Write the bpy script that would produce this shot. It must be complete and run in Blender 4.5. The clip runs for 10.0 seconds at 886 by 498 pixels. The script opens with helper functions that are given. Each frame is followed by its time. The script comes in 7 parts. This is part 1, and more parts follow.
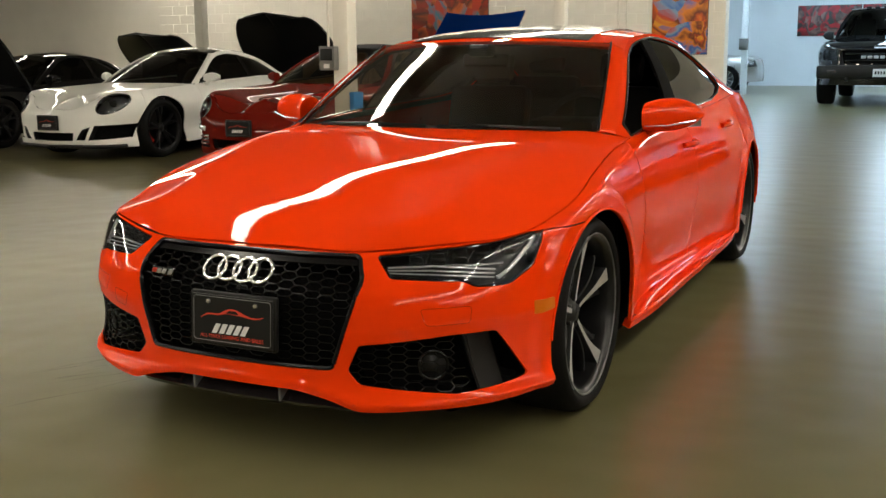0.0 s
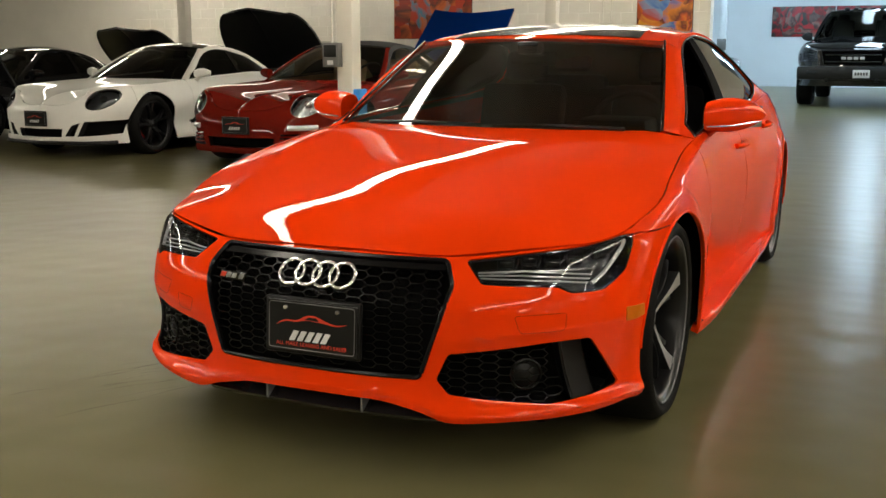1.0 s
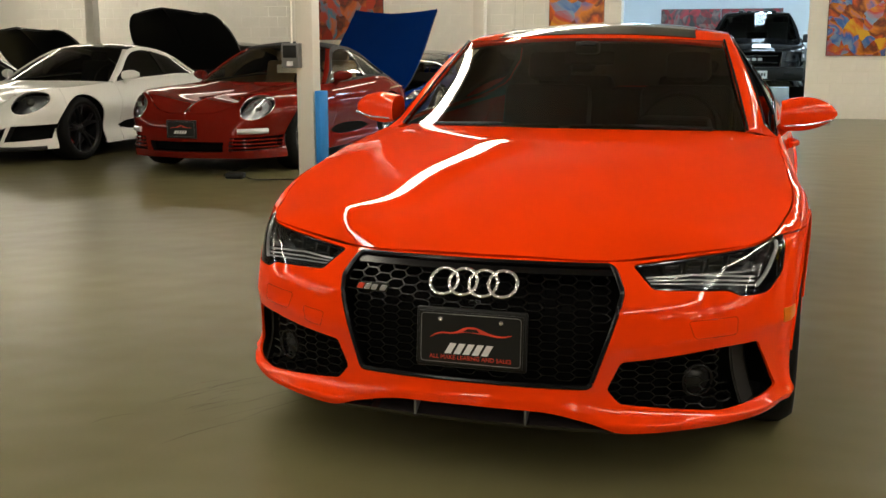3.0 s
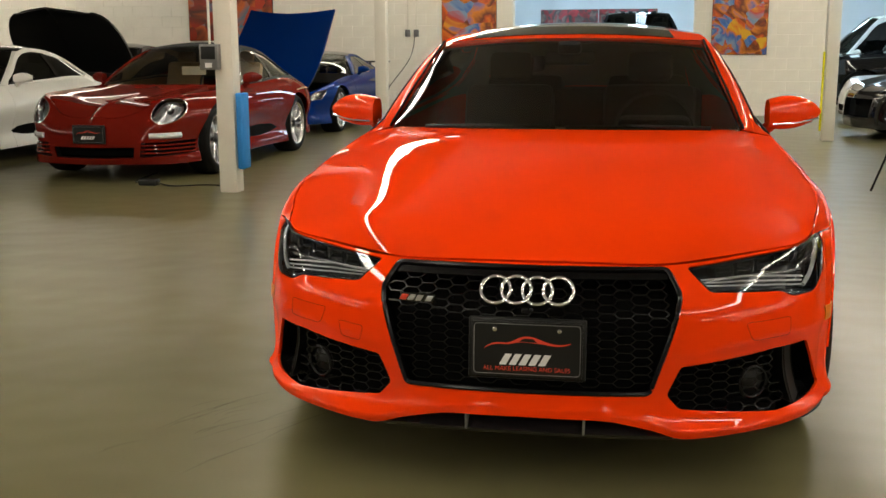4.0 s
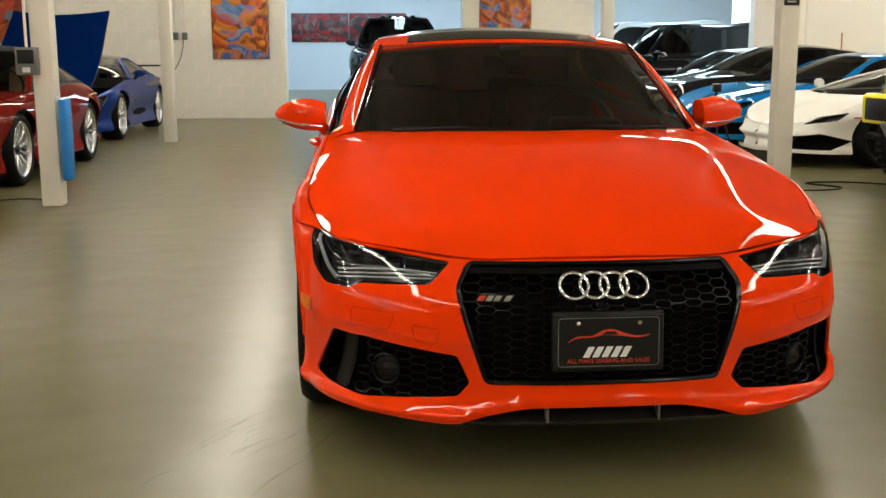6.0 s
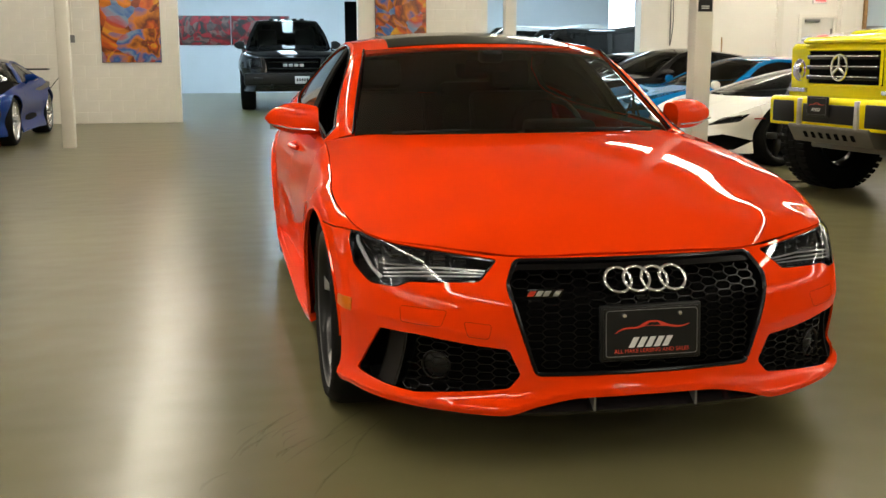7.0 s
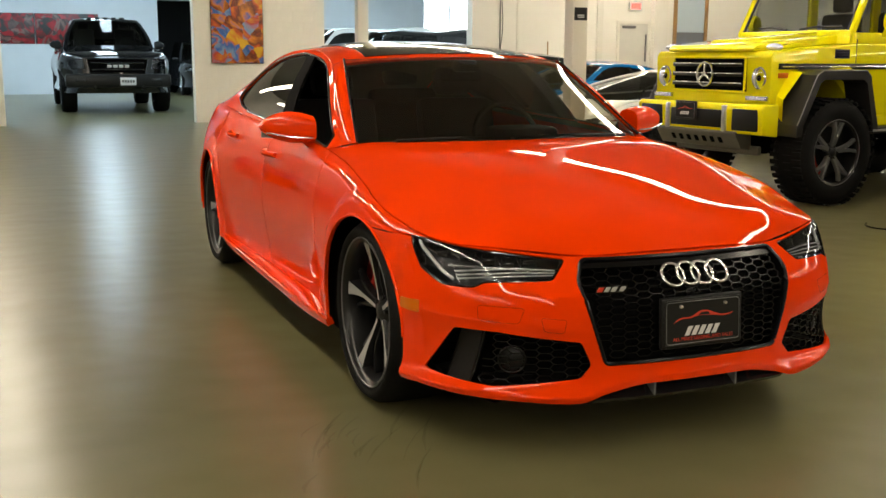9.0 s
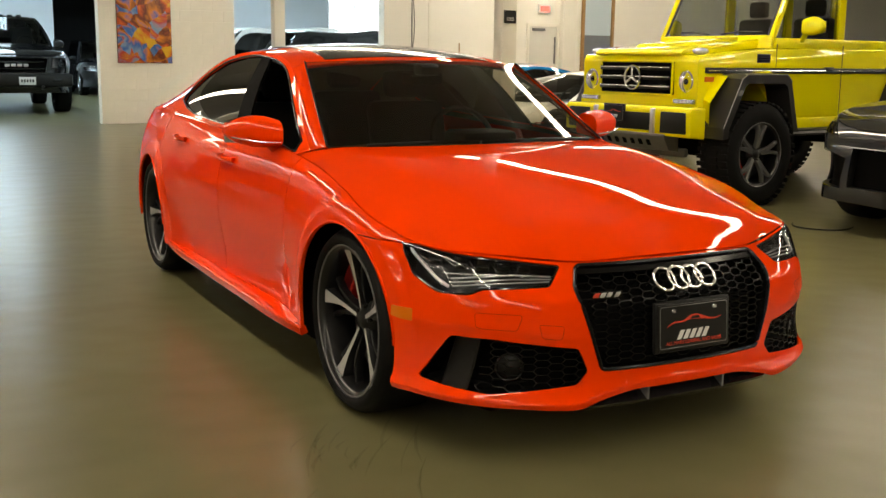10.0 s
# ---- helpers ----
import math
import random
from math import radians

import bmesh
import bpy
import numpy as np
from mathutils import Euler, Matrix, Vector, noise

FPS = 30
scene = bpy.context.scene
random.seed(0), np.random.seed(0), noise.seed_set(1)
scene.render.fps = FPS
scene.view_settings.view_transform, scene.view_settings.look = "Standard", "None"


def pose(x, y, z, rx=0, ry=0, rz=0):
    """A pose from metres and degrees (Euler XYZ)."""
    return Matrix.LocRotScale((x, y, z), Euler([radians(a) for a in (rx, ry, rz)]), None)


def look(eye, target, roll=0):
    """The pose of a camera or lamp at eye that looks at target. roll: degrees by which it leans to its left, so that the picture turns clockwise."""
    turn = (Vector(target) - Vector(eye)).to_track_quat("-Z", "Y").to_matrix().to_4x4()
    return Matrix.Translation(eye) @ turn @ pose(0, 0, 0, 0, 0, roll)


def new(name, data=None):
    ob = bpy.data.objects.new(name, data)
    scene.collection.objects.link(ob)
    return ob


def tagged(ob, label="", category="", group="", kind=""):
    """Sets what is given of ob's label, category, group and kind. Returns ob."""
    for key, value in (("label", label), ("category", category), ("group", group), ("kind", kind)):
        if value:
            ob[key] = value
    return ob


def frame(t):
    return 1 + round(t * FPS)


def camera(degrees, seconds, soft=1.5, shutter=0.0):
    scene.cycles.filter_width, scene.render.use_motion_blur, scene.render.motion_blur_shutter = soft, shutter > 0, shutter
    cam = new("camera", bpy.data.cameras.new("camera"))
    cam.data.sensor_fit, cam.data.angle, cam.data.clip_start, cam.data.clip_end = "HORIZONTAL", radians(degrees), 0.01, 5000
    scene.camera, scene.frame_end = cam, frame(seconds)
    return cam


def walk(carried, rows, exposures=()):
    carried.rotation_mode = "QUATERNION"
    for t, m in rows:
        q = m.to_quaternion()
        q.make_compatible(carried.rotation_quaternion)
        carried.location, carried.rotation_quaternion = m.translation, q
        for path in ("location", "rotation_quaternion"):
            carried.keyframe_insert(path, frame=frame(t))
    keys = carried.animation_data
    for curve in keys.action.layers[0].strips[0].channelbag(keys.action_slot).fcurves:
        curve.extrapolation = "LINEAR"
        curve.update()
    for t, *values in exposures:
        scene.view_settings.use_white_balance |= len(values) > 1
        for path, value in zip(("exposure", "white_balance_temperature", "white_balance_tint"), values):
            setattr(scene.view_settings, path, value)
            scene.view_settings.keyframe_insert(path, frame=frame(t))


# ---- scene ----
cam = camera(45.9, 10.0)
PATH = [
    (0, (2.028, 1.888, 1.254), (1.144, 3.643, 0.881), -0.5),
    (0.5, (1.831, 1.874, 1.234), (0.98, 3.647, 0.868), 0.0),
    (1, (1.637, 1.841, 1.25), (0.814, 3.624, 0.873), 0.0),
    (1.5, (1.441, 1.782, 1.233), (0.659, 3.586, 0.865), 0.1),
    (2, (1.248, 1.743, 1.238), (0.498, 3.56, 0.867), -0.1),
    (3.5, (0.583, 1.64, 1.242), (0.089, 3.542, 0.868), -0.0),
    (4, (0.317, 1.645, 1.243), (-0.054, 3.575, 0.869), -0.2),
    (4.5, (0.065, 1.639, 1.232), (-0.183, 3.589, 0.861), -0.1),
    (5, (-0.16, 1.593, 1.237), (-0.284, 3.554, 0.865), -0.3),
    (5.5, (-0.393, 1.574, 1.245), (-0.39, 3.54, 0.874), -0.3),
    (7, (-1.184, 1.523, 1.256), (-0.81, 3.454, 0.892), -0.1),
    (7.5, (-1.428, 1.525, 1.273), (-0.958, 3.434, 0.906), -0.3),
    (8, (-1.691, 1.508, 1.272), (-1.117, 3.389, 0.91), -0.2),
    (8.5, (-1.902, 1.503, 1.294), (-1.244, 3.356, 0.931), 0.0),
    (9, (-2.068, 1.589, 1.299), (-1.328, 3.412, 0.936), 0.3),
    (9.5, (-2.174, 1.686, 1.304), (-1.362, 3.478, 0.943), 0.6),
    (10, (-2.33, 1.767, 1.309), (-1.416, 3.509, 0.949), 0.7),
]
walk(cam, [(t, look(eye, target, roll)) for t, eye, target, roll in PATH],
     exposures=[(0, 0.92, 6150, 10), (3, 0.92, 6250, 10), (5.5, 0.95, 6200, 10), (8, 0.92, 6300, 10), (10, 0.88, 6700, 10)])

# ---- light ----
world = bpy.data.worlds.new("world")
scene.world = world
world.use_nodes = True
world.node_tree.nodes["Background"].inputs[0].default_value = (0.9, 0.95, 1.0, 1)
world.node_tree.nodes["Background"].inputs[1].default_value = 0.02


# ---- materials ----
def material(name, color, rough=0.5, metal=0.0, coat=0.0, spec=0.5, var=0.0, scale=6.0, bump=0.0, bump_scale=40.0,
             rough_var=0.0, emit=0.0, emit_color=None, fine=60.0):
    """A procedural surface: colour and roughness vary at two scales, with fine relief."""
    m = bpy.data.materials.new(name)
    m.use_nodes = True
    nt = m.node_tree
    b = nt.nodes["Principled BSDF"]
    b.inputs["Base Color"].default_value = (*color, 1)
    b.inputs["Roughness"].default_value = rough
    b.inputs["Metallic"].default_value = metal
    b.inputs["Coat Weight"].default_value = coat
    b.inputs["Coat Roughness"].default_value = 0.02
    b.inputs["Specular IOR Level"].default_value = spec
    if emit:
        b.inputs["Emission Color"].default_value = (*(emit_color or color), 1)
        b.inputs["Emission Strength"].default_value = emit
    if var or rough_var or bump:
        tc = nt.nodes.new("ShaderNodeTexCoord")
        big = nt.nodes.new("ShaderNodeTexNoise")
        big.inputs["Scale"].default_value = scale
        big.inputs["Detail"].default_value = 6
        small = nt.nodes.new("ShaderNodeTexNoise")
        small.inputs["Scale"].default_value = fine
        small.inputs["Detail"].default_value = 4
        nt.links.new(tc.outputs["Object"], big.inputs["Vector"])
        nt.links.new(tc.outputs["Object"], small.inputs["Vector"])
        mix = nt.nodes.new("ShaderNodeMath")
        mix.operation = "MULTIPLY_ADD"
        mix.inputs[1].default_value = 0.35
        nt.links.new(small.outputs["Fac"], mix.inputs[0])
        nt.links.new(big.outputs["Fac"], mix.inputs[2])
        if var:
            ramp = nt.nodes.new("ShaderNodeMapRange")
            ramp.inputs["From Min"].default_value, ramp.inputs["From Max"].default_value = 0.35, 1.0
            ramp.inputs["To Min"].default_value, ramp.inputs["To Max"].default_value = 1 - var, 1 + var
            nt.links.new(mix.outputs[0], ramp.inputs["Value"])
            hsv = nt.nodes.new("ShaderNodeHueSaturation")
            hsv.inputs["Color"].default_value = (*color, 1)
            nt.links.new(ramp.outputs["Result"], hsv.inputs["Value"])
            nt.links.new(hsv.outputs["Color"], b.inputs["Base Color"])
        if rough_var:
            rr = nt.nodes.new("ShaderNodeMapRange")
            rr.inputs["From Min"].default_value, rr.inputs["From Max"].default_value = 0.35, 1.0
            rr.inputs["To Min"].default_value, rr.inputs["To Max"].default_value = max(0, rough - rough_var), rough + rough_var
            nt.links.new(mix.outputs[0], rr.inputs["Value"])
            nt.links.new(rr.outputs["Result"], b.inputs["Roughness"])
        if bump:
            bp = nt.nodes.new("ShaderNodeBump")
            bp.inputs["Strength"].default_value = bump
            bp.inputs["Distance"].default_value = 0.01
            grain = nt.nodes.new("ShaderNodeTexNoise")
            grain.inputs["Scale"].default_value = bump_scale
            grain.inputs["Detail"].default_value = 5
            nt.links.new(tc.outputs["Object"], grain.inputs["Vector"])
            nt.links.new(grain.outputs["Fac"], bp.inputs["Height"])
            nt.links.new(bp.outputs["Normal"], b.inputs["Normal"])
    return m


def glass(name, tint, gloss=0.0, ior=1.5):
    """Thin tinted glass: a see-through tint under a Fresnel gloss."""
    m = bpy.data.materials.new(name)
    m.use_nodes = True
    nt = m.node_tree
    nt.nodes.remove(nt.nodes["Principled BSDF"])
    out = nt.nodes["Material Output"]
    clear = nt.nodes.new("ShaderNodeBsdfTransparent")
    clear.inputs["Color"].default_value = (*tint, 1)
    shine = nt.nodes.new("ShaderNodeBsdfGlossy")
    shine.inputs["Roughness"].default_value = gloss
    fres = nt.nodes.new("ShaderNodeFresnel")
    fres.inputs["IOR"].default_value = ior
    mix = nt.nodes.new("ShaderNodeMixShader")
    nt.links.new(fres.outputs[0], mix.inputs[0])
    nt.links.new(clear.outputs[0], mix.inputs[1])
    nt.links.new(shine.outputs[0], mix.inputs[2])
    nt.links.new(mix.outputs[0], out.inputs["Surface"])
    return m


def paint(name, color, flake=0.0, metal=0.0, rough=0.35):
    """Car paint: a base under clear lacquer, with a faint orange-peel relief."""
    m = material(name, color, rough, metal, coat=1.0, spec=0.0, var=0.04, scale=2.0, fine=400.0)
    nt = m.node_tree
    b = nt.nodes["Principled BSDF"]
    tc = nt.nodes.new("ShaderNodeTexCoord")
    peel = nt.nodes.new("ShaderNodeTexNoise")
    peel.inputs["Scale"].default_value = 9.0
    peel.inputs["Detail"].default_value = 1
    bp = nt.nodes.new("ShaderNodeBump")
    bp.inputs["Strength"].default_value = 0.02
    bp.inputs["Distance"].default_value = 0.004
    nt.links.new(tc.outputs["Object"], peel.inputs["Vector"])
    nt.links.new(peel.outputs["Fac"], bp.inputs["Height"])
    nt.links.new(bp.outputs["Normal"], b.inputs["Coat Normal"])
    return m


M = {}
M["red"] = paint("red_orange_paint", (0.82, 0.040, 0.0003))
M["white"] = paint("white_paint", (0.78, 0.78, 0.74))
M["maroon"] = paint("ruby_red_paint", (0.13, 0.009, 0.005), metal=0.0)
M["blue"] = paint("deep_blue_paint", (0.001, 0.022, 0.15), metal=0.25, rough=0.3)
for key, share in (("white", 0.5), ("maroon", 0.4), ("red", 0.62), ("blue", 0.4)):
    M[key].node_tree.nodes["Principled BSDF"].inputs["Coat Weight"].default_value = share
M["skyblue"] = paint("bright_blue_paint", (0.003, 0.16, 0.44), metal=0.0)
M["black"] = paint("black_paint", (0.008, 0.008, 0.009))
M["charcoal"] = paint("charcoal_paint", (0.025, 0.026, 0.03), metal=0.5)
M["silver"] = paint("silver_paint", (0.50, 0.50, 0.50), metal=0.7)
M["yellow"] = paint("yellow_paint", (0.80, 0.72, 0.004))
M["gloss"] = material("gloss_black", (0.004, 0.004, 0.004), 0.12, coat=0.4)
M["mesh"] = material("grille_black", (0.004, 0.004, 0.004), 0.24, spec=0.16)
M["frame"] = material("grille_frame_black", (0.004, 0.004, 0.0045), 0.2, spec=0.22)
M["lining"] = material("grey_cabin_lining", (0.07, 0.066, 0.056), 0.8, var=0.1, scale=10)
M["satin"] = material("satin_black_plastic", (0.008, 0.008, 0.008), 0.4, spec=0.3, var=0.15, scale=20)
M["finplastic"] = material("grained_fin_plastic", (0.010, 0.0095, 0.009), 0.6, spec=0.2, var=0.15, scale=25)
M["carbon"] = material("dark_splitter", (0.012, 0.010, 0.011), 0.16, coat=0.6)
M["rubber"] = material("tyre_rubber", (0.006, 0.006, 0.006), 0.65, spec=0.10, var=0.2, scale=12, bump=0.15, bump_scale=120)
M["dark"] = material("dark_void", (0.003, 0.003, 0.003), 0.8, spec=0.05)
M["chrome"] = material("chrome", (0.80, 0.80, 0.80), 0.2, 1.0)
M["alu"] = material("machined_alloy", (0.52, 0.52, 0.53), 0.36, 0.6, var=0.1, scale=30)
M["rim"] = material("black_rim", (0.005, 0.005, 0.0055), 0.3, spec=0.3, coat=0.15)
M["rimline"] = material("brushed_rim_line", (0.16, 0.16, 0.165), 0.4, 0.8)
M["silver_rim"] = material("silver_rim", (0.55, 0.55, 0.55), 0.25, 0.9)
M["disc"] = material("brake_disc", (0.05, 0.05, 0.05), 0.4, 1.0)
M["caliper"] = material("red_caliper", (0.55, 0.02, 0.015), 0.3, coat=0.5)
M["wglass"] = glass("windscreen_glass", (0.52, 0.50, 0.43), ior=1.85)
M["sglass"] = glass("dark_side_glass", (0.06, 0.06, 0.06))
M["lens"] = glass("lamp_lens", (0.93, 0.94, 0.95))
M["amber"] = material("amber_reflector", (0.60, 0.14, 0.002), 0.35, spec=0.2)
M["leather"] = material("black_leather", (0.012, 0.011, 0.010), 0.6, spec=0.2, var=0.2, scale=8, bump=0.1, bump_scale=90)
M["tan"] = material("tan_leather", (0.33, 0.22, 0.11), 0.55, var=0.15, scale=8)
M["reflector"] = material("lamp_reflector", (0.42, 0.43, 0.45), 0.26, 0.8)
M["lampdark"] = material("lamp_housing", (0.045, 0.047, 0.052), 0.22, 0.5)
M["drl"] = material("clear_light_guide", (0.75, 0.76, 0.78), 0.2, 0.3, coat=0.6)
M["tail"] = material("tail_lamp_red", (0.35, 0.01, 0.01), 0.15, coat=0.8)
M["plate"] = material("plate_black", (0.009, 0.009, 0.009), 0.35, spec=0.3)
M["grey"] = material("grey_metal", (0.2, 0.2, 0.2), 0.4, 0.6, var=0.1)
M["ink_red"] = material("plate_red", (0.62, 0.05, 0.02), 0.4)
M["ink_white"] = material("plate_white", (0.72, 0.72, 0.72), 0.3)
M["carbonflare"] = material("carbon_weave", (0.016, 0.015, 0.014), 0.3, coat=0.4, var=0.25, scale=60, fine=200)
M["pglass"] = glass("parked_car_glass", (0.86, 0.86, 0.78))
M["gglass"] = glass("light_side_glass", (0.42, 0.44, 0.42))
M["clearglass"] = glass("clear_windscreen", (0.80, 0.84, 0.82), ior=2.1)
M["skid"] = material("grey_skid_plate", (0.16, 0.155, 0.135), 0.4, 0.5, var=0.12, scale=10)
M["gunmetal"] = material("gunmetal_rim", (0.24, 0.24, 0.24), 0.3, 0.8)
M["foam"] = material("blue_foam", (0.02, 0.22, 0.62), 0.6, var=0.1, scale=10, bump=0.2, bump_scale=80)
M["doorpaint"] = material("off_white_door_paint", (0.70, 0.68, 0.62), 0.4, var=0.03)
M["oak"] = material("varnished_timber", (0.36, 0.20, 0.07), 0.4, var=0.25, scale=4, bump=0.1)
M["paleglass"] = material("pale_lit_glass", (0.55, 0.66, 0.75), 0.15, coat=0.5)
M["bluegrey"] = material("blue_grey_panel", (0.16, 0.18, 0.21), 0.4, var=0.08)
M["exitred"] = material("exit_red", (0.9, 0.08, 0.06), emit=1.5)
M["glowpanel"] = material("glowing_pale_panel", (0.9, 0.95, 1.0), emit=4.0, emit_color=(0.85, 0.93, 1.0))
M["blockpaint"] = material("cream_block_face", (0.87, 0.84, 0.76), 0.5, var=0.07, scale=2.0, bump=0.35, bump_scale=30)
M["cloth"] = material("soft_top_cloth", (0.01, 0.01, 0.011), 0.8, var=0.2, scale=15)


# ---- helpers of this scene ----
def raw(name, verts, faces, mat, parent=None, label="", smooth=True, normals=None):
    """One mesh object from arrays."""
    me = bpy.data.meshes.new(name)
    me.from_pydata([tuple(map(float, v)) for v in verts], [], [tuple(map(int, f)) for f in faces])
    me.update()
    if smooth:
        me.polygons.foreach_set("use_smooth", [True] * len(me.polygons))
    if normals is not None:
        me.normals_split_custom_set_from_vertices([tuple(map(float, n)) for n in normals])
    if mat:
        me.materials.append(mat)
    ob = new(name, me)
    if parent:
        ob.parent = parent
    if label:
        tagged(ob, label)
    return ob


def part(name, bm, mat, parent=None, label="", smooth=False):
    me = bpy.data.meshes.new(name)
    bm.to_mesh(me)
    bm.free()
    if smooth:
        me.polygons.foreach_set("use_smooth", [True] * len(me.polygons))
        me.set_sharp_from_angle(angle=radians(35))
    me.materials.append(mat)
    ob = new(name, me)
    if parent:
        ob.parent = parent
    if label:
        tagged(ob, label)
    return ob


def thing(name, label, category, m=None, group="", kind=""):
    ob = new(name)
    ob.empty_display_size = 0.2
    if m is not None:
        ob.matrix_world = m
    return tagged(ob, label, category, group, kind)


def add_box(bm, x0, x1, y0, y1, z0, z1, bevel=0.0, m=None, seg=2):
    g = bmesh.ops.create_cube(bm, size=1.0)
    vs = g["verts"]
    bmesh.ops.scale(bm, vec=(x1 - x0, y1 - y0, z1 - z0), verts=vs)
    bmesh.ops.translate(bm, vec=((x0 + x1) / 2, (y0 + y1) / 2, (z0 + z1) / 2), verts=vs)
    if m is not None:
        bmesh.ops.transform(bm, matrix=m, verts=vs)
    if bevel:
        es = list({e for v in vs for e in v.link_edges})
        bmesh.ops.bevel(bm, geom=es, offset=bevel, segments=seg, affect="EDGES", profile=0.5)


def box(name, x0, x1, y0, y1, z0, z1, mat, parent=None, bevel=0.0, label="", m=None):
    bm = bmesh.new()
    add_box(bm, x0, x1, y0, y1, z0, z1, bevel, m)
    return part(name, bm, mat, parent, label, smooth=bevel > 0)


def add_lathe(bm, profile, n=48, m=None, closed=False):
    """Revolve (radius, height along X) points about the X axis."""
    rings = []
    for r, h in profile:
        rings.append([bm.verts.new((h, r * math.cos(2 * math.pi * i / n), r * math.sin(2 * math.pi * i / n))) for i in range(n)])
    pairs = list(zip(rings, rings[1:])) + ([(rings[-1], rings[0])] if closed else [])
    for a, b in pairs:
        for i in range(n):
            bm.faces.new((a[i], a[(i + 1) % n], b[(i + 1) % n], b[i]))
    if m is not None:
        bmesh.ops.transform(bm, matrix=m, verts=[v for r in rings for v in r])


def tube(name, pts, radius, mat, parent=None, closed=False, label="", n=8, flat=1.0):
    """A round rod along 3D points."""
    pts = [Vector(p) for p in pts]
    bm = bmesh.new()
    k = len(pts)
    rings = []
    for i, p in enumerate(pts):
        a = pts[(i - 1) % k] if closed or i else p
        b = pts[(i + 1) % k] if closed or i < k - 1 else p
        d = (b - a).normalized()
        up = Vector((0, 0, 1)) if abs(d.z) < 0.9 else Vector((1, 0, 0))
        u = d.cross(up).normalized()
        w = u.cross(d)
        rings.append([bm.verts.new(p + radius * (math.cos(2 * math.pi * j / n) * u + flat * math.sin(2 * math.pi * j / n) * w)) for j in range(n)])
    pairs = list(zip(rings, rings[1:])) + ([(rings[-1], rings[0])] if closed else [])
    for a, b in pairs:
        for j in range(n):
            bm.faces.new((a[j], a[(j + 1) % n], b[(j + 1) % n], b[j]))
    if not closed:
        bm.faces.new(rings[0][::-1])
        bm.faces.new(rings[-1])
    bmesh.ops.recalc_face_normals(bm, faces=bm.faces)
    return part(name, bm, mat, parent, label, smooth=True)


def spline(pts, n):
    """n points on a smooth curve through pts (a cubic with even curvature, by chord length)."""
    p = np.array(pts, float)
    t = np.concatenate([[0], np.cumsum(np.linalg.norm(np.diff(p, axis=0), axis=1))])
    k, h = len(p), np.diff(t)
    x = np.linspace(0, t[-1], n)
    i = np.clip(np.searchsorted(t, x, side="right") - 1, 0, k - 2)
    A, rhs = np.eye(k), np.zeros_like(p)
    for j in range(1, k - 1):
        A[j, j - 1], A[j, j], A[j, j + 1] = h[j - 1], 2 * (h[j - 1] + h[j]), h[j]
        rhs[j] = 6 * ((p[j + 1] - p[j]) / h[j] - (p[j] - p[j - 1]) / h[j - 1])
    if k > 2:
        A[0, 1], A[-1, -2] = -0.6, -0.6
    m = np.linalg.solve(A, rhs)
    hh, a, b = h[i][:, None], (t[i + 1] - x)[:, None], (x - t[i])[:, None]
    return (m[i] * a**3 + m[i + 1] * b**3) / (6 * hh) + (p[i] / hh - m[i] * hh / 6) * a + (p[i + 1] / hh - m[i + 1] * hh / 6) * b


def keyed(table, x):
    """A smooth function through (x, value) keys, without overshoot."""
    p = np.array(table, float)
    X, Y = p[:, 0], p[:, 1]
    h = np.diff(X)
    d = np.diff(Y) / h
    m = np.zeros(len(X))
    for k in range(1, len(X) - 1):
        if d[k - 1] * d[k] > 0:
            m[k] = 2 * d[k - 1] * d[k] / (d[k - 1] + d[k])
    m[0], m[-1] = d[0], d[-1]
    x = np.clip(np.asarray(x, float), X[0], X[-1])
    i = np.clip(np.searchsorted(X, x, side="right") - 1, 0, len(h) - 1)
    u = (x - X[i]) / h[i]
    return (2 * u**3 - 3 * u**2 + 1) * Y[i] + (u**3 - 2 * u**2 + u) * h[i] * m[i] + (3 * u**2 - 2 * u**3) * Y[i + 1] + (u**3 - u**2) * h[i] * m[i + 1]


def smooth_keys(table, x):
    """A function through (x, value) keys with even curvature."""
    t = np.array(table, float)
    X, Y = t[:, 0], t[:, 1]
    h, k = np.diff(X), len(X)
    A, rhs = np.eye(k), np.zeros(k)
    for j in range(1, k - 1):
        A[j, j - 1], A[j, j], A[j, j + 1] = h[j - 1], 2 * (h[j - 1] + h[j]), h[j]
        rhs[j] = 6 * ((Y[j + 1] - Y[j]) / h[j] - (Y[j] - Y[j - 1]) / h[j - 1])
    m = np.linalg.solve(A, rhs)
    x = np.clip(np.asarray(x, float), X[0], X[-1])
    i = np.clip(np.searchsorted(X, x, side="right") - 1, 0, k - 2)
    a, b, hh = X[i + 1] - x, x - X[i], h[i]
    return (m[i] * a**3 + m[i + 1] * b**3) / (6 * hh) + (Y[i] / hh - m[i] * hh / 6) * a + (Y[i + 1] / hh - m[i + 1] * hh / 6) * b


def inside(poly, q):
    """Which of the points q lie inside the polygon."""
    poly, q = np.asarray(poly), np.asarray(q)
    hit = np.zeros(len(q), bool)
    a, b = poly, np.roll(poly, -1, axis=0)
    for (x0, y0), (x1, y1) in zip(a, b):
        if y0 != y1:
            c = ((y0 > q[:, 1]) != (y1 > q[:, 1])) & (q[:, 0] < (x1 - x0) * (q[:, 1] - y0) / (y1 - y0) + x0)
            hit ^= c
    return hit


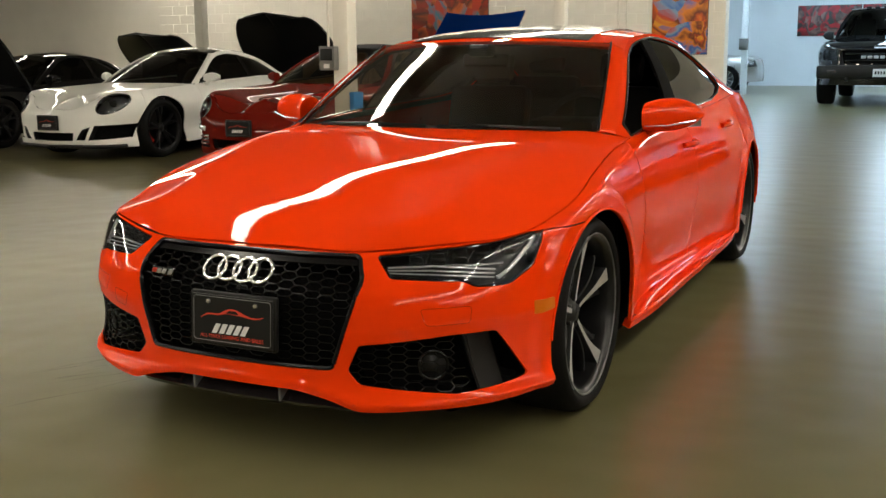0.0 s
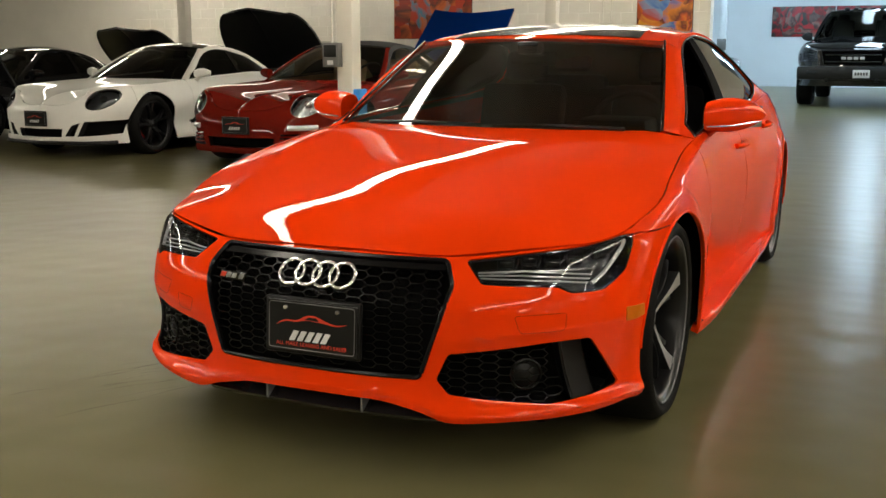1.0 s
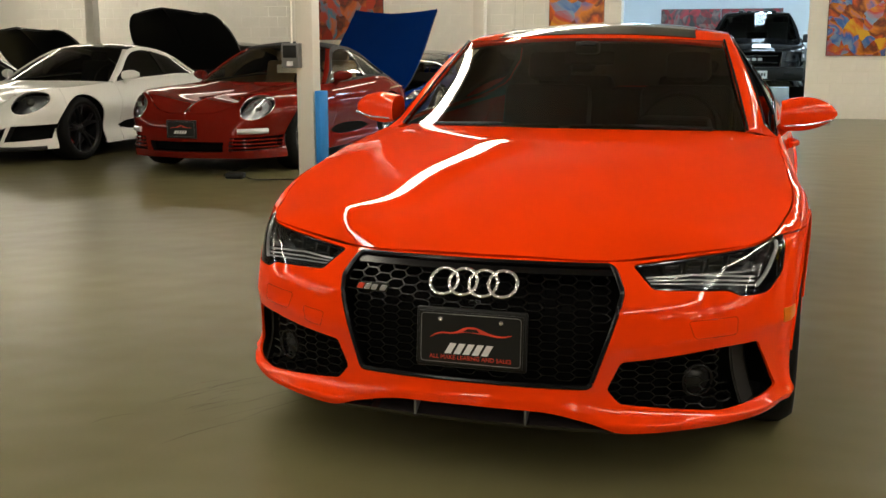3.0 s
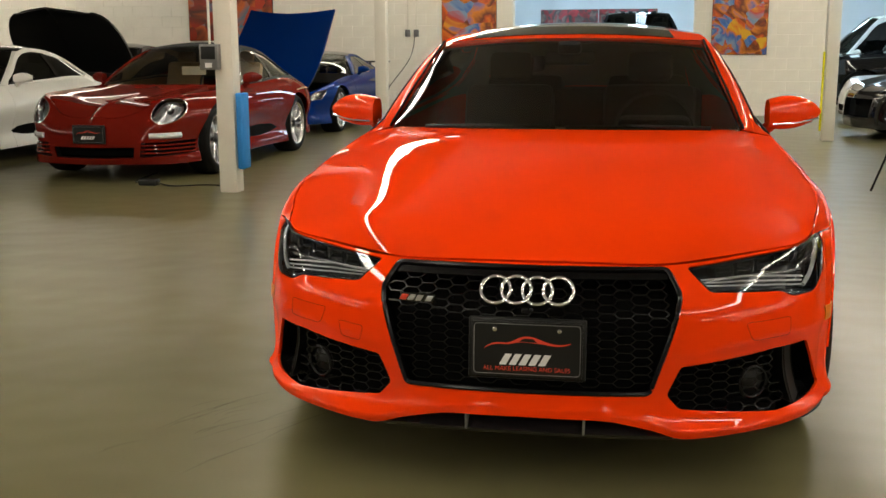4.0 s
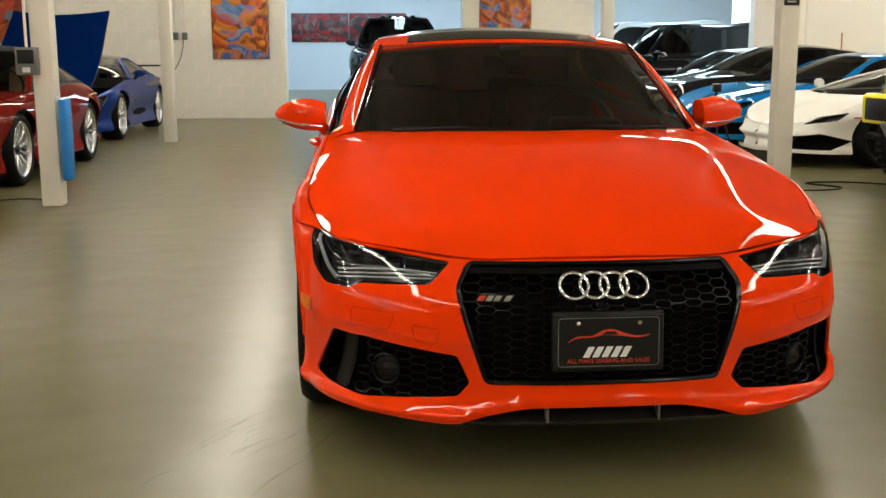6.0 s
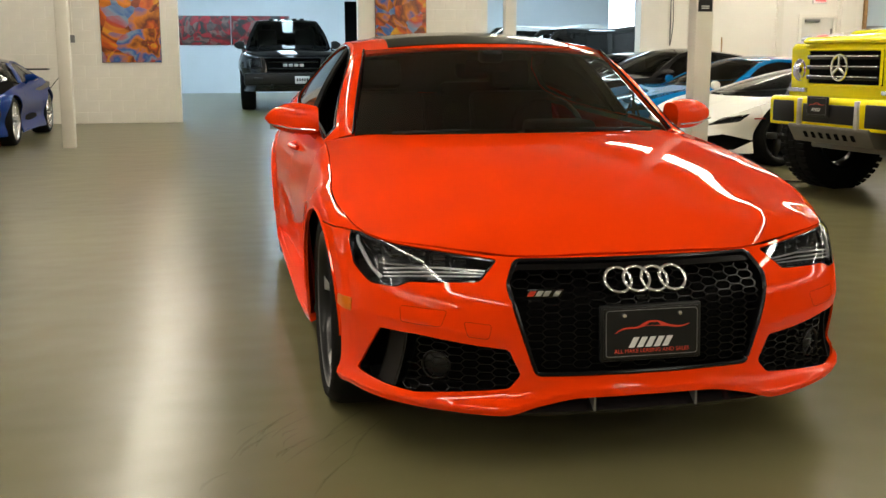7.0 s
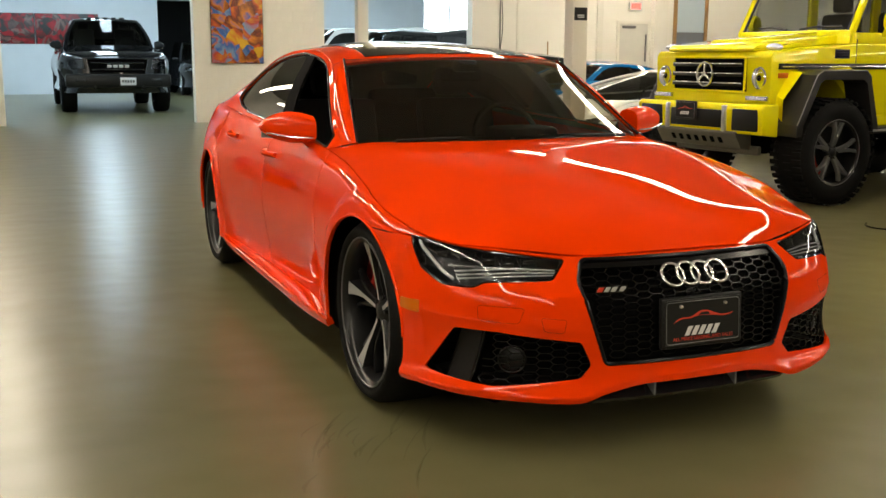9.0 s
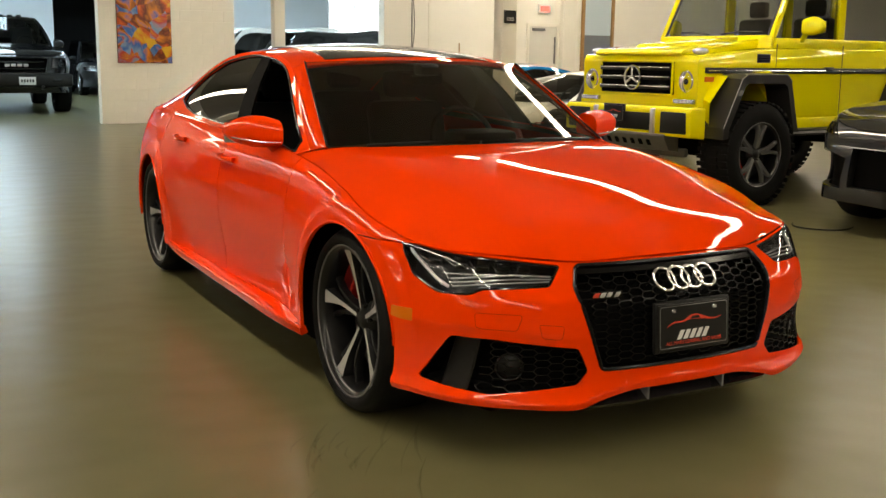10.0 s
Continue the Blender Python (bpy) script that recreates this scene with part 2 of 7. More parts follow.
def dense(poly, h, closed=True):
    poly = np.asarray(poly, float)
    out = []
    ends = np.roll(poly, -1, axis=0) if closed else poly[1:]
    for a, b in zip(poly, ends):
        k = max(1, int(np.ceil(np.linalg.norm(b - a) / h)))
        out += [a + (b - a) * i / k for i in range(k)]
    if not closed:
        out.append(poly[-1])
    return np.array(out)


def rounded(poly, r, n=5):
    """The polygon with its corners cut to arcs."""
    poly = [np.array(p, float) for p in poly]
    out = []
    for i, p in enumerate(poly):
        a, b = poly[i - 1], poly[(i + 1) % len(poly)]
        da, db = a - p, b - p
        la, lb = np.linalg.norm(da), np.linalg.norm(db)
        c = min(r, 0.45 * la, 0.45 * lb)
        s, e = p + da / la * c, p + db / lb * c
        for k in range(n + 1):
            t = k / n
            out.append((1 - t) ** 2 * s + 2 * t * (1 - t) * p + t**2 * e)
    return np.array(out)


def shrunk(poly, d):
    """The polygon drawn in by d (for simple, roughly convex outlines)."""
    p = np.asarray(poly, float)
    area = np.sum(p[:, 0] * np.roll(p[:, 1], -1) - np.roll(p[:, 0], -1) * p[:, 1])
    e = np.roll(p, -1, axis=0) - p
    e /= np.maximum(np.linalg.norm(e, axis=1), 1e-9)[:, None]
    nrm = np.stack([-e[:, 1], e[:, 0]], 1) * np.sign(area)
    v = nrm + np.roll(nrm, 1, axis=0)
    v /= np.maximum(np.sum(v * v, axis=1), 0.5)[:, None] / 2
    return p + v * d


def patch(name, S, outline, holes, h, mat, parent=None, label="", flange=0.012, flip=False, lift=0.0):
    """A panel cut from the surface S(a, b): an outline with holes, true normals, and a folded rim."""
    from mathutils.geometry import delaunay_2d_cdt
    loops = [dense(outline, h)] + [dense(q, h) for q in holes]
    lo, hi = loops[0].min(0), loops[0].max(0)
    gx, gy = np.arange(lo[0] + h / 2, hi[0], h), np.arange(lo[1] + h / 2, hi[1], h)
    g = np.stack(np.meshgrid(gx, gy), -1).reshape(-1, 2)
    keep = inside(outline, g)
    for q in holes:
        keep &= ~inside(q, g)
    g = g[keep]
    border = np.concatenate(loops)
    if len(g):
        far = np.ones(len(g), bool)
        for k in range(0, len(g), 2000):
            dd = ((g[k:k + 2000, None, :] - border[None]) ** 2).sum(-1).min(1)
            far[k:k + 2000] = dd > (0.5 * h) ** 2
        g = g[far]
    pts = np.concatenate([border, g])
    edges, o = [], 0
    for q in loops:
        edges += [(o + i, o + (i + 1) % len(q)) for i in range(len(q))]
        o += len(q)
    vs, _, fs = delaunay_2d_cdt([Vector(p) for p in pts], edges, [], 0, 1e-6)[:3]
    vs = np.array([tuple(v) for v in vs])
    fs = np.array([f for f in fs if len(f) == 3])
    c = vs[fs].mean(1)
    ok = inside(outline, c)
    for q in holes:
        ok &= ~inside(q, c)
    fs = fs[ok]
    used = np.unique(fs)
    back = np.full(len(vs), -1)
    back[used] = np.arange(len(used))
    vs, fs = vs[used], back[fs]
    return lifted(name, S, vs, fs, mat, parent, label, flange, flip, lift)


def lifted(name, S, vs, fs, mat, parent, label, flange, flip, lift=0.0):
    e = 4e-3
    P = S(vs[:, 0], vs[:, 1])
    du = S(vs[:, 0] + e, vs[:, 1]) - S(vs[:, 0] - e, vs[:, 1])
    dv = S(vs[:, 0], vs[:, 1] + e) - S(vs[:, 0], vs[:, 1] - e)
    N = np.cross(du, dv)
    N /= np.maximum(np.linalg.norm(N, axis=1), 1e-12)[:, None]
    if flip:
        N = -N
    P = P + N * lift
    fn = np.cross(P[fs[:, 1]] - P[fs[:, 0]], P[fs[:, 2]] - P[fs[:, 0]])
    wrong = (fn * N[fs[:, 0]]).sum(1) < 0
    fs[wrong] = fs[wrong][:, ::-1]
    V, F, NN = [P], [tuple(f) for f in fs], [N]
    if flange:
        count = {}
        for f in fs:
            for a, b in ((f[0], f[1]), (f[1], f[2]), (f[2], f[0])):
                count.setdefault((min(a, b), max(a, b)), []).append((a, b))
        rim = [x[0] for x in count.values() if len(x) == 1]
        o = len(P)
        for a, b in rim:
            side = np.cross(P[b] - P[a], N[a])
            side /= max(np.linalg.norm(side), 1e-12)
            V.append(np.array([P[a], P[b], P[b] - N[b] * flange, P[a] - N[a] * flange]))
            NN.append(np.array([side] * 4))
            F.append((o + 3, o + 2, o + 1, o))
            o += 4
    return raw(name, np.concatenate(V), F, mat, parent, label, normals=np.concatenate(NN))


def sheet(name, S, nu, nv, mat, parent=None, label="", flange=0.012, u=(0, 1), v=(0, 1), flip=False, lift=0.0):
    """A panel over a whole rectangle of the surface S(a, b)."""
    U, Vv = np.meshgrid(np.linspace(*u, nu), np.linspace(*v, nv))
    vs = np.stack([U.ravel(), Vv.ravel()], 1)
    fs = []
    for j in range(nv - 1):
        for i in range(nu - 1):
            a = j * nu + i
            fs += [(a, a + 1, a + nu + 1), (a, a + nu + 1, a + nu)]
    return lifted(name, S, vs, np.array(fs), mat, parent, label, flange, flip, lift)


def ribbon(name, S, path, radius, mat, parent=None, closed=True, lift=0.0, label="", n=8, flat=1.0):
    """A bead that follows a line drawn on the surface S."""
    q = dense(path, 0.02, closed)
    p = S(q[:, 0], q[:, 1])
    e = 1e-3
    N = np.cross(S(q[:, 0] + e, q[:, 1]) - p, S(q[:, 0], q[:, 1] + e) - p)
    N /= np.maximum(np.linalg.norm(N, axis=1), 1e-12)[:, None]
    return tube(name, p + N * lift, radius, mat, parent, closed, label, n, flat)


# ---- car shells ----
class Shell:
    """A car's skin. perim: (x, y, bottom, top) round half the plan, nose to tail; front, side, rear: how far
    the skin draws in at each height; flares: (y, z, swell) over the wheels; relief: ridges and lips, outwards."""

    def __init__(self, perim, front, side, rear, crown=0.05, crown_h=0.10, flares=(), waist=None, relief=None, flat=0.0):
        q = spline(perim, 6000)
        q[:, 0] = np.maximum(q[:, 0], 0)
        self.q = q
        self.s = np.concatenate([[0], np.cumsum(np.linalg.norm(np.diff(q[:, :2], axis=0), axis=1))])
        t = np.gradient(q[:, :2], axis=0)
        t /= np.linalg.norm(t, axis=1)[:, None]
        n = np.stack([-t[:, 1], t[:, 0]], 1)
        n *= -1
        n[0], n[-1] = (0, -1), (0, 1)
        self.n = n
        self.len = self.s[-1]
        self.front, self.side, self.rear, self.crown, self.crown_h, self.flares, self.waist, self.relief, self.flat = front, side, rear, crown, crown_h, flares, waist, relief, flat

    def at(self, s, k):
        return np.interp(np.abs(s), self.s, self.q[:, k])

    def S(self, s, z):
        s, z = np.asarray(s, float), np.asarray(z, float)
        a = np.abs(s)
        x, y, top = self.at(a, 0), self.at(a, 1), self.at(a, 3)
        nx, ny = np.interp(a, self.s, self.n[:, 0]), np.interp(a, self.s, self.n[:, 1])
        k = np.sqrt(nx * nx + ny * ny)
        nx, ny = nx / k, ny / k
        wf, wr = np.where(ny < 0, ny * ny, 0), np.where(ny > 0, ny * ny, 0)
        d = wf * smooth_keys(self.front, z) + nx * nx * smooth_keys(self.side, z) + wr * smooth_keys(self.rear, z)
        d = d + self.crown * (1 - self.flat * np.clip((y - 0.4) / 0.5, 0, 1)) * np.clip((z - top + self.crown_h) / self.crown_h, 0, 2) ** 2 * nx * nx
        if self.waist:
            amp, wz, ww, y0, y1 = self.waist
            d = d + amp * nx * nx * np.exp(-((z - wz) / ww) ** 2) / (1 + np.exp(-(y - y0) / 0.07)) / (1 + np.exp((y - y1) / 0.07))
        if self.relief:
            d = d - self.relief(a, x, y, z, nx)
        for fy, fz, amp in self.flares:
            d = d - amp * nx * nx * np.exp(-((y - fy) / 0.42) ** 2 - ((z - fz) / 0.20) ** 2)
        x, y = x - nx * d, y - ny * d
        return np.stack([np.sign(s) * np.maximum(x, 0) if np.ndim(s) else x, y, z], -1)

    def E(self, s):
        return self.S(s, self.at(s, 3))

    def by_x(self, x, z):
        ss = self.s[::20]
        p = self.S(ss + 1e-9, np.full(len(ss), z))
        k = int(np.argmax(p[:, 0] > 0.985 * p[:, 0].max())) + 1
        return np.sign(x) * np.interp(abs(x), p[:k, 0], ss[:k])

    def by_y(self, y, z, side=1):
        ss = self.s[::20]
        p = self.S(ss + 1e-9, np.full(len(ss), z))
        return side * np.interp(y, p[:, 1], ss)

    def front_poly(self, pts):
        """(x, z) points seen from the front, in the skin's own coordinates."""
        return np.array([(self.by_x(x, z), z) for x, z in pts])

    def side_poly(self, pts, side=1):
        """(y, z) points seen from the side."""
        return np.array([(self.by_y(y, z, side), z) for y, z in pts])

    def s_y(self, y):
        return float(np.interp(y, self.q[:, 1], self.s))

    def strip(self, s0, s1, n=60, low=None, high=None):
        """The outline of the skin from s0 to s1, between its bottom and top edges."""
        s = np.linspace(s0, s1, n)
        lo = self.at(s, 2) if low is None else np.interp(s, *low)
        hi = self.at(s, 3)
        return np.concatenate([np.stack([s, lo], 1), np.stack([s, hi], 1)[::-1]])


def arc_cut(shell, y, z, r, side=1, low=-0.05, n=40):
    """A wheel arch: a circle about the axle, open at the bottom."""
    pts = [(y - r, low)] + [(y - r * math.cos(math.pi * k / n), z + r * math.sin(math.pi * k / n)) for k in range(n + 1)] + [(y + r, low)]
    out = []
    for yy, zz in pts:
        out.append((shell.by_y(yy, max(zz, 0.12), side), zz))
    return np.array(out)


def hood_surface(shell, s_k, s_c, mid, cowl, sink=0.0):
    """A bonnet between the nose's edge, the wings' edges, the cowl and a middle line."""
    L = spline(mid, 1600)
    lead = shell.E(np.linspace(1e-6, s_k, 1600))
    side = shell.E(np.linspace(s_k, s_c, 1600))
    top = spline(cowl, 1600)
    g = np.linspace(0, 1, 1600)

    def cur(c, t):
        return np.stack([np.interp(t, g, c[:, k]) for k in range(3)], -1)

    def H(u, v):
        u, v = np.asarray(u, float), np.asarray(v, float)
        sg, a = np.sign(u), np.minimum(np.abs(u), 1.05)
        f = (a * a)[:, None]
        w = v[:, None]
        p = (1 - f) * cur(L, v) + f * cur(side, v) + (1 - w) * cur(lead, a) + w * cur(top, a)
        p = p - ((1 - f) * (1 - w) * lead[0] + f * (1 - w) * lead[-1] + (1 - f) * w * top[0] + f * w * top[-1])
        p[:, 0] = np.abs(p[:, 0]) * np.where(sg == 0, 0, sg)
        return p
    return H


def cap_surface(mid, rail, power=2.2):
    """A roof between a middle line and its two rails."""
    C, R = spline(mid, 1600), spline(rail, 1600)
    g = np.linspace(0, 1, 1600)

    def H(u, v):
        c = np.stack([np.interp(v, g, C[:, k]) for k in range(3)], -1)
        r = np.stack([np.interp(v, g, R[:, k]) for k in range(3)], -1)
        a = np.abs(u)
        x = u * r[:, 0]
        y = c[:, 1] + (r[:, 1] - c[:, 1]) * a**2
        z = c[:, 2] + (r[:, 2] - c[:, 2]) * a**power
        return np.stack([x, y, z], -1)
    return H


def ruled(A, B, bulge=(0, 0, 0)):
    """A surface between two curves, swollen in the middle."""
    A, B, bulge = spline(A, 1600), spline(B, 1600), np.array(bulge, float)
    g = np.linspace(0, 1, 1600)

    def H(a, b):
        p = np.stack([np.interp(a, g, A[:, k]) for k in range(3)], -1)
        q = np.stack([np.interp(a, g, B[:, k]) for k in range(3)], -1)
        w = np.asarray(b)[:, None]
        return p + (q - p) * w + bulge * np.sin(math.pi * np.clip(w, 0, 1)) * np.sin(math.pi * np.clip(np.asarray(a), 0, 1))[:, None] ** 0.5
    return H


def wheel_meshes(r, width, rim_r, style, face, back):
    """Meshes of one wheel about the X axis, its face towards +X."""
    out = {}
    bm = bmesh.new()
    w = width / 2
    add_lathe(bm, [(rim_r, w - 0.012), (rim_r + 0.012, w), (r * 0.5 + rim_r * 0.5, w + 0.008), (r - 0.02, w - 0.006), (r - 0.004, w - 0.03),
                   (r, w - 0.07), (r, -w + 0.07), (r - 0.004, -w + 0.03), (r - 0.02, -w + 0.006), (rim_r, -w)], 64)
    me = bpy.data.meshes.new("tyre")
    bmesh.ops.recalc_face_normals(bm, faces=bm.faces)
    bm.to_mesh(me)
    bm.free()
    me.polygons.foreach_set("use_smooth", [True] * len(me.polygons))
    me.materials.append(M["rubber"])
    out["tyre"] = me
    bm = bmesh.new()
    add_lathe(bm, [(rim_r + 0.004, w - 0.004), (rim_r - 0.012, w - 0.006), (rim_r - 0.02, w - 0.03), (rim_r - 0.04, -w + 0.02), (rim_r + 0.002, -w)], 56)
    me = bpy.data.meshes.new("rim")
    bm.to_mesh(me)
    bm.free()
    me.polygons.foreach_set("use_smooth", [True] * len(me.polygons))
    me.materials.append(back)
    out["rim"] = me

    def blade(bm, ang, r0, r1, w0, w1, x0, x1, skew, thick, side=None):
        """One spoke from the hub to the rim."""
        n = 8
        rows = []
        for k in range(n + 1):
            t = k / n
            rr = r0 + (r1 - r0) * t
            a = ang + skew * t * t
            hw = w0 + (w1 - w0) * t**2.6
            xx = x0 + (x1 - x0) * t + 0.012 * math.sin(math.pi * t)
            row = []
            for off, dx in ((-hw, -thick), (-hw, -0.006), (-hw * 0.7, 0), (hw * 0.7, 0), (hw, -0.006), (hw, -thick)):
                row.append(bm.verts.new((xx + dx, rr * math.cos(a) - off * math.sin(a), rr * math.sin(a) + off * math.cos(a))))
            rows.append(row)
        for a, b in zip(rows, rows[1:]):
            for j in range(5):
                if side is None or j in (1, 2, 3):
                    bm.faces.new((a[j], a[j + 1], b[j + 1], b[j]))
                else:
                    side.faces.new([side.verts.new(v.co) for v in (a[j], a[j + 1], b[j + 1], b[j])])

    bm = bmesh.new()
    add_lathe(bm, [(rim_r + 0.004, w - 0.003), (rim_r + 0.002, w - 0.001), (rim_r - 0.002, w - 0.002), (rim_r - 0.003, w - 0.005)], 56)
    me = bpy.data.meshes.new("rim_edge")
    bm.to_mesh(me)
    bm.free()
    me.polygons.foreach_set("use_smooth", [True] * len(me.polygons))
    me.materials.append(face if style != "blade" else M["rimline"])
    out["rim_edge"] = me
    bm = bmesh.new()
    bm2 = bmesh.new()
    fx = w - 0.02
    if style == "blade":
        # five flat machined blades that flare to one side at the rim, each over a pair of black struts
        for k in range(5):
            a = 2 * math.pi * k / 5 + 0.3
            rows, n = [], 12
            for q in range(n + 1):
                t = q / n
                rr = 0.042 + (rim_r - 0.006 - 0.042) * t
                flare = max(0.0, (t - 0.45) / 0.55) ** 1.5
                wl, wr = 0.009 + 0.004 * t + 0.006 * flare, 0.009 + 0.005 * t + 0.034 * flare
                xx = fx - 0.042 + 0.040 * t ** 1.3
                rows.append([(xx + dx, rr, off) for off, dx in ((-wl - 0.004, -0.06), (-wl, -0.003), (-wl + 0.002, 0.0), (wr - 0.002, 0.0), (wr, -0.003), (wr + 0.004, -0.06))])
            ca, sa = math.cos(a), math.sin(a)
            grid = [[(x, r * ca - o * sa, r * sa + o * ca) for x, r, o in row] for row in rows]
            for r0, r1 in zip(grid, grid[1:]):
                for jj in range(5):
                    dst = bm if jj == 2 else bm2
                    dst.faces.new([dst.verts.new(v) for v in (r0[jj], r0[jj + 1], r1[jj + 1], r1[jj])])
            blade(bm2, a - 0.16, 0.06, rim_r - 0.012, 0.008, 0.011, fx - 0.060, fx - 0.040, -0.10, 0.03)
            blade(bm2, a + 0.22, 0.06, rim_r - 0.012, 0.008, 0.011, fx - 0.060, fx - 0.040, 0.14, 0.03)
    elif style == "twin":
        for k in range(5):
            a = 2 * math.pi * k / 5 + 0.2
            for dd in (-0.13, 0.13):
                blade(bm, a + dd * 0.7, 0.05, rim_r - 0.008, 0.017, 0.015, fx - 0.03, fx, dd * 0.9, 0.035)
    elif style == "ten":
        for k in range(10):
            blade(bm, 2 * math.pi * k / 10, 0.05, rim_r - 0.008, 0.014, 0.012, fx - 0.03, fx, 0.1, 0.03)
    elif style == "five":
        for k in range(5):
            blade(bm, 2 * math.pi * k / 5 + 0.3, 0.04, rim_r - 0.008, 0.04, 0.026, fx - 0.03, fx, 0.0, 0.035)
    for name, b, mat in (("spokes", bm, face), ("inner_spokes", bm2, back)):
        if not b.verts:
            b.free()
            continue
        bmesh.ops.remove_doubles(b, verts=b.verts, dist=1e-5)
        bmesh.ops.recalc_face_normals(b, faces=b.faces)
        me = bpy.data.meshes.new(name)
        b.to_mesh(me)
        b.free()
        me.polygons.foreach_set("use_smooth", [True] * len(me.polygons))
        me.set_sharp_from_angle(angle=radians(40))
        me.materials.append(mat)
        out[name] = me
    bm = bmesh.new()
    if style == "blade":
        fx -= 0.026
    add_lathe(bm, [(0.0, fx - 0.012), (0.03, fx - 0.014), (0.034, fx - 0.022), (0.05, fx - 0.03), (0.07, fx - 0.05), (0.075, fx - 0.09)], 24)
    for k in range(5):
        a = 2 * math.pi * k / 5
        g = bmesh.ops.create_cone(bm, cap_ends=True, segments=8, radius1=0.009, radius2=0.008, depth=0.02)
        bmesh.ops.transform(bm, matrix=Matrix.Translation((fx - 0.03, 0.052 * math.cos(a), 0.052 * math.sin(a))) @ Matrix.Rotation(math.pi / 2, 4, "Y"), verts=g["verts"])
    me = bpy.data.meshes.new("hub_cap")
    bm.to_mesh(me)
    bm.free()
    me.polygons.foreach_set("use_smooth", [True] * len(me.polygons))
    me.materials.append(M["satin"])
    out["hub_cap"] = me
    bm = bmesh.new()
    add_lathe(bm, [(0.05, w - 0.13), (rim_r * 0.78, w - 0.13), (rim_r * 0.78, w - 0.16), (0.05, w - 0.16)], 40)
    me = bpy.data.meshes.new("brake_disc")
    bmesh.ops.recalc_face_normals(bm, faces=bm.faces)
    bm.to_mesh(me)
    bm.free()
    me.materials.append(M["disc"])
    out["brake_disc"] = me
    bm = bmesh.new()
    for k in range(7):
        a0 = -0.55 + k * 1.1 / 6
        add_box(bm, w - 0.17, w - 0.085, -0.035, 0.035, rim_r * 0.60, rim_r * 0.86, 0.006, Matrix.Rotation(math.pi / 2 + a0 * 0.75, 4, "X"), 1)
    me = bpy.data.meshes.new("brake_caliper")
    bm.to_mesh(me)
    bm.free()
    out["brake_caliper"] = me
    return out


def put_wheel(parent, meshes, x, y, z, steer=0.0, spin=0.0, caliper=None):
    """A wheel part with its pieces; x < 0 turns its face outwards."""
    hub = new("wheel", meshes["rim"])
    hub.parent = parent
    hub.matrix_local = pose(x, y, z, 0, 0, (0 if x > 0 else 180) + steer) @ pose(0, 0, 0, spin, 0, 0)
    for key in ("tyre", "rim_edge", "spokes", "inner_spokes", "hub_cap", "brake_disc", "brake_caliper"):
        if key not in meshes or (key == "brake_caliper" and caliper is None):
            continue
        o = new(key, meshes[key])
        o.parent = hub
        if key == "brake_caliper":
            if not meshes[key].materials:
                meshes[key].materials.append(caliper)
            o.matrix_local = pose(0, 0, 0, -spin, 0, 0) @ pose(0, 0, 0, (75 if x > 0 else -75) if y > 1 else (40 if x > 0 else -40), 0, 0)
    return hub


def honeycomb(name, shell, poly, cell, mat, parent, depth=0.03, bar=0.006, stretch=1.75):
    """A mesh of flat six-sided cells inside an outline on the skin."""
    V, F = [], []
    dy = cell
    dx = cell * stretch
    lo, hi = poly.min(0), poly.max(0)
    j = 0
    z = lo[1] - dy
    done = set()
    while z < hi[1] + dy:
        x = lo[0] - dx + (dx * 0.78 if j % 2 else 0)
        while x < hi[0] + dx:
            hexa = [(x - dx * 0.5, z), (x - dx * 0.28, z + dy * 0.5), (x + dx * 0.28, z + dy * 0.5), (x + dx * 0.5, z), (x + dx * 0.28, z - dy * 0.5), (x - dx * 0.28, z - dy * 0.5)]
            for a, b in zip(hexa, hexa[1:] + hexa[:1]):
                key = tuple(sorted(((round(a[0], 3), round(a[1], 3)), (round(b[0], 3), round(b[1], 3)))))
                if key in done:
                    continue
                done.add(key)
                if inside(poly, np.array([a, b])).all():
                    V.append((a, b))
            x += dx * 1.56
        z += dy * 0.5
        j += 1
    seg = np.array(V)
    a, b = seg[:, 0], seg[:, 1]
    d = b - a
    d /= np.linalg.norm(d, axis=1)[:, None]
    nn = np.stack([-d[:, 1], d[:, 0]], 1) * bar / 2
    corners = [a + nn, a - nn, b - nn, b + nn]
    P = [shell.S(c[:, 0], c[:, 1]) for c in corners]
    e = 1e-3
    N = np.cross(shell.S(a[:, 0] + e, a[:, 1]) - shell.S(a[:, 0] - e, a[:, 1]), shell.S(a[:, 0], a[:, 1] + e) - shell.S(a[:, 0], a[:, 1] - e))
    N /= np.linalg.norm(N, axis=1)[:, None]
    rows = [p - N * 0.010 for p in P] + [p - N * (0.010 + depth) for p in P]
    k = len(seg)
    verts = np.stack(rows, 1).reshape(-1, 3)
    faces = []
    for i in range(k):
        o = i * 8
        faces += [(o, o + 1, o + 2, o + 3), (o, o + 4, o + 5, o + 1), (o + 3, o + 2, o + 6, o + 7)]
    ob = raw(name, verts, faces, mat, parent, smooth=False)
    tagged(ob, kind="stuff")
    return ob


# ---- the setting ----
def wall(name, x0, x1, y0, y1, z0, z1, mat, label):
    return tagged(box(name, x0, x1, y0, y1, z0, z1, mat), label, "wall", kind="structure")


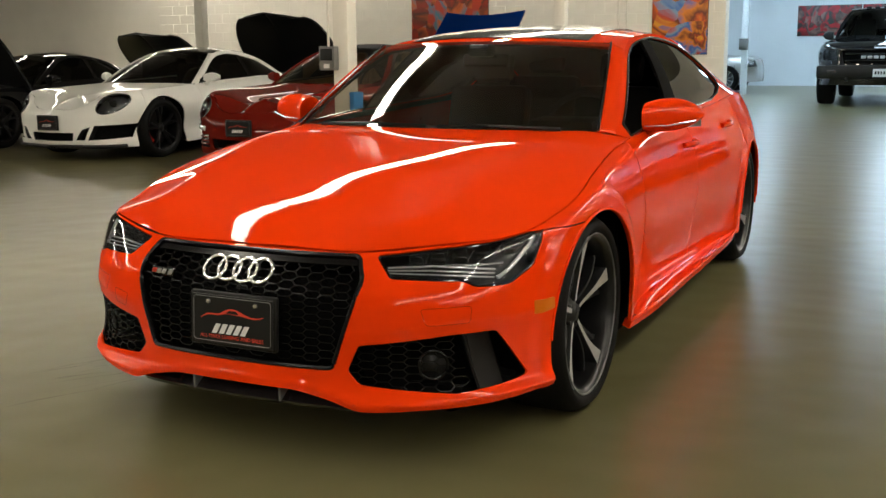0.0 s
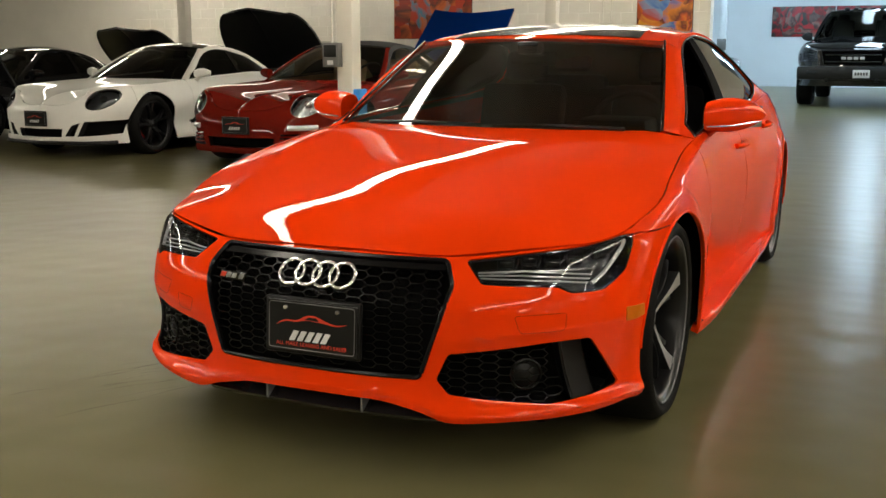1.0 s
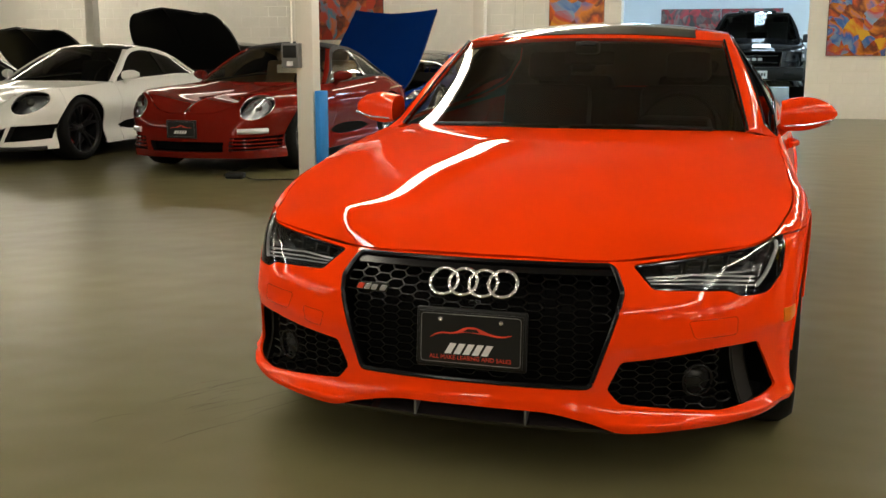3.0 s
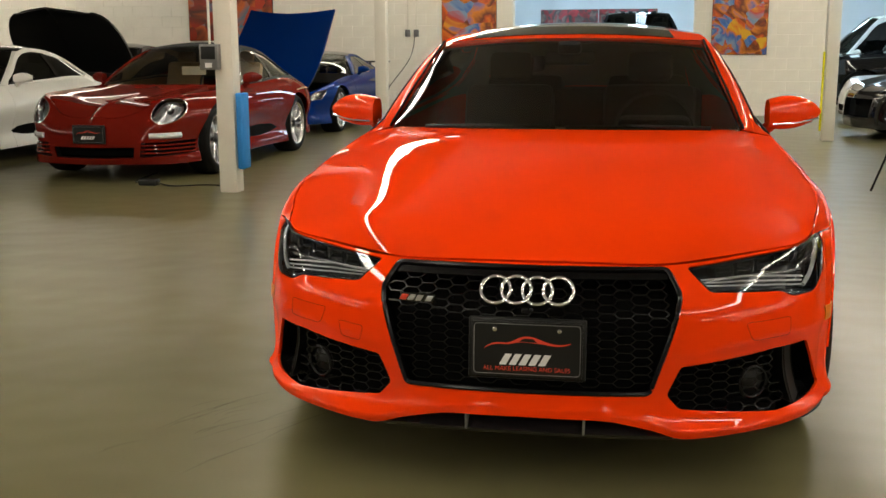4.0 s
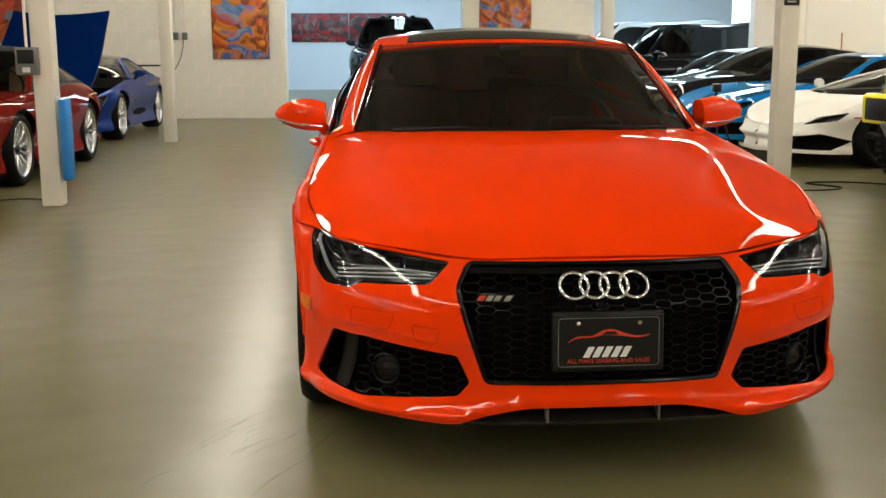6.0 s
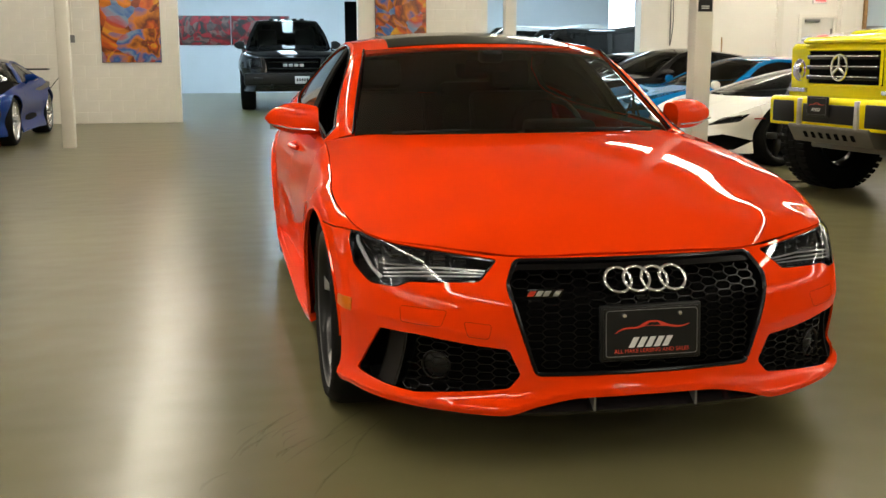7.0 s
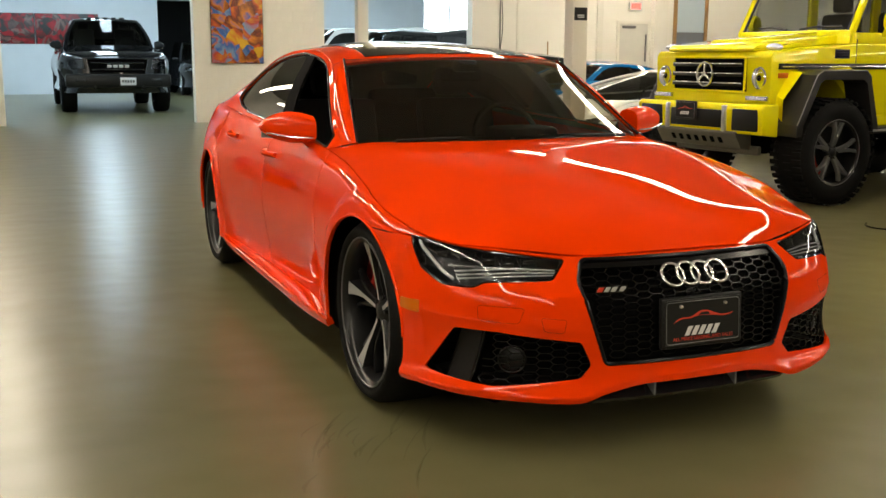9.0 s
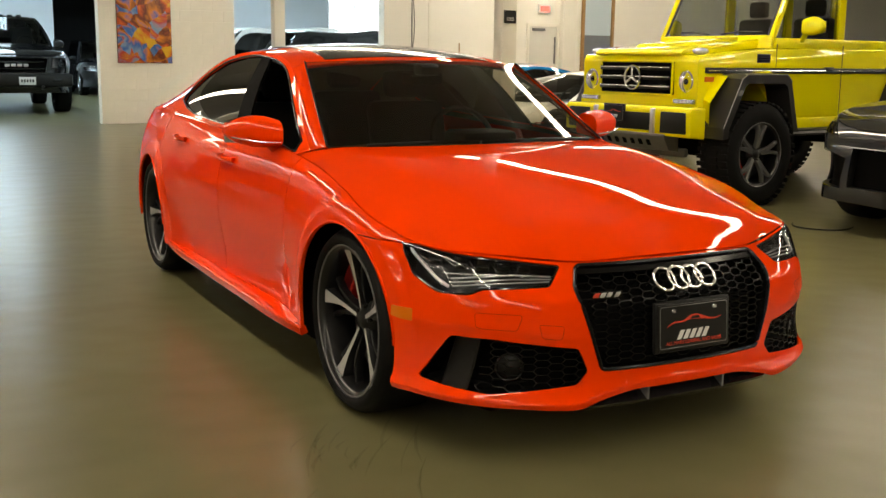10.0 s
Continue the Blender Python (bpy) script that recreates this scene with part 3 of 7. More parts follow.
WALL_Y, CEIL = 22.3, 4.3
M["wallpaint"] = material("cream_block_paint", (0.86, 0.83, 0.75), 0.55, var=0.06, scale=1.5, bump=0.25, bump_scale=25)
# white paint with some of the back room's cool light mixed into it
M["coolwall"] = material("cool_tinted_white", (0.72, 0.76, 0.80), 0.5, var=0.04, scale=1.2, bump=0.15, bump_scale=25)
# near-black colour puts the unlit room's darkness into the wall itself
M["unlitwall"] = material("unlit_room_tone", (0.02, 0.021, 0.024), 0.7, var=0.1)
# ceiling out of view, kept dark to quiet its reflections in paint and glass
M["ceil"] = material("ceiling_tone", (0.26, 0.245, 0.215), 0.8, var=0.1, scale=1)
M["column"] = material("cream_column_paint", (0.74, 0.71, 0.63), 0.4, var=0.06, scale=3, bump=0.08, bump_scale=30)
M["floor"] = material("sealed_concrete", (0.130, 0.120, 0.056), 0.28, spec=0.37)
nt = M["floor"].node_tree
bsdf = nt.nodes["Principled BSDF"]
tc = nt.nodes.new("ShaderNodeMapping")
tc.inputs["Location"].default_value = (31.3, 27.7, 0.37)
nt.links.new(nt.nodes.new("ShaderNodeTexCoord").outputs["Object"], tc.inputs["Vector"])


def floor_noise(scale, detail, lo, hi):
    """Noise on the floor, spread between two values."""
    nz = nt.nodes.new("ShaderNodeTexNoise")
    nz.inputs["Scale"].default_value, nz.inputs["Detail"].default_value = scale, detail
    nt.links.new(tc.outputs["Vector"], nz.inputs["Vector"])
    spread = nt.nodes.new("ShaderNodeMath")
    spread.operation = "MULTIPLY_ADD"
    spread.inputs[1].default_value, spread.inputs[2].default_value = (hi - lo) / 0.6, lo - (hi - lo) / 3
    nt.links.new(nz.outputs["Fac"], spread.inputs[0])
    return spread.outputs[0]


hsv = nt.nodes.new("ShaderNodeHueSaturation")
hsv.inputs["Color"].default_value = (0.130, 0.120, 0.056, 1)
nt.links.new(floor_noise(0.45, 4, 0.78, 1.22), hsv.inputs["Value"])
nt.links.new(hsv.outputs["Color"], bsdf.inputs["Base Color"])
# the sealer follows the trowelled, slightly wavy slab
wave = nt.nodes.new("ShaderNodeBump")
wave.inputs["Strength"].default_value, wave.inputs["Distance"].default_value = 1.0, 0.005
nt.links.new(floor_noise(3.0, 1, 0.0, 1.0), wave.inputs["Height"])
nt.links.new(wave.outputs["Normal"], bsdf.inputs["Normal"])
bm = bmesh.new()
add_box(bm, -26, 26, -14, 44, -0.3, 0)
tagged(part("floor", bm, M["floor"]), "polished olive-brown sealed concrete floor with blurred reflections", "floor", kind="structure")
bm = bmesh.new()
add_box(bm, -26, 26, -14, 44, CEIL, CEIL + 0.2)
tagged(part("ceiling", bm, M["ceil"]), "plain unseen ceiling, toned dark for its reflections", "ceiling", kind="structure")
W = M["wallpaint"]
# unseen outer walls, in a darker even tone than the walls in view
M["sidewall"] = material("unseen_wall_tone", (0.34, 0.31, 0.26), 0.6, var=0.08, scale=1.5, bump=0.25, bump_scale=25)
M["smoothwall"] = material("smooth_wall_paint", (0.90, 0.87, 0.80), 0.45, var=0.04, scale=0.8, bump=0.06, bump_scale=12)
wall("wall_back_left", -26, -2.25, WALL_Y, WALL_Y + 0.3, 0, CEIL, W, "cream painted concrete block wall")
wall("wall_back_pier", 1.17, 3.75, WALL_Y, WALL_Y + 0.3, 0, CEIL, W, "cream painted concrete block pier between openings")
wall("wall_back_right", 6.98, 26, WALL_Y, WALL_Y + 0.3, 0, CEIL, M["smoothwall"], "smooth off-white painted wall")
wall("wall_lintel_a", -2.25, 1.17, WALL_Y, WALL_Y + 0.3, 3.3, CEIL, W, "painted lintel above the wide opening")
wall("wall_lintel_b", 3.75, 6.98, WALL_Y, WALL_Y + 0.3, 3.3, CEIL, W, "painted lintel above the second opening")
wall("wall_left", -26.3, -26, -14, 44, 0, CEIL, M["sidewall"], "unseen side wall closing the hall")
wall("wall_right", 26, 26.3, -14, 44, 0, CEIL, M["sidewall"], "unseen side wall closing the hall")
wall("wall_behind", -26, 26, -14.3, -14, 0, CEIL, M["sidewall"], "unseen wall closing the hall behind the camera")
wall("wall_far_left", -26, 2.53, 38.5, 38.8, 0, CEIL, M["coolwall"], "white wall of the back room, cool light tinted into its colour")
wall("wall_far_right", 6.0, 26, 38.5, 38.8, 0, CEIL, M["coolwall"], "white wall of the back room, cool light tinted into its colour")
wall("wall_far_lintel", 2.53, 6.0, 38.5, 38.8, 3.1, CEIL, M["coolwall"], "white wall above a dark doorway")
wall("wall_beyond", -4, 12, 43.5, 43.7, 0, CEIL, M["unlitwall"], "wall beyond the doorway, coloured near-black for the unlit room")
wall("wall_room_left", -7.3, -7.0, WALL_Y + 0.3, 38.5, 0, CEIL, M["coolwall"], "white side wall of the back room")
wall("wall_room_right", 15.0, 15.3, WALL_Y + 0.3, 38.5, 0, CEIL, M["coolwall"], "white side wall of the back room")


def column(x, y, label):
    c = thing("column", label, "column", pose(x, y, 0), "columns of the hall")
    box("shaft", -0.083, 0.083, -0.083, 0.083, 0, CEIL - 0.002, M["column"], c, 0.012)
    return c


col = {}
for key, x, y in (("c1", -3.30, 10.45), ("c2", -3.50, 16.80), ("c4", 2.98, 10.65), ("c5", 2.78, 16.80), ("c6", -10.2, 16.8)):
    col[key] = column(x, y, "square cream painted steel column standing on the concrete")

# strip lamps, and soft fill strips added along the back wall
M["tube"] = material("lit_tube", (1, 1, 1), emit=17.0, emit_color=(1.0, 0.89, 0.70))


def lit_strip(x, y0, y1, z=3.72, lit="tube"):
    t = thing("lit_strip", "long lit strip under the ceiling: fluorescent lamp rows plus added wall fill", "lamp", pose(x, (y0 + y1) / 2, z), "strip lamps")
    h = (y1 - y0) / 2
    box("housing", -0.10, 0.10, -h, h, 0.03, 0.10, M["wallpaint"], t, 0.01)
    box("lamp_tube", -0.09, 0.09, -h + 0.01, h - 0.01, -0.03, 0.03, M[lit], t, 0.012)
    return t


for x in (-14.4, -8.4, -2.4, 3.70, 9.8, 15.9):
    lit_strip(x, -8.0, 6.5)
for x in (-2.4, 3.70, 9.8, 15.9):
    lit_strip(x, 6.6, 21.1)
lit_strip(-14.4, 6.6, 21.1)
# three soft strips, added out of view, to brighten the back wall
M["filltube"] = material("wall_fill_tube", (1, 1, 1), emit=8.0, emit_color=(1.0, 0.90, 0.72))
cross = lit_strip(0, -3.2, 3.2, lit="filltube")
cross.matrix_world = pose(-13.0, 21.5, 4.0, 0, 0, 90)
cross = lit_strip(0, -2.6, 2.6, lit="filltube")
cross.matrix_world = pose(-6.4, 21.6, 4.0, 0, 0, 90)
cross = lit_strip(0, -2.6, 2.6, lit="filltube")
cross.matrix_world = pose(10.6, 21.2, 4.0, 0, 0, 90)
M["cooltube"] = material("cool_tube", (1, 1, 1), emit=12.0, emit_color=(0.66, 0.87, 1.0))
for x in (-3.5, 0.2, 4.5, 9.0):
    for y in (25, 30, 35):
        t = thing("ceiling_light", "cool white lit ceiling light panel", "lamp", pose(x, y, 4.1), "back room lights")
        box("panel", -0.25, 0.25, -1.6, 1.6, 0, 0.05, M["cooltube"], t)
        box("frame", -0.28, 0.28, -1.63, 1.63, 0.05, 0.1, M["coolwall"], t)


# ---- the red sports saloon ----
hero = thing("sports_sedan", "glossy red-orange four-door sports saloon with black honeycomb grille", "car", pose(-0.001, 5.270, 0, 0, 0, 0.9))


def ease(t):
    t = np.clip(t, 0, 1)
    return t * t * (3 - 2 * t)


def ridge(dz, up, down, soft):
    """A crease with a soft top that fades over the lengths up and down."""
    m = np.sqrt(dz * dz + soft * soft) - soft
    return np.exp(-m / np.where(dz > 0, up, down))


LOW_EDGE = [(0, 0.238), (0.20, 0.236), (0.34, 0.212), (0.44, 0.186), (0.65, 0.196), (0.9, 0.204), (1.7, 0.21)]


def saloon_relief(a, x, y, z, nx):
    """Brow over the intakes, blade lip along the bottom, wheel-arch bands and the shoulder line."""
    brow = ease((x - 0.30) / 0.22) * (1 - ease((y + 0.50) / 0.20))
    out = 0.011 * brow * ridge(z - 0.424 - 0.036 * np.clip((x - 0.42) / 0.28, 0, 1), 0.085, 0.036, 0.010)
    dz = z - keyed(LOW_EDGE, a) - 0.020
    amp = (0.012 + 0.020 * ease((a - 0.30) / 0.18)) * (1 - ease((y + 0.45) / 0.30))
    out = out + amp * ridge(dz, 0.026, 0.05, 0.005)
    for fy in (0.0, 2.92):
        r = np.sqrt((y - fy) ** 2 + (z - 0.345) ** 2)
        out = out + 0.014 * nx * nx * (1 - ease((r - 0.42) / 0.055)) * ease((r - 0.30) / 0.05)
    line = ease((y - 0.30) / 0.5) * (1 - ease((y - 3.3) / 0.5))
    out = out + 0.006 * nx * nx * line * ridge(z - 0.822 - 0.018 * y, 0.035, 0.10, 0.004)
    return out


hs = Shell(
    perim=[(0, -0.850, 0.17, 0.652), (0.20, -0.842, 0.17, 0.652), (0.40, -0.808, 0.17, 0.650), (0.62, -0.725, 0.17, 0.668), (0.780, -0.588, 0.18, 0.684), (0.866, -0.38, 0.19, 0.704),
           (0.919, -0.08, 0.17, 0.778), (0.920, 0.55, 0.16, 0.889), (0.923, 1.5, 0.16, 0.935), (0.935, 2.7, 0.17, 0.98), (0.900, 3.25, 0.22, 0.985),
           (0.79, 3.68, 0.28, 0.96), (0.47, 3.96, 0.30, 0.93), (0, 4.02, 0.30, 0.93)],
    front=[(0.08, 0.06), (0.13, 0.02), (0.17, 0.0), (0.21, -0.002), (0.25, 0.002), (0.30, 0.004), (0.36, 0.003), (0.42, 0.005), (0.47, 0.008), (0.52, 0.016), (0.54, 0.023), (0.56, 0.037), (0.60, 0.069), (0.65, 0.119), (0.72, 0.180), (0.9, 0.36)],
    side=[(0.08, 0.03), (0.18, 0.010), (0.28, 0.002), (0.40, 0.0), (0.54, 0.0), (0.66, 0.006), (0.76, 0.024), (0.86, 0.060), (0.98, 0.115), (1.1, 0.18)],
    rear=[(0.10, 0.10), (0.3, 0.02), (0.55, 0.0), (0.75, 0.02), (0.95, 0.08)],
    crown=0.028, crown_h=0.042, flares=[(0, 0.52, 0.006), (2.92, 0.55, 0.010)], waist=(0.045, 0.30, 0.22, 0.60, 2.38), relief=saloon_relief, flat=0.75)
S = hs.S
RED = M["red"]
s_bump = hs.s_y(-0.41)
s_cowl = hs.s_y(0.69)
A_F, A_R = 0.372, 0.375


grille = rounded([(-0.385, 0.645), (0.385, 0.645), (0.425, 0.575), (0.345, 0.305), (-0.345, 0.305), (-0.425, 0.575)], 0.02)
intake = rounded([(0.425, 0.264), (0.388, 0.305), (0.425, 0.386), (0.68, 0.420), (0.785, 0.424), (0.845, 0.262), (0.70, 0.240)], 0.012)
lamp = rounded([(0.435, 0.642), (0.62, 0.70), (0.80, 0.74), (0.846, 0.70), (0.848, 0.60), (0.81, 0.556), (0.735, 0.556), (0.70, 0.574), (0.50, 0.582)], 0.012)
g_poly = hs.front_poly(grille)
i_poly = {1: hs.front_poly(intake), -1: hs.front_poly(intake * (-1, 1))}
l_poly = {1: hs.front_poly(lamp), -1: hs.front_poly(lamp * (-1, 1))}
for q in l_poly.values():
    q[:, 1] = np.minimum(q[:, 1], hs.at(q[:, 0], 3) - 0.006)
gap = 0.0015
n = 90
s_e = hs.s_y(-0.06)
ss = np.linspace(-s_e, s_e, 2 * n + 1)
low_z = keyed(LOW_EDGE, np.abs(ss))
SEAM = 0.692
top_z = np.where(np.abs(ss) < s_bump, hs.at(ss, 3) - gap, np.minimum(SEAM, hs.at(ss, 3) - gap))
bump_outline = np.concatenate([np.stack([ss, low_z], 1), np.stack([ss, top_z], 1)[::-1]])
arch_f = {k: arc_cut(hs, 0, 0.345, A_F, k) for k in (1, -1)}
arch_r = {k: arc_cut(hs, 2.92, 0.345, A_R, k) for k in (1, -1)}
body = patch("front_bumper", S, bump_outline, [g_poly, i_poly[1], i_poly[-1], l_poly[1], l_poly[-1], arch_f[1], arch_f[-1]], 0.0125, RED, hero, flange=0.008)
for k in (1, -1):
    def seg(y0, y1, low):
        s0, s1 = hs.s_y(y0), hs.s_y(y1)
        s = np.linspace(s0, s1, 50)
        return np.concatenate([np.stack([k * s, np.full(50, low)], 1), np.stack([k * s, hs.at(s, 3) - gap], 1)[::-1]])
    s = np.linspace(s_bump + 0.004, hs.s_y(0.62), 60)
    fender = np.concatenate([np.stack([k * s, np.where(s < hs.s_y(0), SEAM + 0.005, 0.236)], 1), np.stack([k * s, hs.at(s, 3) - gap], 1)[::-1]])
    patch("fender", S, fender, [arch_f[k]], 0.016, RED, hero, flip=False)
    patch("front_door", S, seg(0.626, 1.555, 0.235), [], 0.018, RED, hero)
    patch("rear_door", S, seg(1.561, 2.72, 0.235), [arch_r[k]], 0.018, RED, hero)
    s = np.linspace(hs.s_y(2.726), hs.len, 80)
    quarter = np.concatenate([np.stack([k * s, np.full(80, 0.30)], 1), np.stack([k * s, hs.at(s, 3) - gap], 1)[::-1]])
    patch("quarter_panel", S, quarter, [arch_r[k]], 0.02, RED, hero)
    for arc in (arch_f[k], arch_r[k]):
        ribbon("arch_lip", S, np.array([q for q in arc if q[1] > 0.22]), 0.006, RED, hero, closed=False, n=8)
    # sill
    yy = np.array([0.405, 0.6, 1.0, 1.5, 2.0, 2.4, 2.575])
    A = S(np.array([hs.by_y(y, 0.246, k) for y in yy]), np.full(7, 0.246)) - np.array([k * 0.004, 0, 0])
    B = np.stack([k * np.array([0.926, 0.944, 0.950, 0.952, 0.952, 0.945, 0.93]), yy, np.array([0.238, 0.240, 0.243, 0.247, 0.252, 0.260, 0.270])], 1)
    C = B + np.array([k * 0.004, 0, -0.012])
    D = C + np.array([-k * 0.010, 0, -0.030])
    sheet("side_skirt", ruled(A, B, (k * 0.0, 0, -0.004)), 40, 6, RED, hero, flange=0, flip=k > 0)
    sheet("skirt_edge", ruled(B, C, (k * 0.003, 0, 0.003)), 40, 5, RED, hero, flange=0, flip=k > 0)
    sheet("skirt_face", ruled(C, D), 40, 3, RED, hero, flange=0.03, flip=k > 0)
# the bonnet: a crowned middle, one sharp crease a side that runs from the pillar to the grille, and falling flanks
BON_Y = np.array([-0.73, -0.60, -0.45, -0.25, 0.0, 0.30, 0.70])
BON_MID = np.stack([BON_Y, [0.654, 0.738, 0.798, 0.854, 0.899, 0.933, 0.928]], 1)
BON_CROWN = np.stack([BON_Y, [0.0, 0.087, 0.211, 0.268, 0.160, 0.063, 0.0]], 1)
BON_FALL = np.stack([BON_Y, [0.589, 0.363, 0.204, 0.155, 0.170, 0.218, 0.230]], 1)
BON_CREASE = np.stack([BON_Y, [0.416, 0.491, 0.537, 0.553, 0.593, 0.627, 0.665]], 1)
KNEE = 0.014
ring = hs.E(np.linspace(1e-6, s_cowl, 400))
cowl = spline([(0, 0.510, 0.925), (0.35, 0.545, 0.925), (0.62, 0.625, 0.92), tuple(ring[-1])], 10)[:-1]
order = np.argsort(ring[:, 1])
edge_y, edge_x, edge_h = ring[order, 1], ring[order, 0], ring[order, 2]


def BON(x, y):
    x, y = np.asarray(x, float), np.asarray(y, float)
    u = np.sqrt(x * x + 1e-8)
    mid, crown, fall, crease = (smooth_keys(t, y) for t in (BON_MID, BON_CROWN, BON_FALL, BON_CREASE))

    def section(v):
        return mid - crown * v * v / 2 - fall * KNEE * (np.logaddexp(0, (v - crease) / KNEE) - np.logaddexp(0, -crease / KNEE))
    far = np.maximum(np.interp(y, edge_y, edge_x), 0.02)
    z = section(u) + (np.interp(y, edge_y, edge_h) - section(far)) * np.clip(u / far, 0, 1.1) ** 3
    return np.stack([x, y, z], -1)


half_edge = np.concatenate([hs.E(np.linspace(1e-6, s_cowl - 0.004, 120))[:, :2], cowl[::-1, :2]])
half_edge[:, 0] = np.maximum(half_edge[:, 0] - 0.0018 * (half_edge[:, 1] > -0.5), 0)
half_edge[:, 1] += 0.003
bon_edge = np.concatenate([half_edge, half_edge[-2:0:-1] * (-1, 1)])
patch("bonnet", BON, bon_edge, [], 0.014, RED, hero, flange=0.02)
rail = [(0.762, 0.70, 0.916), (0.705, 0.985, 1.10), (0.622, 1.29, 1.262), (0.582, 1.66, 1.318), (0.565, 2.1, 1.325), (0.58, 2.6, 1.262), (0.63, 3.1, 1.10), (0.68, 3.42, 0.985)]
roof_mid = [(0, 1.13, 1.292), (0, 1.36, 1.335), (0, 1.7, 1.366), (0, 2.1, 1.375), (0, 2.6, 1.33), (0, 3.2, 1.17), (0, 3.85, 0.985)]
rs = spline(rail, 400)
i_h = int(np.argmin(np.abs(rs[:, 1] - 1.27)))
rail_roof = [tuple(q) for q in rs[i_h::30]] + [(0.66, 3.70, 0.975)]
rail_low = [tuple(q) for q in rs[0:i_h + 1:max(1, i_h // 6)]] + [tuple(rs[i_h])]
R = cap_surface(roof_mid, rail_roof)
sheet("roof", R, 50, 80, RED, hero, u=(-1, 1), v=(0, 1))
sheet("headlining", R, 20, 30, M["lining"], hero, u=(-0.98, 0.98), v=(0.0, 0.95), lift=-0.022, flange=0)
sheet("sunroof", R, 30, 30, M["gloss"], hero, "black glass sunroof", u=(-0.74, 0.74), v=(0.03, 0.36), lift=0.004, flange=0.006)
sheet("rear_window", R, 30, 40, M["sglass"], hero, u=(-0.80, 0.80), v=(0.58, 0.90), lift=0.004, flange=0.004)
WS = ruled([(-0.707, 0.64, 0.932), (-0.4, 0.548, 0.934), (0, 0.505, 0.935), (0.4, 0.548, 0.934), (0.707, 0.64, 0.932)],
           [(-0.578, 1.22, 1.280), (-0.3, 1.145, 1.290), (0, 1.12, 1.293), (0.3, 1.145, 1.290), (0.578, 1.22, 1.280)], (0, -0.03, 0.02))
sheet("windscreen", WS, 40, 24, M["wglass"], hero, "tinted windscreen", flange=0.004, v=(0.0, 1.0))
for k in (1, -1):
    edge = [(k * 0.707, 0.64, 0.932), (k * 0.6455, 0.928, 1.108), (k * 0.578, 1.22, 1.280)]
    low = [(k * x, y, z) for x, y, z in rail_low[:6]] + [(k * rail_low[-1][0], *rail_low[-1][1:])] if len(rail_low) < 8 else [(k * x, y, z) for x, y, z in rail_low[:-2]] + [(k * rail_low[-1][0], *rail_low[-1][1:])]
    sheet("a_pillar", ruled(edge, low, (k * 0.008, -0.006, 0.008)), 30, 6, RED, hero, flip=k > 0)
    tube("pillar_trim", spline([(x * 1.004, y - 0.004, z + 0.003) for x, y, z in edge], 20), 0.005, M["gloss"], hero)
    belt = [tuple(hs.E(np.array([k * hs.s_y(y)]))[0]) for y in (0.70, 1.15, 1.65, 2.2, 2.7, 3.1, 3.45)]
    rl = [(k * x, y, z) for x, y, z in rail]
    G = ruled(belt, rl, (k * 0.02, 0, 0.0))
    dlo = rounded([(0.012, 0.10), (0.10, 0.08), (0.35, 0.06), (0.585, 0.06), (0.665, 0.12), (0.725, 0.24), (0.738, 0.38), (0.70, 0.74), (0.63, 0.90), (0.45, 0.955), (0.25, 0.93), (0.10, 0.88), (0.03, 0.80)], 0.02)
    patch("side_frame", G, [(0, 0), (1, 0), (1, 1), (0, 1)], [dlo], 0.03, RED, hero, flip=k < 0)
    patch("side_lining", G, [(0, 0.0), (1, 0.0), (1, 1), (0, 1)], [shrunk(dlo, 0.01)], 0.05, M["lining"], hero, flip=k < 0, lift=-0.028, flange=0)
    sheet("pillar_lining", ruled(edge, low), 12, 3, M["lining"], hero, flip=k > 0, lift=-0.016, flange=0)
    rw = [(0.318, 0.04), (0.60, 0.03), (0.75, 0.10), (0.76, 0.40), (0.69, 0.96), (0.418, 0.97)]
    patch("rear_side_window", G, rw, [], 0.05, M["sglass"], hero, flip=k < 0, lift=-0.008, flange=0)
    patch("b_pillar", G, [(0.250, 0.05), (0.322, 0.05), (0.422, 0.96), (0.370, 0.96)], [], 0.05, M["dark"], hero, flip=k < 0, lift=-0.004)
    ribbon("window_trim", G, dlo, 0.0055, M["gloss"], hero)
    tube("waist_trim", G(np.linspace(0.02, 0.58, 30), np.full(30, 0.055)) + np.array([k * 0.003, 0, 0]), 0.004, M["chrome"], hero, n=6)
tail_deck = ruled([tuple(R(np.array([u]), np.array([1.0]))[0]) for u in (-1, -0.5, 0, 0.5, 1)],
                  [tuple(hs.E(np.array([s]))[0]) for s in (-hs.s_y(3.75), -hs.s_y(4.02), hs.len - 1e-6, hs.s_y(4.02), hs.s_y(3.75))])
sheet("boot_lid", tail_deck, 30, 8, RED, hero)
bm = bmesh.new()
add_box(bm, -0.60, 0.60, -0.55, 3.7, 0.16, 0.60)
add_box(bm, -0.86, 0.86, 0.42, 2.50, 0.17, 0.62)
add_box(bm, -0.55, 0.55, 3.35, 3.85, 0.26, 0.7)
add_box(bm, -0.70, 0.70, -0.66, -0.45, 0.205, 0.25)
add_box(bm, -0.80, 0.80, -0.52, -0.42, 0.215, 0.26)
part("underbody", bm, M["dark"], hero)
wm = wheel_meshes(0.347, 0.272, 0.281, "blade", M["alu"], M["rim"])
for x in (0.765, -0.765):
    put_wheel(hero, wm, x, 0, 0.347, 0, 73 if x > 0 else 79, M["caliper"])
    put_wheel(hero, wm, x, 2.92, 0.347, 0, 20, M["caliper"])


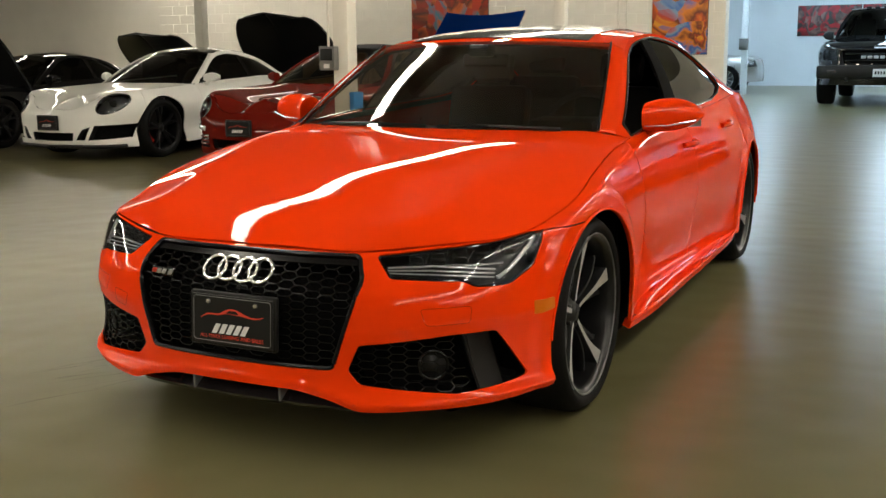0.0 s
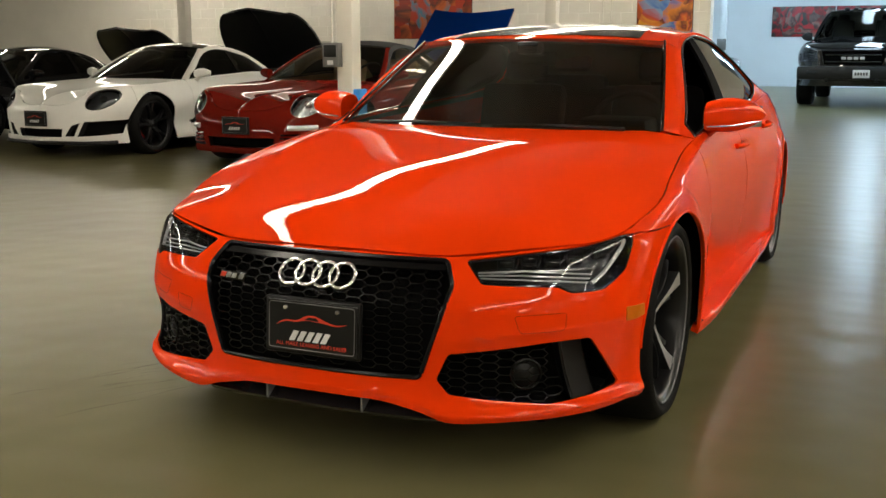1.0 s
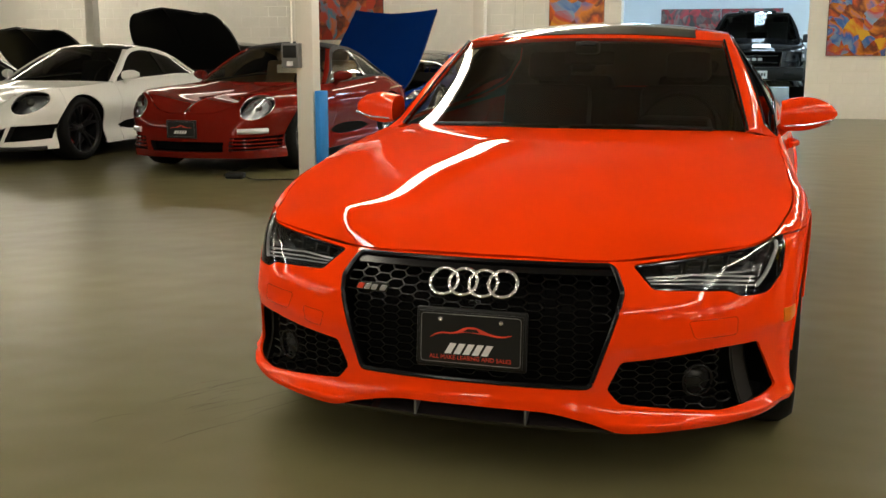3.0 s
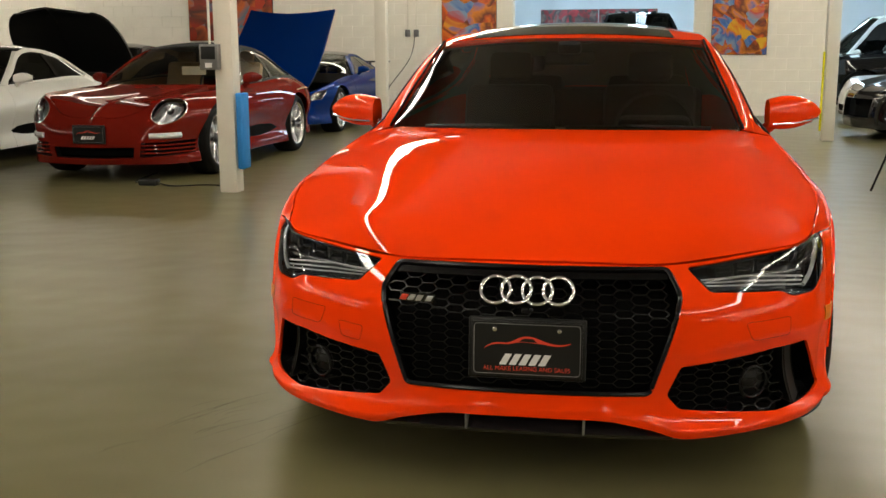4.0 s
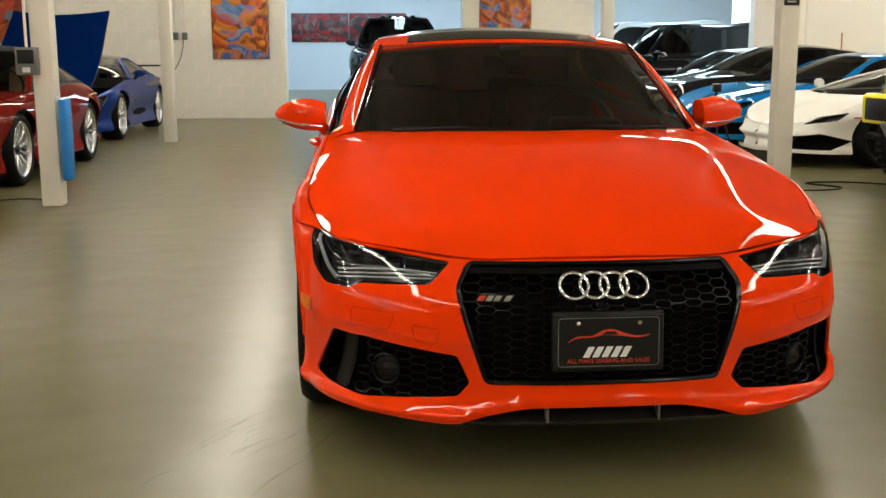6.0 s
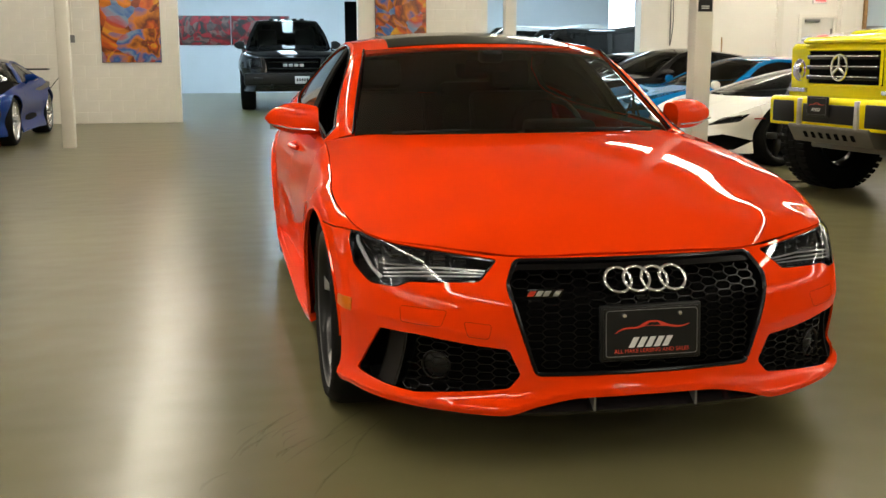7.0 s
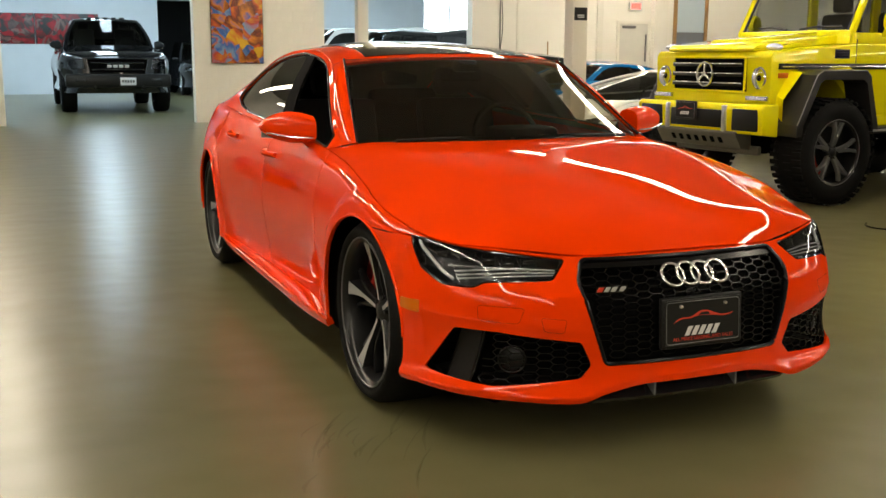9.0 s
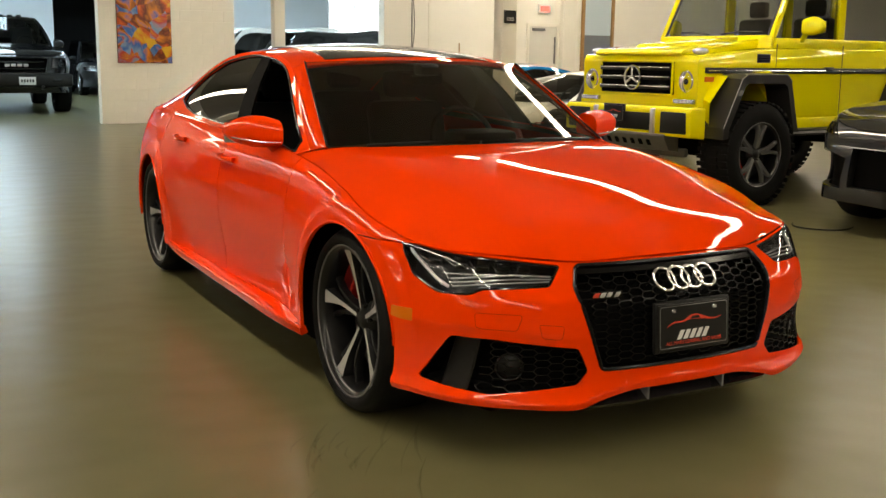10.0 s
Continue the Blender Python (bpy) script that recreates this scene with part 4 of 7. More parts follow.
# grille, badges and plate
def behind(name, poly, depth, mat, parent, h=0.04):
    return patch(name, S, poly, [], h, mat, parent, lift=-depth, flange=0)


def wallring(name, poly, depth, mat, parent):
    """The side walls of an opening in the skin."""
    q = dense(poly, 0.02)
    e = 1e-3
    p = S(q[:, 0], q[:, 1])
    N = np.cross(S(q[:, 0] + e, q[:, 1]) - p, S(q[:, 0], q[:, 1] + e) - p)
    N /= np.linalg.norm(N, axis=1)[:, None]
    k = len(q)
    return raw(name, np.concatenate([p - N * 0.008, p - N * depth]), [(i, (i + 1) % k, k + (i + 1) % k, k + i) for i in range(k)], mat, parent, smooth=False)


gr = behind("grille", shrunk(g_poly, -0.01), 0.075, M["dark"], hero)
tagged(gr, "black honeycomb grille in a gloss black frame")
honeycomb("honeycomb", hs, shrunk(g_poly, 0.008), 0.0245, M["mesh"], gr, 0.03, 0.0038, 2.5)
wallring("grille_well", g_poly, 0.08, M["mesh"], gr)
ribbon("grille_frame", S, shrunk(g_poly, 0.004), 0.008, M["frame"], gr, lift=-0.003)
top_bar = shrunk(hs.front_poly(rounded([(-0.38, 0.634), (0.38, 0.634), (0.388, 0.618), (-0.388, 0.618)], 0.01)), 0.0)
patch("grille_top_bar", S, top_bar, [], 0.03, M["frame"], gr, lift=-0.006, flange=0.02)


def on_nose(x, z, out=0.0):
    s = hs.by_x(x, z)
    p = S(np.array([s - 1e-3, s, s + 1e-3]), np.array([z, z, z]))
    q = S(np.array([s]), np.array([z + 2e-3]))[0]
    nv = np.cross(p[2] - p[0], q - p[1])
    nv /= np.linalg.norm(nv)
    return Vector(p[1] + nv * out), Vector(nv)


# four interlocked rings as plain chrome hoops
for i, x in enumerate((-0.087, -0.029, 0.029, 0.087)):
    c, nv = on_nose(x, 0.580, 0.012 + 0.003 * (i % 2))
    side = nv.cross(Vector((0, 0, 1))).normalized()
    up = side.cross(nv)
    pts = [c + 0.0415 * (math.cos(a) * side + math.sin(a) * up) for a in [2 * math.pi * j / 40 for j in range(40)]]
    tube("emblem_ring", pts, 0.0050, M["chrome"], hero, closed=True, label="polished chrome emblem ring" if i == 0 else "", n=10)
bm = bmesh.new()
c, nv = on_nose(-0.313, 0.555, -0.004)
turn = Matrix.Translation(c) @ Matrix.Rotation(math.atan2(nv.x, -nv.y), 4, "Z")
add_box(bm, -0.054, 0.052, -0.003, 0.003, -0.0125, 0.0125, 0.002)
bmesh.ops.transform(bm, matrix=turn @ Matrix(((1, 0, 0.35, 0), (0, 1, 0, 0), (0, 0, 1, 0), (0, 0, 0, 1))), verts=bm.verts)
badge = part("badge", bm, M["gloss"], hero, "small black badge with one red and three silver bars", smooth=True)
for x0, x1, mat in ((-0.050, -0.030, "ink_red"), (-0.025, -0.008, "alu"), (-0.002, 0.015, "alu"), (0.028, 0.045, "alu")):
    bm = bmesh.new()
    add_box(bm, x0, x1, -0.005, -0.002, -0.008, 0.008, 0.001)
    if mat == "alu":
        add_box(bm, x0, x1, -0.006, -0.004, -0.001, 0.002)
    bmesh.ops.transform(bm, matrix=turn @ Matrix(((1, 0, 0.6, 0), (0, 1, 0, 0), (0, 0, 1, 0), (0, 0, 0, 1))), verts=bm.verts)
    part("bar", bm, M[mat], badge, smooth=True)


def show_plate(car, x, y, z, lean, w=0.305, hgt=0.152, heading=0.0):
    """A black dealer's plate: a red swoosh, a plain silver mark and a line of red lettering."""
    hold = box("plate_holder", -w / 2 - 0.010, w / 2 + 0.010, -0.004, 0.014, -hgt / 2 - 0.010, hgt / 2 + 0.010, M["satin"], car, 0.006)
    hold.matrix_local = pose(x, y, z, lean, 0, heading)
    bm = bmesh.new()
    add_box(bm, -w / 2, w / 2, -0.009, -0.004, -hgt / 2, hgt / 2, 0.001)
    part("number_plate", bm, M["plate"], hold, "black dealer plate with a red swoosh")
    rim = [(-w / 2 + 0.006, -hgt / 2 + 0.006), (w / 2 - 0.006, -hgt / 2 + 0.006), (w / 2 - 0.006, hgt / 2 - 0.006), (-w / 2 + 0.006, hgt / 2 - 0.006)]
    tube("plate_rim", [(a, -0.0095, b) for a, b in rounded(rim, 0.012)], 0.0012, M["grey"], hold, closed=True, n=6)
    k = w / 0.305
    up = spline([(-0.118, -0.004), (-0.085, 0.012), (-0.05, 0.013), (-0.02, 0.027), (0.015, 0.030), (0.05, 0.018), (0.085, 0.011), (0.12, 0.016)], 40)
    lo = spline([(-0.118, -0.006), (-0.085, 0.007), (-0.05, 0.008), (-0.02, 0.014), (0.015, 0.013), (0.05, 0.010), (0.085, 0.006), (0.12, 0.014)], 40)
    V = [(a * k, -0.0105, b * k + 0.006) for a, b in up] + [(a * k, -0.0105, b * k + 0.006) for a, b in lo]
    raw("swoosh", V, [(i, i + 1, 41 + i, 40 + i) for i in range(39)], M["ink_red"], hold, smooth=False)
    raw("window_mark", [(a * k, -0.0112, b * k + 0.006) for a, b in ((-0.022, 0.016), (0.028, 0.015), (0.018, 0.025), (-0.008, 0.025))], [(0, 1, 2, 3)], M["plate"], hold, smooth=False)
    # a plain silver mark: a row of slanted bars
    for j in range(5):
        x = -0.076 + 0.027 * j
        raw("mark", [(a * k, -0.0105, b * k) for a, b in ((x, -0.044), (x + 0.019, -0.044), (x + 0.036, -0.013), (x + 0.017, -0.013))], [(0, 1, 2, 3)], M["ink_white"], hold, smooth=False)
    return hold


def lettering(text, size, mat, parent, x, y, z, name="lettering"):
    cu = bpy.data.curves.new(name, "FONT")
    cu.body, cu.size, cu.align_x, cu.extrude = text, size, "CENTER", 0.0003
    tmp = bpy.data.objects.new("tmp", cu)
    scene.collection.objects.link(tmp)
    me = bpy.data.meshes.new_from_object(tmp.evaluated_get(bpy.context.evaluated_depsgraph_get()))
    bpy.data.objects.remove(tmp)
    bpy.data.curves.remove(cu)
    me.materials.clear()
    me.materials.append(mat)
    ob = new(name, me)
    ob.parent = parent
    ob.matrix_local = pose(x, y, z, 90, 0, 0)
    return ob


pl = show_plate(hero, 0.006, -0.850, 0.432, -4)
lettering("ALL MAKE LEASING AND SALES", 0.0172, M["ink_red"], pl, 0, -0.0100, -0.060)
for x in (-0.089, 0.089):
    bm = bmesh.new()
    add_lathe(bm, [(0, 0.006), (0.006, 0.005), (0.008, 0.0)], 16)
    o = part("screw", bm, M["chrome"], pl, smooth=True)
    o.matrix_local = pose(x, -0.009, 0.055, 0, 0, -90)
box("camera_pod", -0.016, 0.016, -0.80, -0.78, 0.520, 0.532, M["satin"], hero, 0.004)

# lower intakes
for k in (1, -1):
    ip = i_poly[k]
    it = behind("air_intake", shrunk(ip, -0.01), 0.11, M["dark"], hero)
    wallring("intake_well", ip, 0.12, M["mesh"], it)
    inner = hs.front_poly(rounded([(k * 0.40, 0.262), (k * 0.365, 0.30), (k * 0.405, 0.388), (k * 0.70, 0.415), (k * 0.735, 0.25), (k * 0.66, 0.237)], 0.01))
    honeycomb("honeycomb", hs, inner, 0.0245, M["mesh"], it, 0.025, 0.0038, 2.5)
    c, nv = on_nose(k * 0.635, 0.325, -0.012)
    side = nv.cross(Vector((0, 0, 1))).normalized()
    up = side.cross(nv)
    tube("sensor_ring", [c + 0.044 * (math.cos(a) * side + math.sin(a) * up) for a in [2 * math.pi * j / 36 for j in range(36)]], 0.005, M["mesh"], it, closed=True)
    bm = bmesh.new()
    add_lathe(bm, [(0, 0.0), (0.02, -0.003), (0.032, -0.010), (0.042, -0.014)], 32)
    o = part("sensor", bm, M["satin"], it, smooth=True)
    o.matrix_local = Matrix.Translation(c) @ Matrix(((nv.x, side.x, up.x), (nv.y, side.y, up.y), (nv.z, side.z, up.z))).to_4x4()
    # upright fin across the outer end
    f0 = [on_nose(k * 0.716, 0.420, -0.006)[0], on_nose(k * 0.728, 0.34, -0.010)[0], on_nose(k * 0.752, 0.25, -0.006)[0]]
    f1 = [p + Vector((-k * 0.050, 0.075, 0)) for p in f0]
    f2 = [on_nose(k * 0.778, 0.425, -0.045)[0], on_nose(k * 0.795, 0.34, -0.050)[0], on_nose(k * 0.820, 0.25, -0.045)[0]]
    sheet("fin", ruled(f0, f1), 14, 5, M["satin"], it, flange=0.004, flip=k < 0)
    sheet("fin_face", ruled(f0, f2), 14, 3, M["finplastic"], it, flange=0.004, flip=k > 0)
    # amber side marker
    mk = hs.side_poly(rounded([(-0.455, 0.448), (-0.362, 0.452), (-0.366, 0.488), (-0.452, 0.490)], 0.006), k)
    patch("side_marker", S, mk, [], 0.02, M["amber"], hero, "amber side marker lamp", lift=0.003, flange=0.004)
    # headlamp washer cover seam
    wsh = hs.front_poly(rounded([(k * 0.60, 0.500), (k * 0.73, 0.505), (k * 0.73, 0.455), (k * 0.62, 0.45)], 0.012))
    ribbon("washer_cover_seam", S, wsh, 0.0007, M["maroon"], hero, n=5)
    if k < 0:
        tow = hs.front_poly(rounded([(-0.475, 0.462), (-0.555, 0.470), (-0.545, 0.425), (-0.485, 0.418)], 0.010))
        ribbon("tow_eye_cover_seam", S, tow, 0.0007, M["maroon"], hero, n=5)

# splitter
sp_s = np.linspace(-0.41, 0.41, 60)
edge_z = keyed([(0, 0.204), (0.3, 0.202), (0.42, 0.198)], np.abs(sp_s))
P0 = S(sp_s, np.full(60, 0.24)) + np.array([0, 0.10, 0.02])
P1 = S(sp_s, np.full(60, 0.24)) + np.array([0, 0.012, 0])
P0[:, 2] = 0.245
P1[:, 2] = edge_z - 0.012
P2 = P1 + np.array([0, 0.012, -0.014])
P3 = P1 + np.array([0, 0.30, -0.016])
V = np.concatenate([P0, P1, P2, P3])
F = [(60 * j + i, 60 * j + i + 1, 60 * (j + 1) + i + 1, 60 * (j + 1) + i) for j in range(3) for i in range(59)]
raw("front_splitter", V, F, M["carbon"], hero, "dark front splitter with two small strakes", smooth=False)
for x in (-0.165, 0.165):
    box("strake", x - 0.003, x + 0.003, -0.846, -0.79, 0.190, 0.238, M["grey"], hero)


# headlamps
def lamp_unit(k):
    lp = l_poly[k]
    lu = patch("headlamp", S, shrunk(lp, 0.002), [], 0.03, M["lens"], hero, "clear headlamp with slim light guides", lift=-0.001, flange=0)
    wallring("lamp_well", lp, 0.07, M["gloss"], lu)
    patch("lamp_housing", S, shrunk(lp, -0.004), [], 0.03, M["lampdark"], lu, lift=-0.065, flange=0)
    ribbon("lamp_rim", S, shrunk(lp, 0.004), 0.005, M["gloss"], lu, lift=-0.006)

    def line(name, pts, r, depth, mat):
        q = hs.front_poly(np.array([(k * a, b) for a, b in pts]))
        return ribbon(name, S, q, r, mat, lu, closed=False, lift=-depth)
    line("light_guide", [(0.832, 0.690), (0.828, 0.64), (0.808, 0.602), (0.785, 0.580)], 0.006, 0.016, M["drl"])
    line("trim_bar", [(0.50, 0.625), (0.64, 0.634), (0.80, 0.622)], 0.004, 0.04, M["reflector"])
    line("trim_bar", [(0.58, 0.680), (0.70, 0.700), (0.80, 0.716)], 0.0035, 0.03, M["reflector"])
    for x in (0.545, 0.605, 0.665, 0.725, 0.785):
        c, nv = on_nose(k * x, 0.660 + 0.17 * (x - 0.6), -0.046)
        turn = Matrix.Translation(c) @ Matrix.Rotation(math.atan2(nv.x, -nv.y), 4, "Z")
        bm = bmesh.new()
        add_box(bm, -0.025, 0.025, -0.012, 0.018, -0.024, 0.024, 0.004)
        o = part("light_module", bm, M["lampdark"], lu, smooth=True)
        o.matrix_local = turn
        for zz in (-0.012, 0.010):
            bm = bmesh.new()
            add_box(bm, -0.020, 0.020, -0.018, -0.010, zz - 0.008, zz + 0.008, 0.003)
            part("lens_block", bm, M["gloss"], o, smooth=True)
        line("divider", [(x + 0.030, 0.640 + 0.1 * (x - 0.6)), (x + 0.030, 0.690 + 0.2 * (x - 0.6))], 0.0022, 0.034, M["reflector"])
    for dz, r in ((0.0, 0.0030), (-0.012, 0.0026), (-0.023, 0.0024)):
        line("light_guide", [(0.478, 0.618 + dz * 0.6), (0.60, 0.624 + dz), (0.70, 0.617 + dz), (0.775, 0.606 + dz)], r, 0.014, M["drl"])
    return lu


for k in (1, -1):
    lamp_unit(k)


# mirrors
def door_mirror(car, k, x0, y, z, mat, w=0.21, h=0.125, dpt=0.15, name="door_mirror", stalk=True):
    """A mirror housing swept back at its outer end, on a short foot."""
    n, mm = 28, 16
    V, F = [], []
    for i in range(mm + 1):
        t = i / mm
        hh = h / 2 * (max(0.02, 1 - (abs(t - 0.36) / 0.64) ** 1.8) ** 0.62 if t > 0.36 else 1 - 0.16 * ((0.36 - t) / 0.36) ** 2)
        dd = dpt / 2 * (1 - 0.3 * t) * max(0.03, 1 - max(0, (t - 0.4) / 0.6) ** 2.6) ** 0.5
        cx = k * (x0 + w * t)
        cy = y + 0.05 * t
        cz = z + 0.012 * t
        for j in range(n):
            a = 2 * math.pi * j / n
            ca, sa = math.cos(a), math.sin(a)
            f = math.copysign(abs(ca) ** 0.78, ca)
            g = math.copysign(abs(sa) ** (0.70 if sa > 0 else 0.50), sa) * (1.0 if sa > 0 else 0.82)
            V.append((cx, cy - dd * f if f > 0 else cy - dd * 0.75 * f, cz + hh * g))
    for i in range(mm):
        for j in range(n):
            F.append((i * n + j, i * n + (j + 1) % n, (i + 1) * n + (j + 1) % n, (i + 1) * n + j))
    F += [tuple(range(n)), tuple(range(mm * n, mm * n + n))]
    bm = bmesh.new()
    vs = [bm.verts.new(v) for v in V]
    for f in F:
        bm.faces.new([vs[q] for q in f])
    bmesh.ops.recalc_face_normals(bm, faces=bm.faces)
    o = part(name, bm, mat, car, smooth=True)
    tube("mirror_foot", spline([(k * (x0 - 0.055), y + 0.03, z - 0.125), (k * (x0 - 0.03), y + 0.02, z - 0.09), (k * (x0 + 0.01), y + 0.01, z - 0.05), (k * (x0 + 0.05), y, z - 0.015)], 8), 0.030, mat, o, n=12, flat=0.8)
    raw("mirror_glass", [(k * (x0 + 0.02), y + dpt * 0.37, z - h * 0.36), (k * (x0 + w * 0.9), y + dpt * 0.37 + 0.03, z - h * 0.26), (k * (x0 + w * 0.9), y + dpt * 0.37 + 0.03, z + h * 0.3), (k * (x0 + 0.02), y + dpt * 0.37, z + h * 0.36)], [(0, 1, 2, 3)], M["chrome"], o, smooth=False)
    return o


for k in (1, -1):
    mo = door_mirror(hero, k, 0.832, 0.93, 0.972, RED, 0.222, 0.152, 0.20)
    tube("mirror_trim", [(k * 0.845, 0.828, 0.940), (k * 0.94, 0.850, 0.945), (k * 1.035, 0.915, 0.962)], 0.004, M["chrome"], mo)
    # door handles
    for y, z in ((1.47, 0.822), (2.30, 0.858)):
        p = hs.S(np.array([hs.by_y(y - 0.10, z, k), hs.by_y(y, z, k), hs.by_y(y + 0.10, z, k)]), np.array([z - 0.004, z, z + 0.002]))
        p[:, 0] += k * np.array([0.006, 0.034, 0.006])
        tube("door_handle", spline(p, 9), 0.015, RED, hero, n=10, flat=0.85)
    # tail lamp corner
    tl = hs.side_poly(rounded([(3.62, 0.80), (3.92, 0.80), (3.95, 0.90), (3.66, 0.91)], 0.02), k)
    patch("tail_lamp", S, tl, [], 0.04, M["tail"], hero, lift=0.004, flange=0.006)

# cabin
cab = box("cabin_tub", -0.74, 0.74, 0.75, 3.5, 0.55, 0.62, M["dark"], hero)
DASH = ruled([(-0.70, 0.62, 0.90), (0, 0.53, 0.912), (0.70, 0.62, 0.90)], [(-0.70, 1.32, 0.86), (0, 1.30, 0.88), (0.70, 1.32, 0.86)], (0, 0, 0.02))
sheet("dashboard", DASH, 20, 10, M["leather"], hero, flange=0.25)
bm = bmesh.new()
add_lathe(bm, [(0.185 + 0.014 * math.cos(a), 0.014 * math.sin(a)) for a in [2 * math.pi * j / 10 for j in range(10)]], 40, closed=True)
add_box(bm, -0.01, 0.01, -0.17, 0.17, -0.02, 0.02, 0.005)
add_box(bm, -0.015, 0.012, -0.06, 0.06, -0.06, 0.05, 0.01)
add_box(bm, -0.01, 0.01, -0.02, 0.02, -0.17, 0.0, 0.005)
sw = part("steering_wheel", bm, M["leather"], hero, smooth=True)
sw.matrix_local = pose(0.385, 1.40, 0.875, 0, 0, 90) @ pose(0, 0, 0, 0, 24, 0)
box("binnacle", 0.22, 0.54, 1.10, 1.34, 0.86, 0.945, M["leather"], hero, 0.03)
for x in (-0.37, 0.37):
    for y, zz in ((1.75, 0.0), (2.62, 0.03)):
        st = box("seat_back", x - 0.24, x + 0.24, -0.06, 0.06, 0, 0.58, M["leather"], hero, 0.05)
        st.matrix_local = pose(0, y + 0.18, 0.50 + zz, -16, 0, 0)
        hr = box("headrest", x - 0.12, x + 0.12, -0.045, 0.045, 0.60, 0.76, M["leather"], st, 0.04)
        cu = box("seat_cushion", x - 0.25, x + 0.25, y - 0.35, y + 0.15, 0.45, 0.60, M["leather"], hero, 0.05)
box("rear_bench", -0.70, 0.70, 2.86, 2.98, 0.60, 1.02, M["leather"], hero, 0.05)
sheet("parcel_shelf", ruled([(-0.66, 2.95, 1.0), (0, 2.95, 1.02), (0.66, 2.95, 1.0)], [(-0.62, 3.6, 0.96), (0, 3.7, 0.97), (0.62, 3.6, 0.96)]), 8, 4, M["leather"], hero, flange=0.3)
box("inner_mirror", -0.11, 0.11, 1.13, 1.16, 1.175, 1.235, M["gloss"], hero, 0.012)
box("sensor_pod", -0.05, 0.05, 1.05, 1.15, 1.222, 1.280, M["satin"], hero, 0.015)
for x0, x1 in ((-0.55, -0.02), (0.02, 0.58)):
    tube("wiper", [(x0, 0.585, 0.938), ((x0 + x1) / 2, 0.548, 0.946), (x1, 0.553, 0.941)], 0.008, M["satin"], hero)
sheet("cowl_panel", ruled([(-0.69, 0.595, 0.905), (0, 0.475, 0.905), (0.69, 0.595, 0.905)], [(-0.69, 0.65, 0.920), (0, 0.545, 0.932), (0.69, 0.65, 0.920)]), 24, 3, M["satin"], hero, flange=0)


# ---- the other cars ----
def mid_shell(fo, wb, ro, hw, zn, zf, zb, zt, blunt=0.82, low=0.16, tuck=0.05, nose=0.10, lean=0.10, ridge=0.0):
    """A skin for a parked car: front overhang, wheelbase, rear overhang, half width, and heights."""
    e = wb + ro
    perim = [(0, -fo, low, zn), (hw * 0.36, -fo * (0.5 + 0.5 * blunt) - 0.02, low, zn), (hw * 0.70, -fo * blunt, low, zn + (0.25 + 0.4 * ridge) * (zf - zn)), (hw * 0.91, -fo * (blunt - 0.33), low, zn + (0.65 + 0.27 * ridge) * (zf - zn)),
             (hw, 0.0, low, zf), (hw * 0.985, wb * 0.33, low, zf * 0.4 + zb * 0.6), (hw * 0.985, wb * 0.66, low, zb), (hw, wb, low, zb + 0.02),
             (hw * 0.94, wb + ro * 0.55, low + 0.05, zt * 0.5 + zb * 0.5), (hw * 0.68, wb + ro * 0.92, low + 0.08, zt), (0, e, low + 0.08, zt)]
    front = [(0.08, 0.08), (low + 0.05, 0.015), (low + 0.17, 0.0), (low + 0.55 * (zn - low), 0.01), (zn - 0.06, nose * 0.55), (zn, nose), (zf + 0.02, nose + 0.22), (zf + 0.3, nose + 0.4)]
    h = zb - low
    side = [(0.08, 0.03), (low + 0.04, 0.015), (low + 0.2 * h, tuck), (low + 0.55 * h, 0.004), (low + 0.68 * h, 0.004), (low + 0.85 * h, lean * 0.45), (zb + 0.02, lean), (zb + 0.3, lean + 0.1)]
    rear = [(0.08, 0.12), (low + 0.1, 0.03), (low + 0.4, 0.0), (zt - 0.1, 0.03), (zt, 0.09), (zt + 0.3, 0.2)]
    return Shell(perim, front, side, rear, 0.035, 0.09, [(0, 0.6 * zf + 0.05, 0.025), (wb, 0.6 * zf + 0.05, 0.035)])


def cell_lamp(car, sh, poly, k, style):
    """A headlamp set into the skin."""
    q = sh.front_poly(np.array(poly) * (k, 1))
    q[:, 1] = np.minimum(q[:, 1], sh.at(q[:, 0], 3) - 0.004)
    lu = patch("headlamp", sh.S, q, [], 0.05, M["lens"], car, lift=0.004, flange=0)
    patch("lamp_housing", sh.S, q, [], 0.05, M["reflector"] if style == "bright" else M["lampdark"], lu, lift=-0.05, flange=0)
    c = q.mean(0)
    p = sh.S(q[:, 0], q[:, 1])
    mid = p.mean(0)
    bm = bmesh.new()
    r = 0.042 if style != "slim" else 0.02
    bmesh.ops.create_uvsphere(bm, u_segments=16, v_segments=10, radius=r)
    o = part("projector", bm, M["chrome"] if style == "bright" else M["gloss"], lu, smooth=True)
    o.location = mid + np.array([0, 0.02, 0])
    ribbon("lamp_ring", sh.S, q, 0.004, M["chrome"] if style == "bright" else M["gloss"], lu)
    return lu


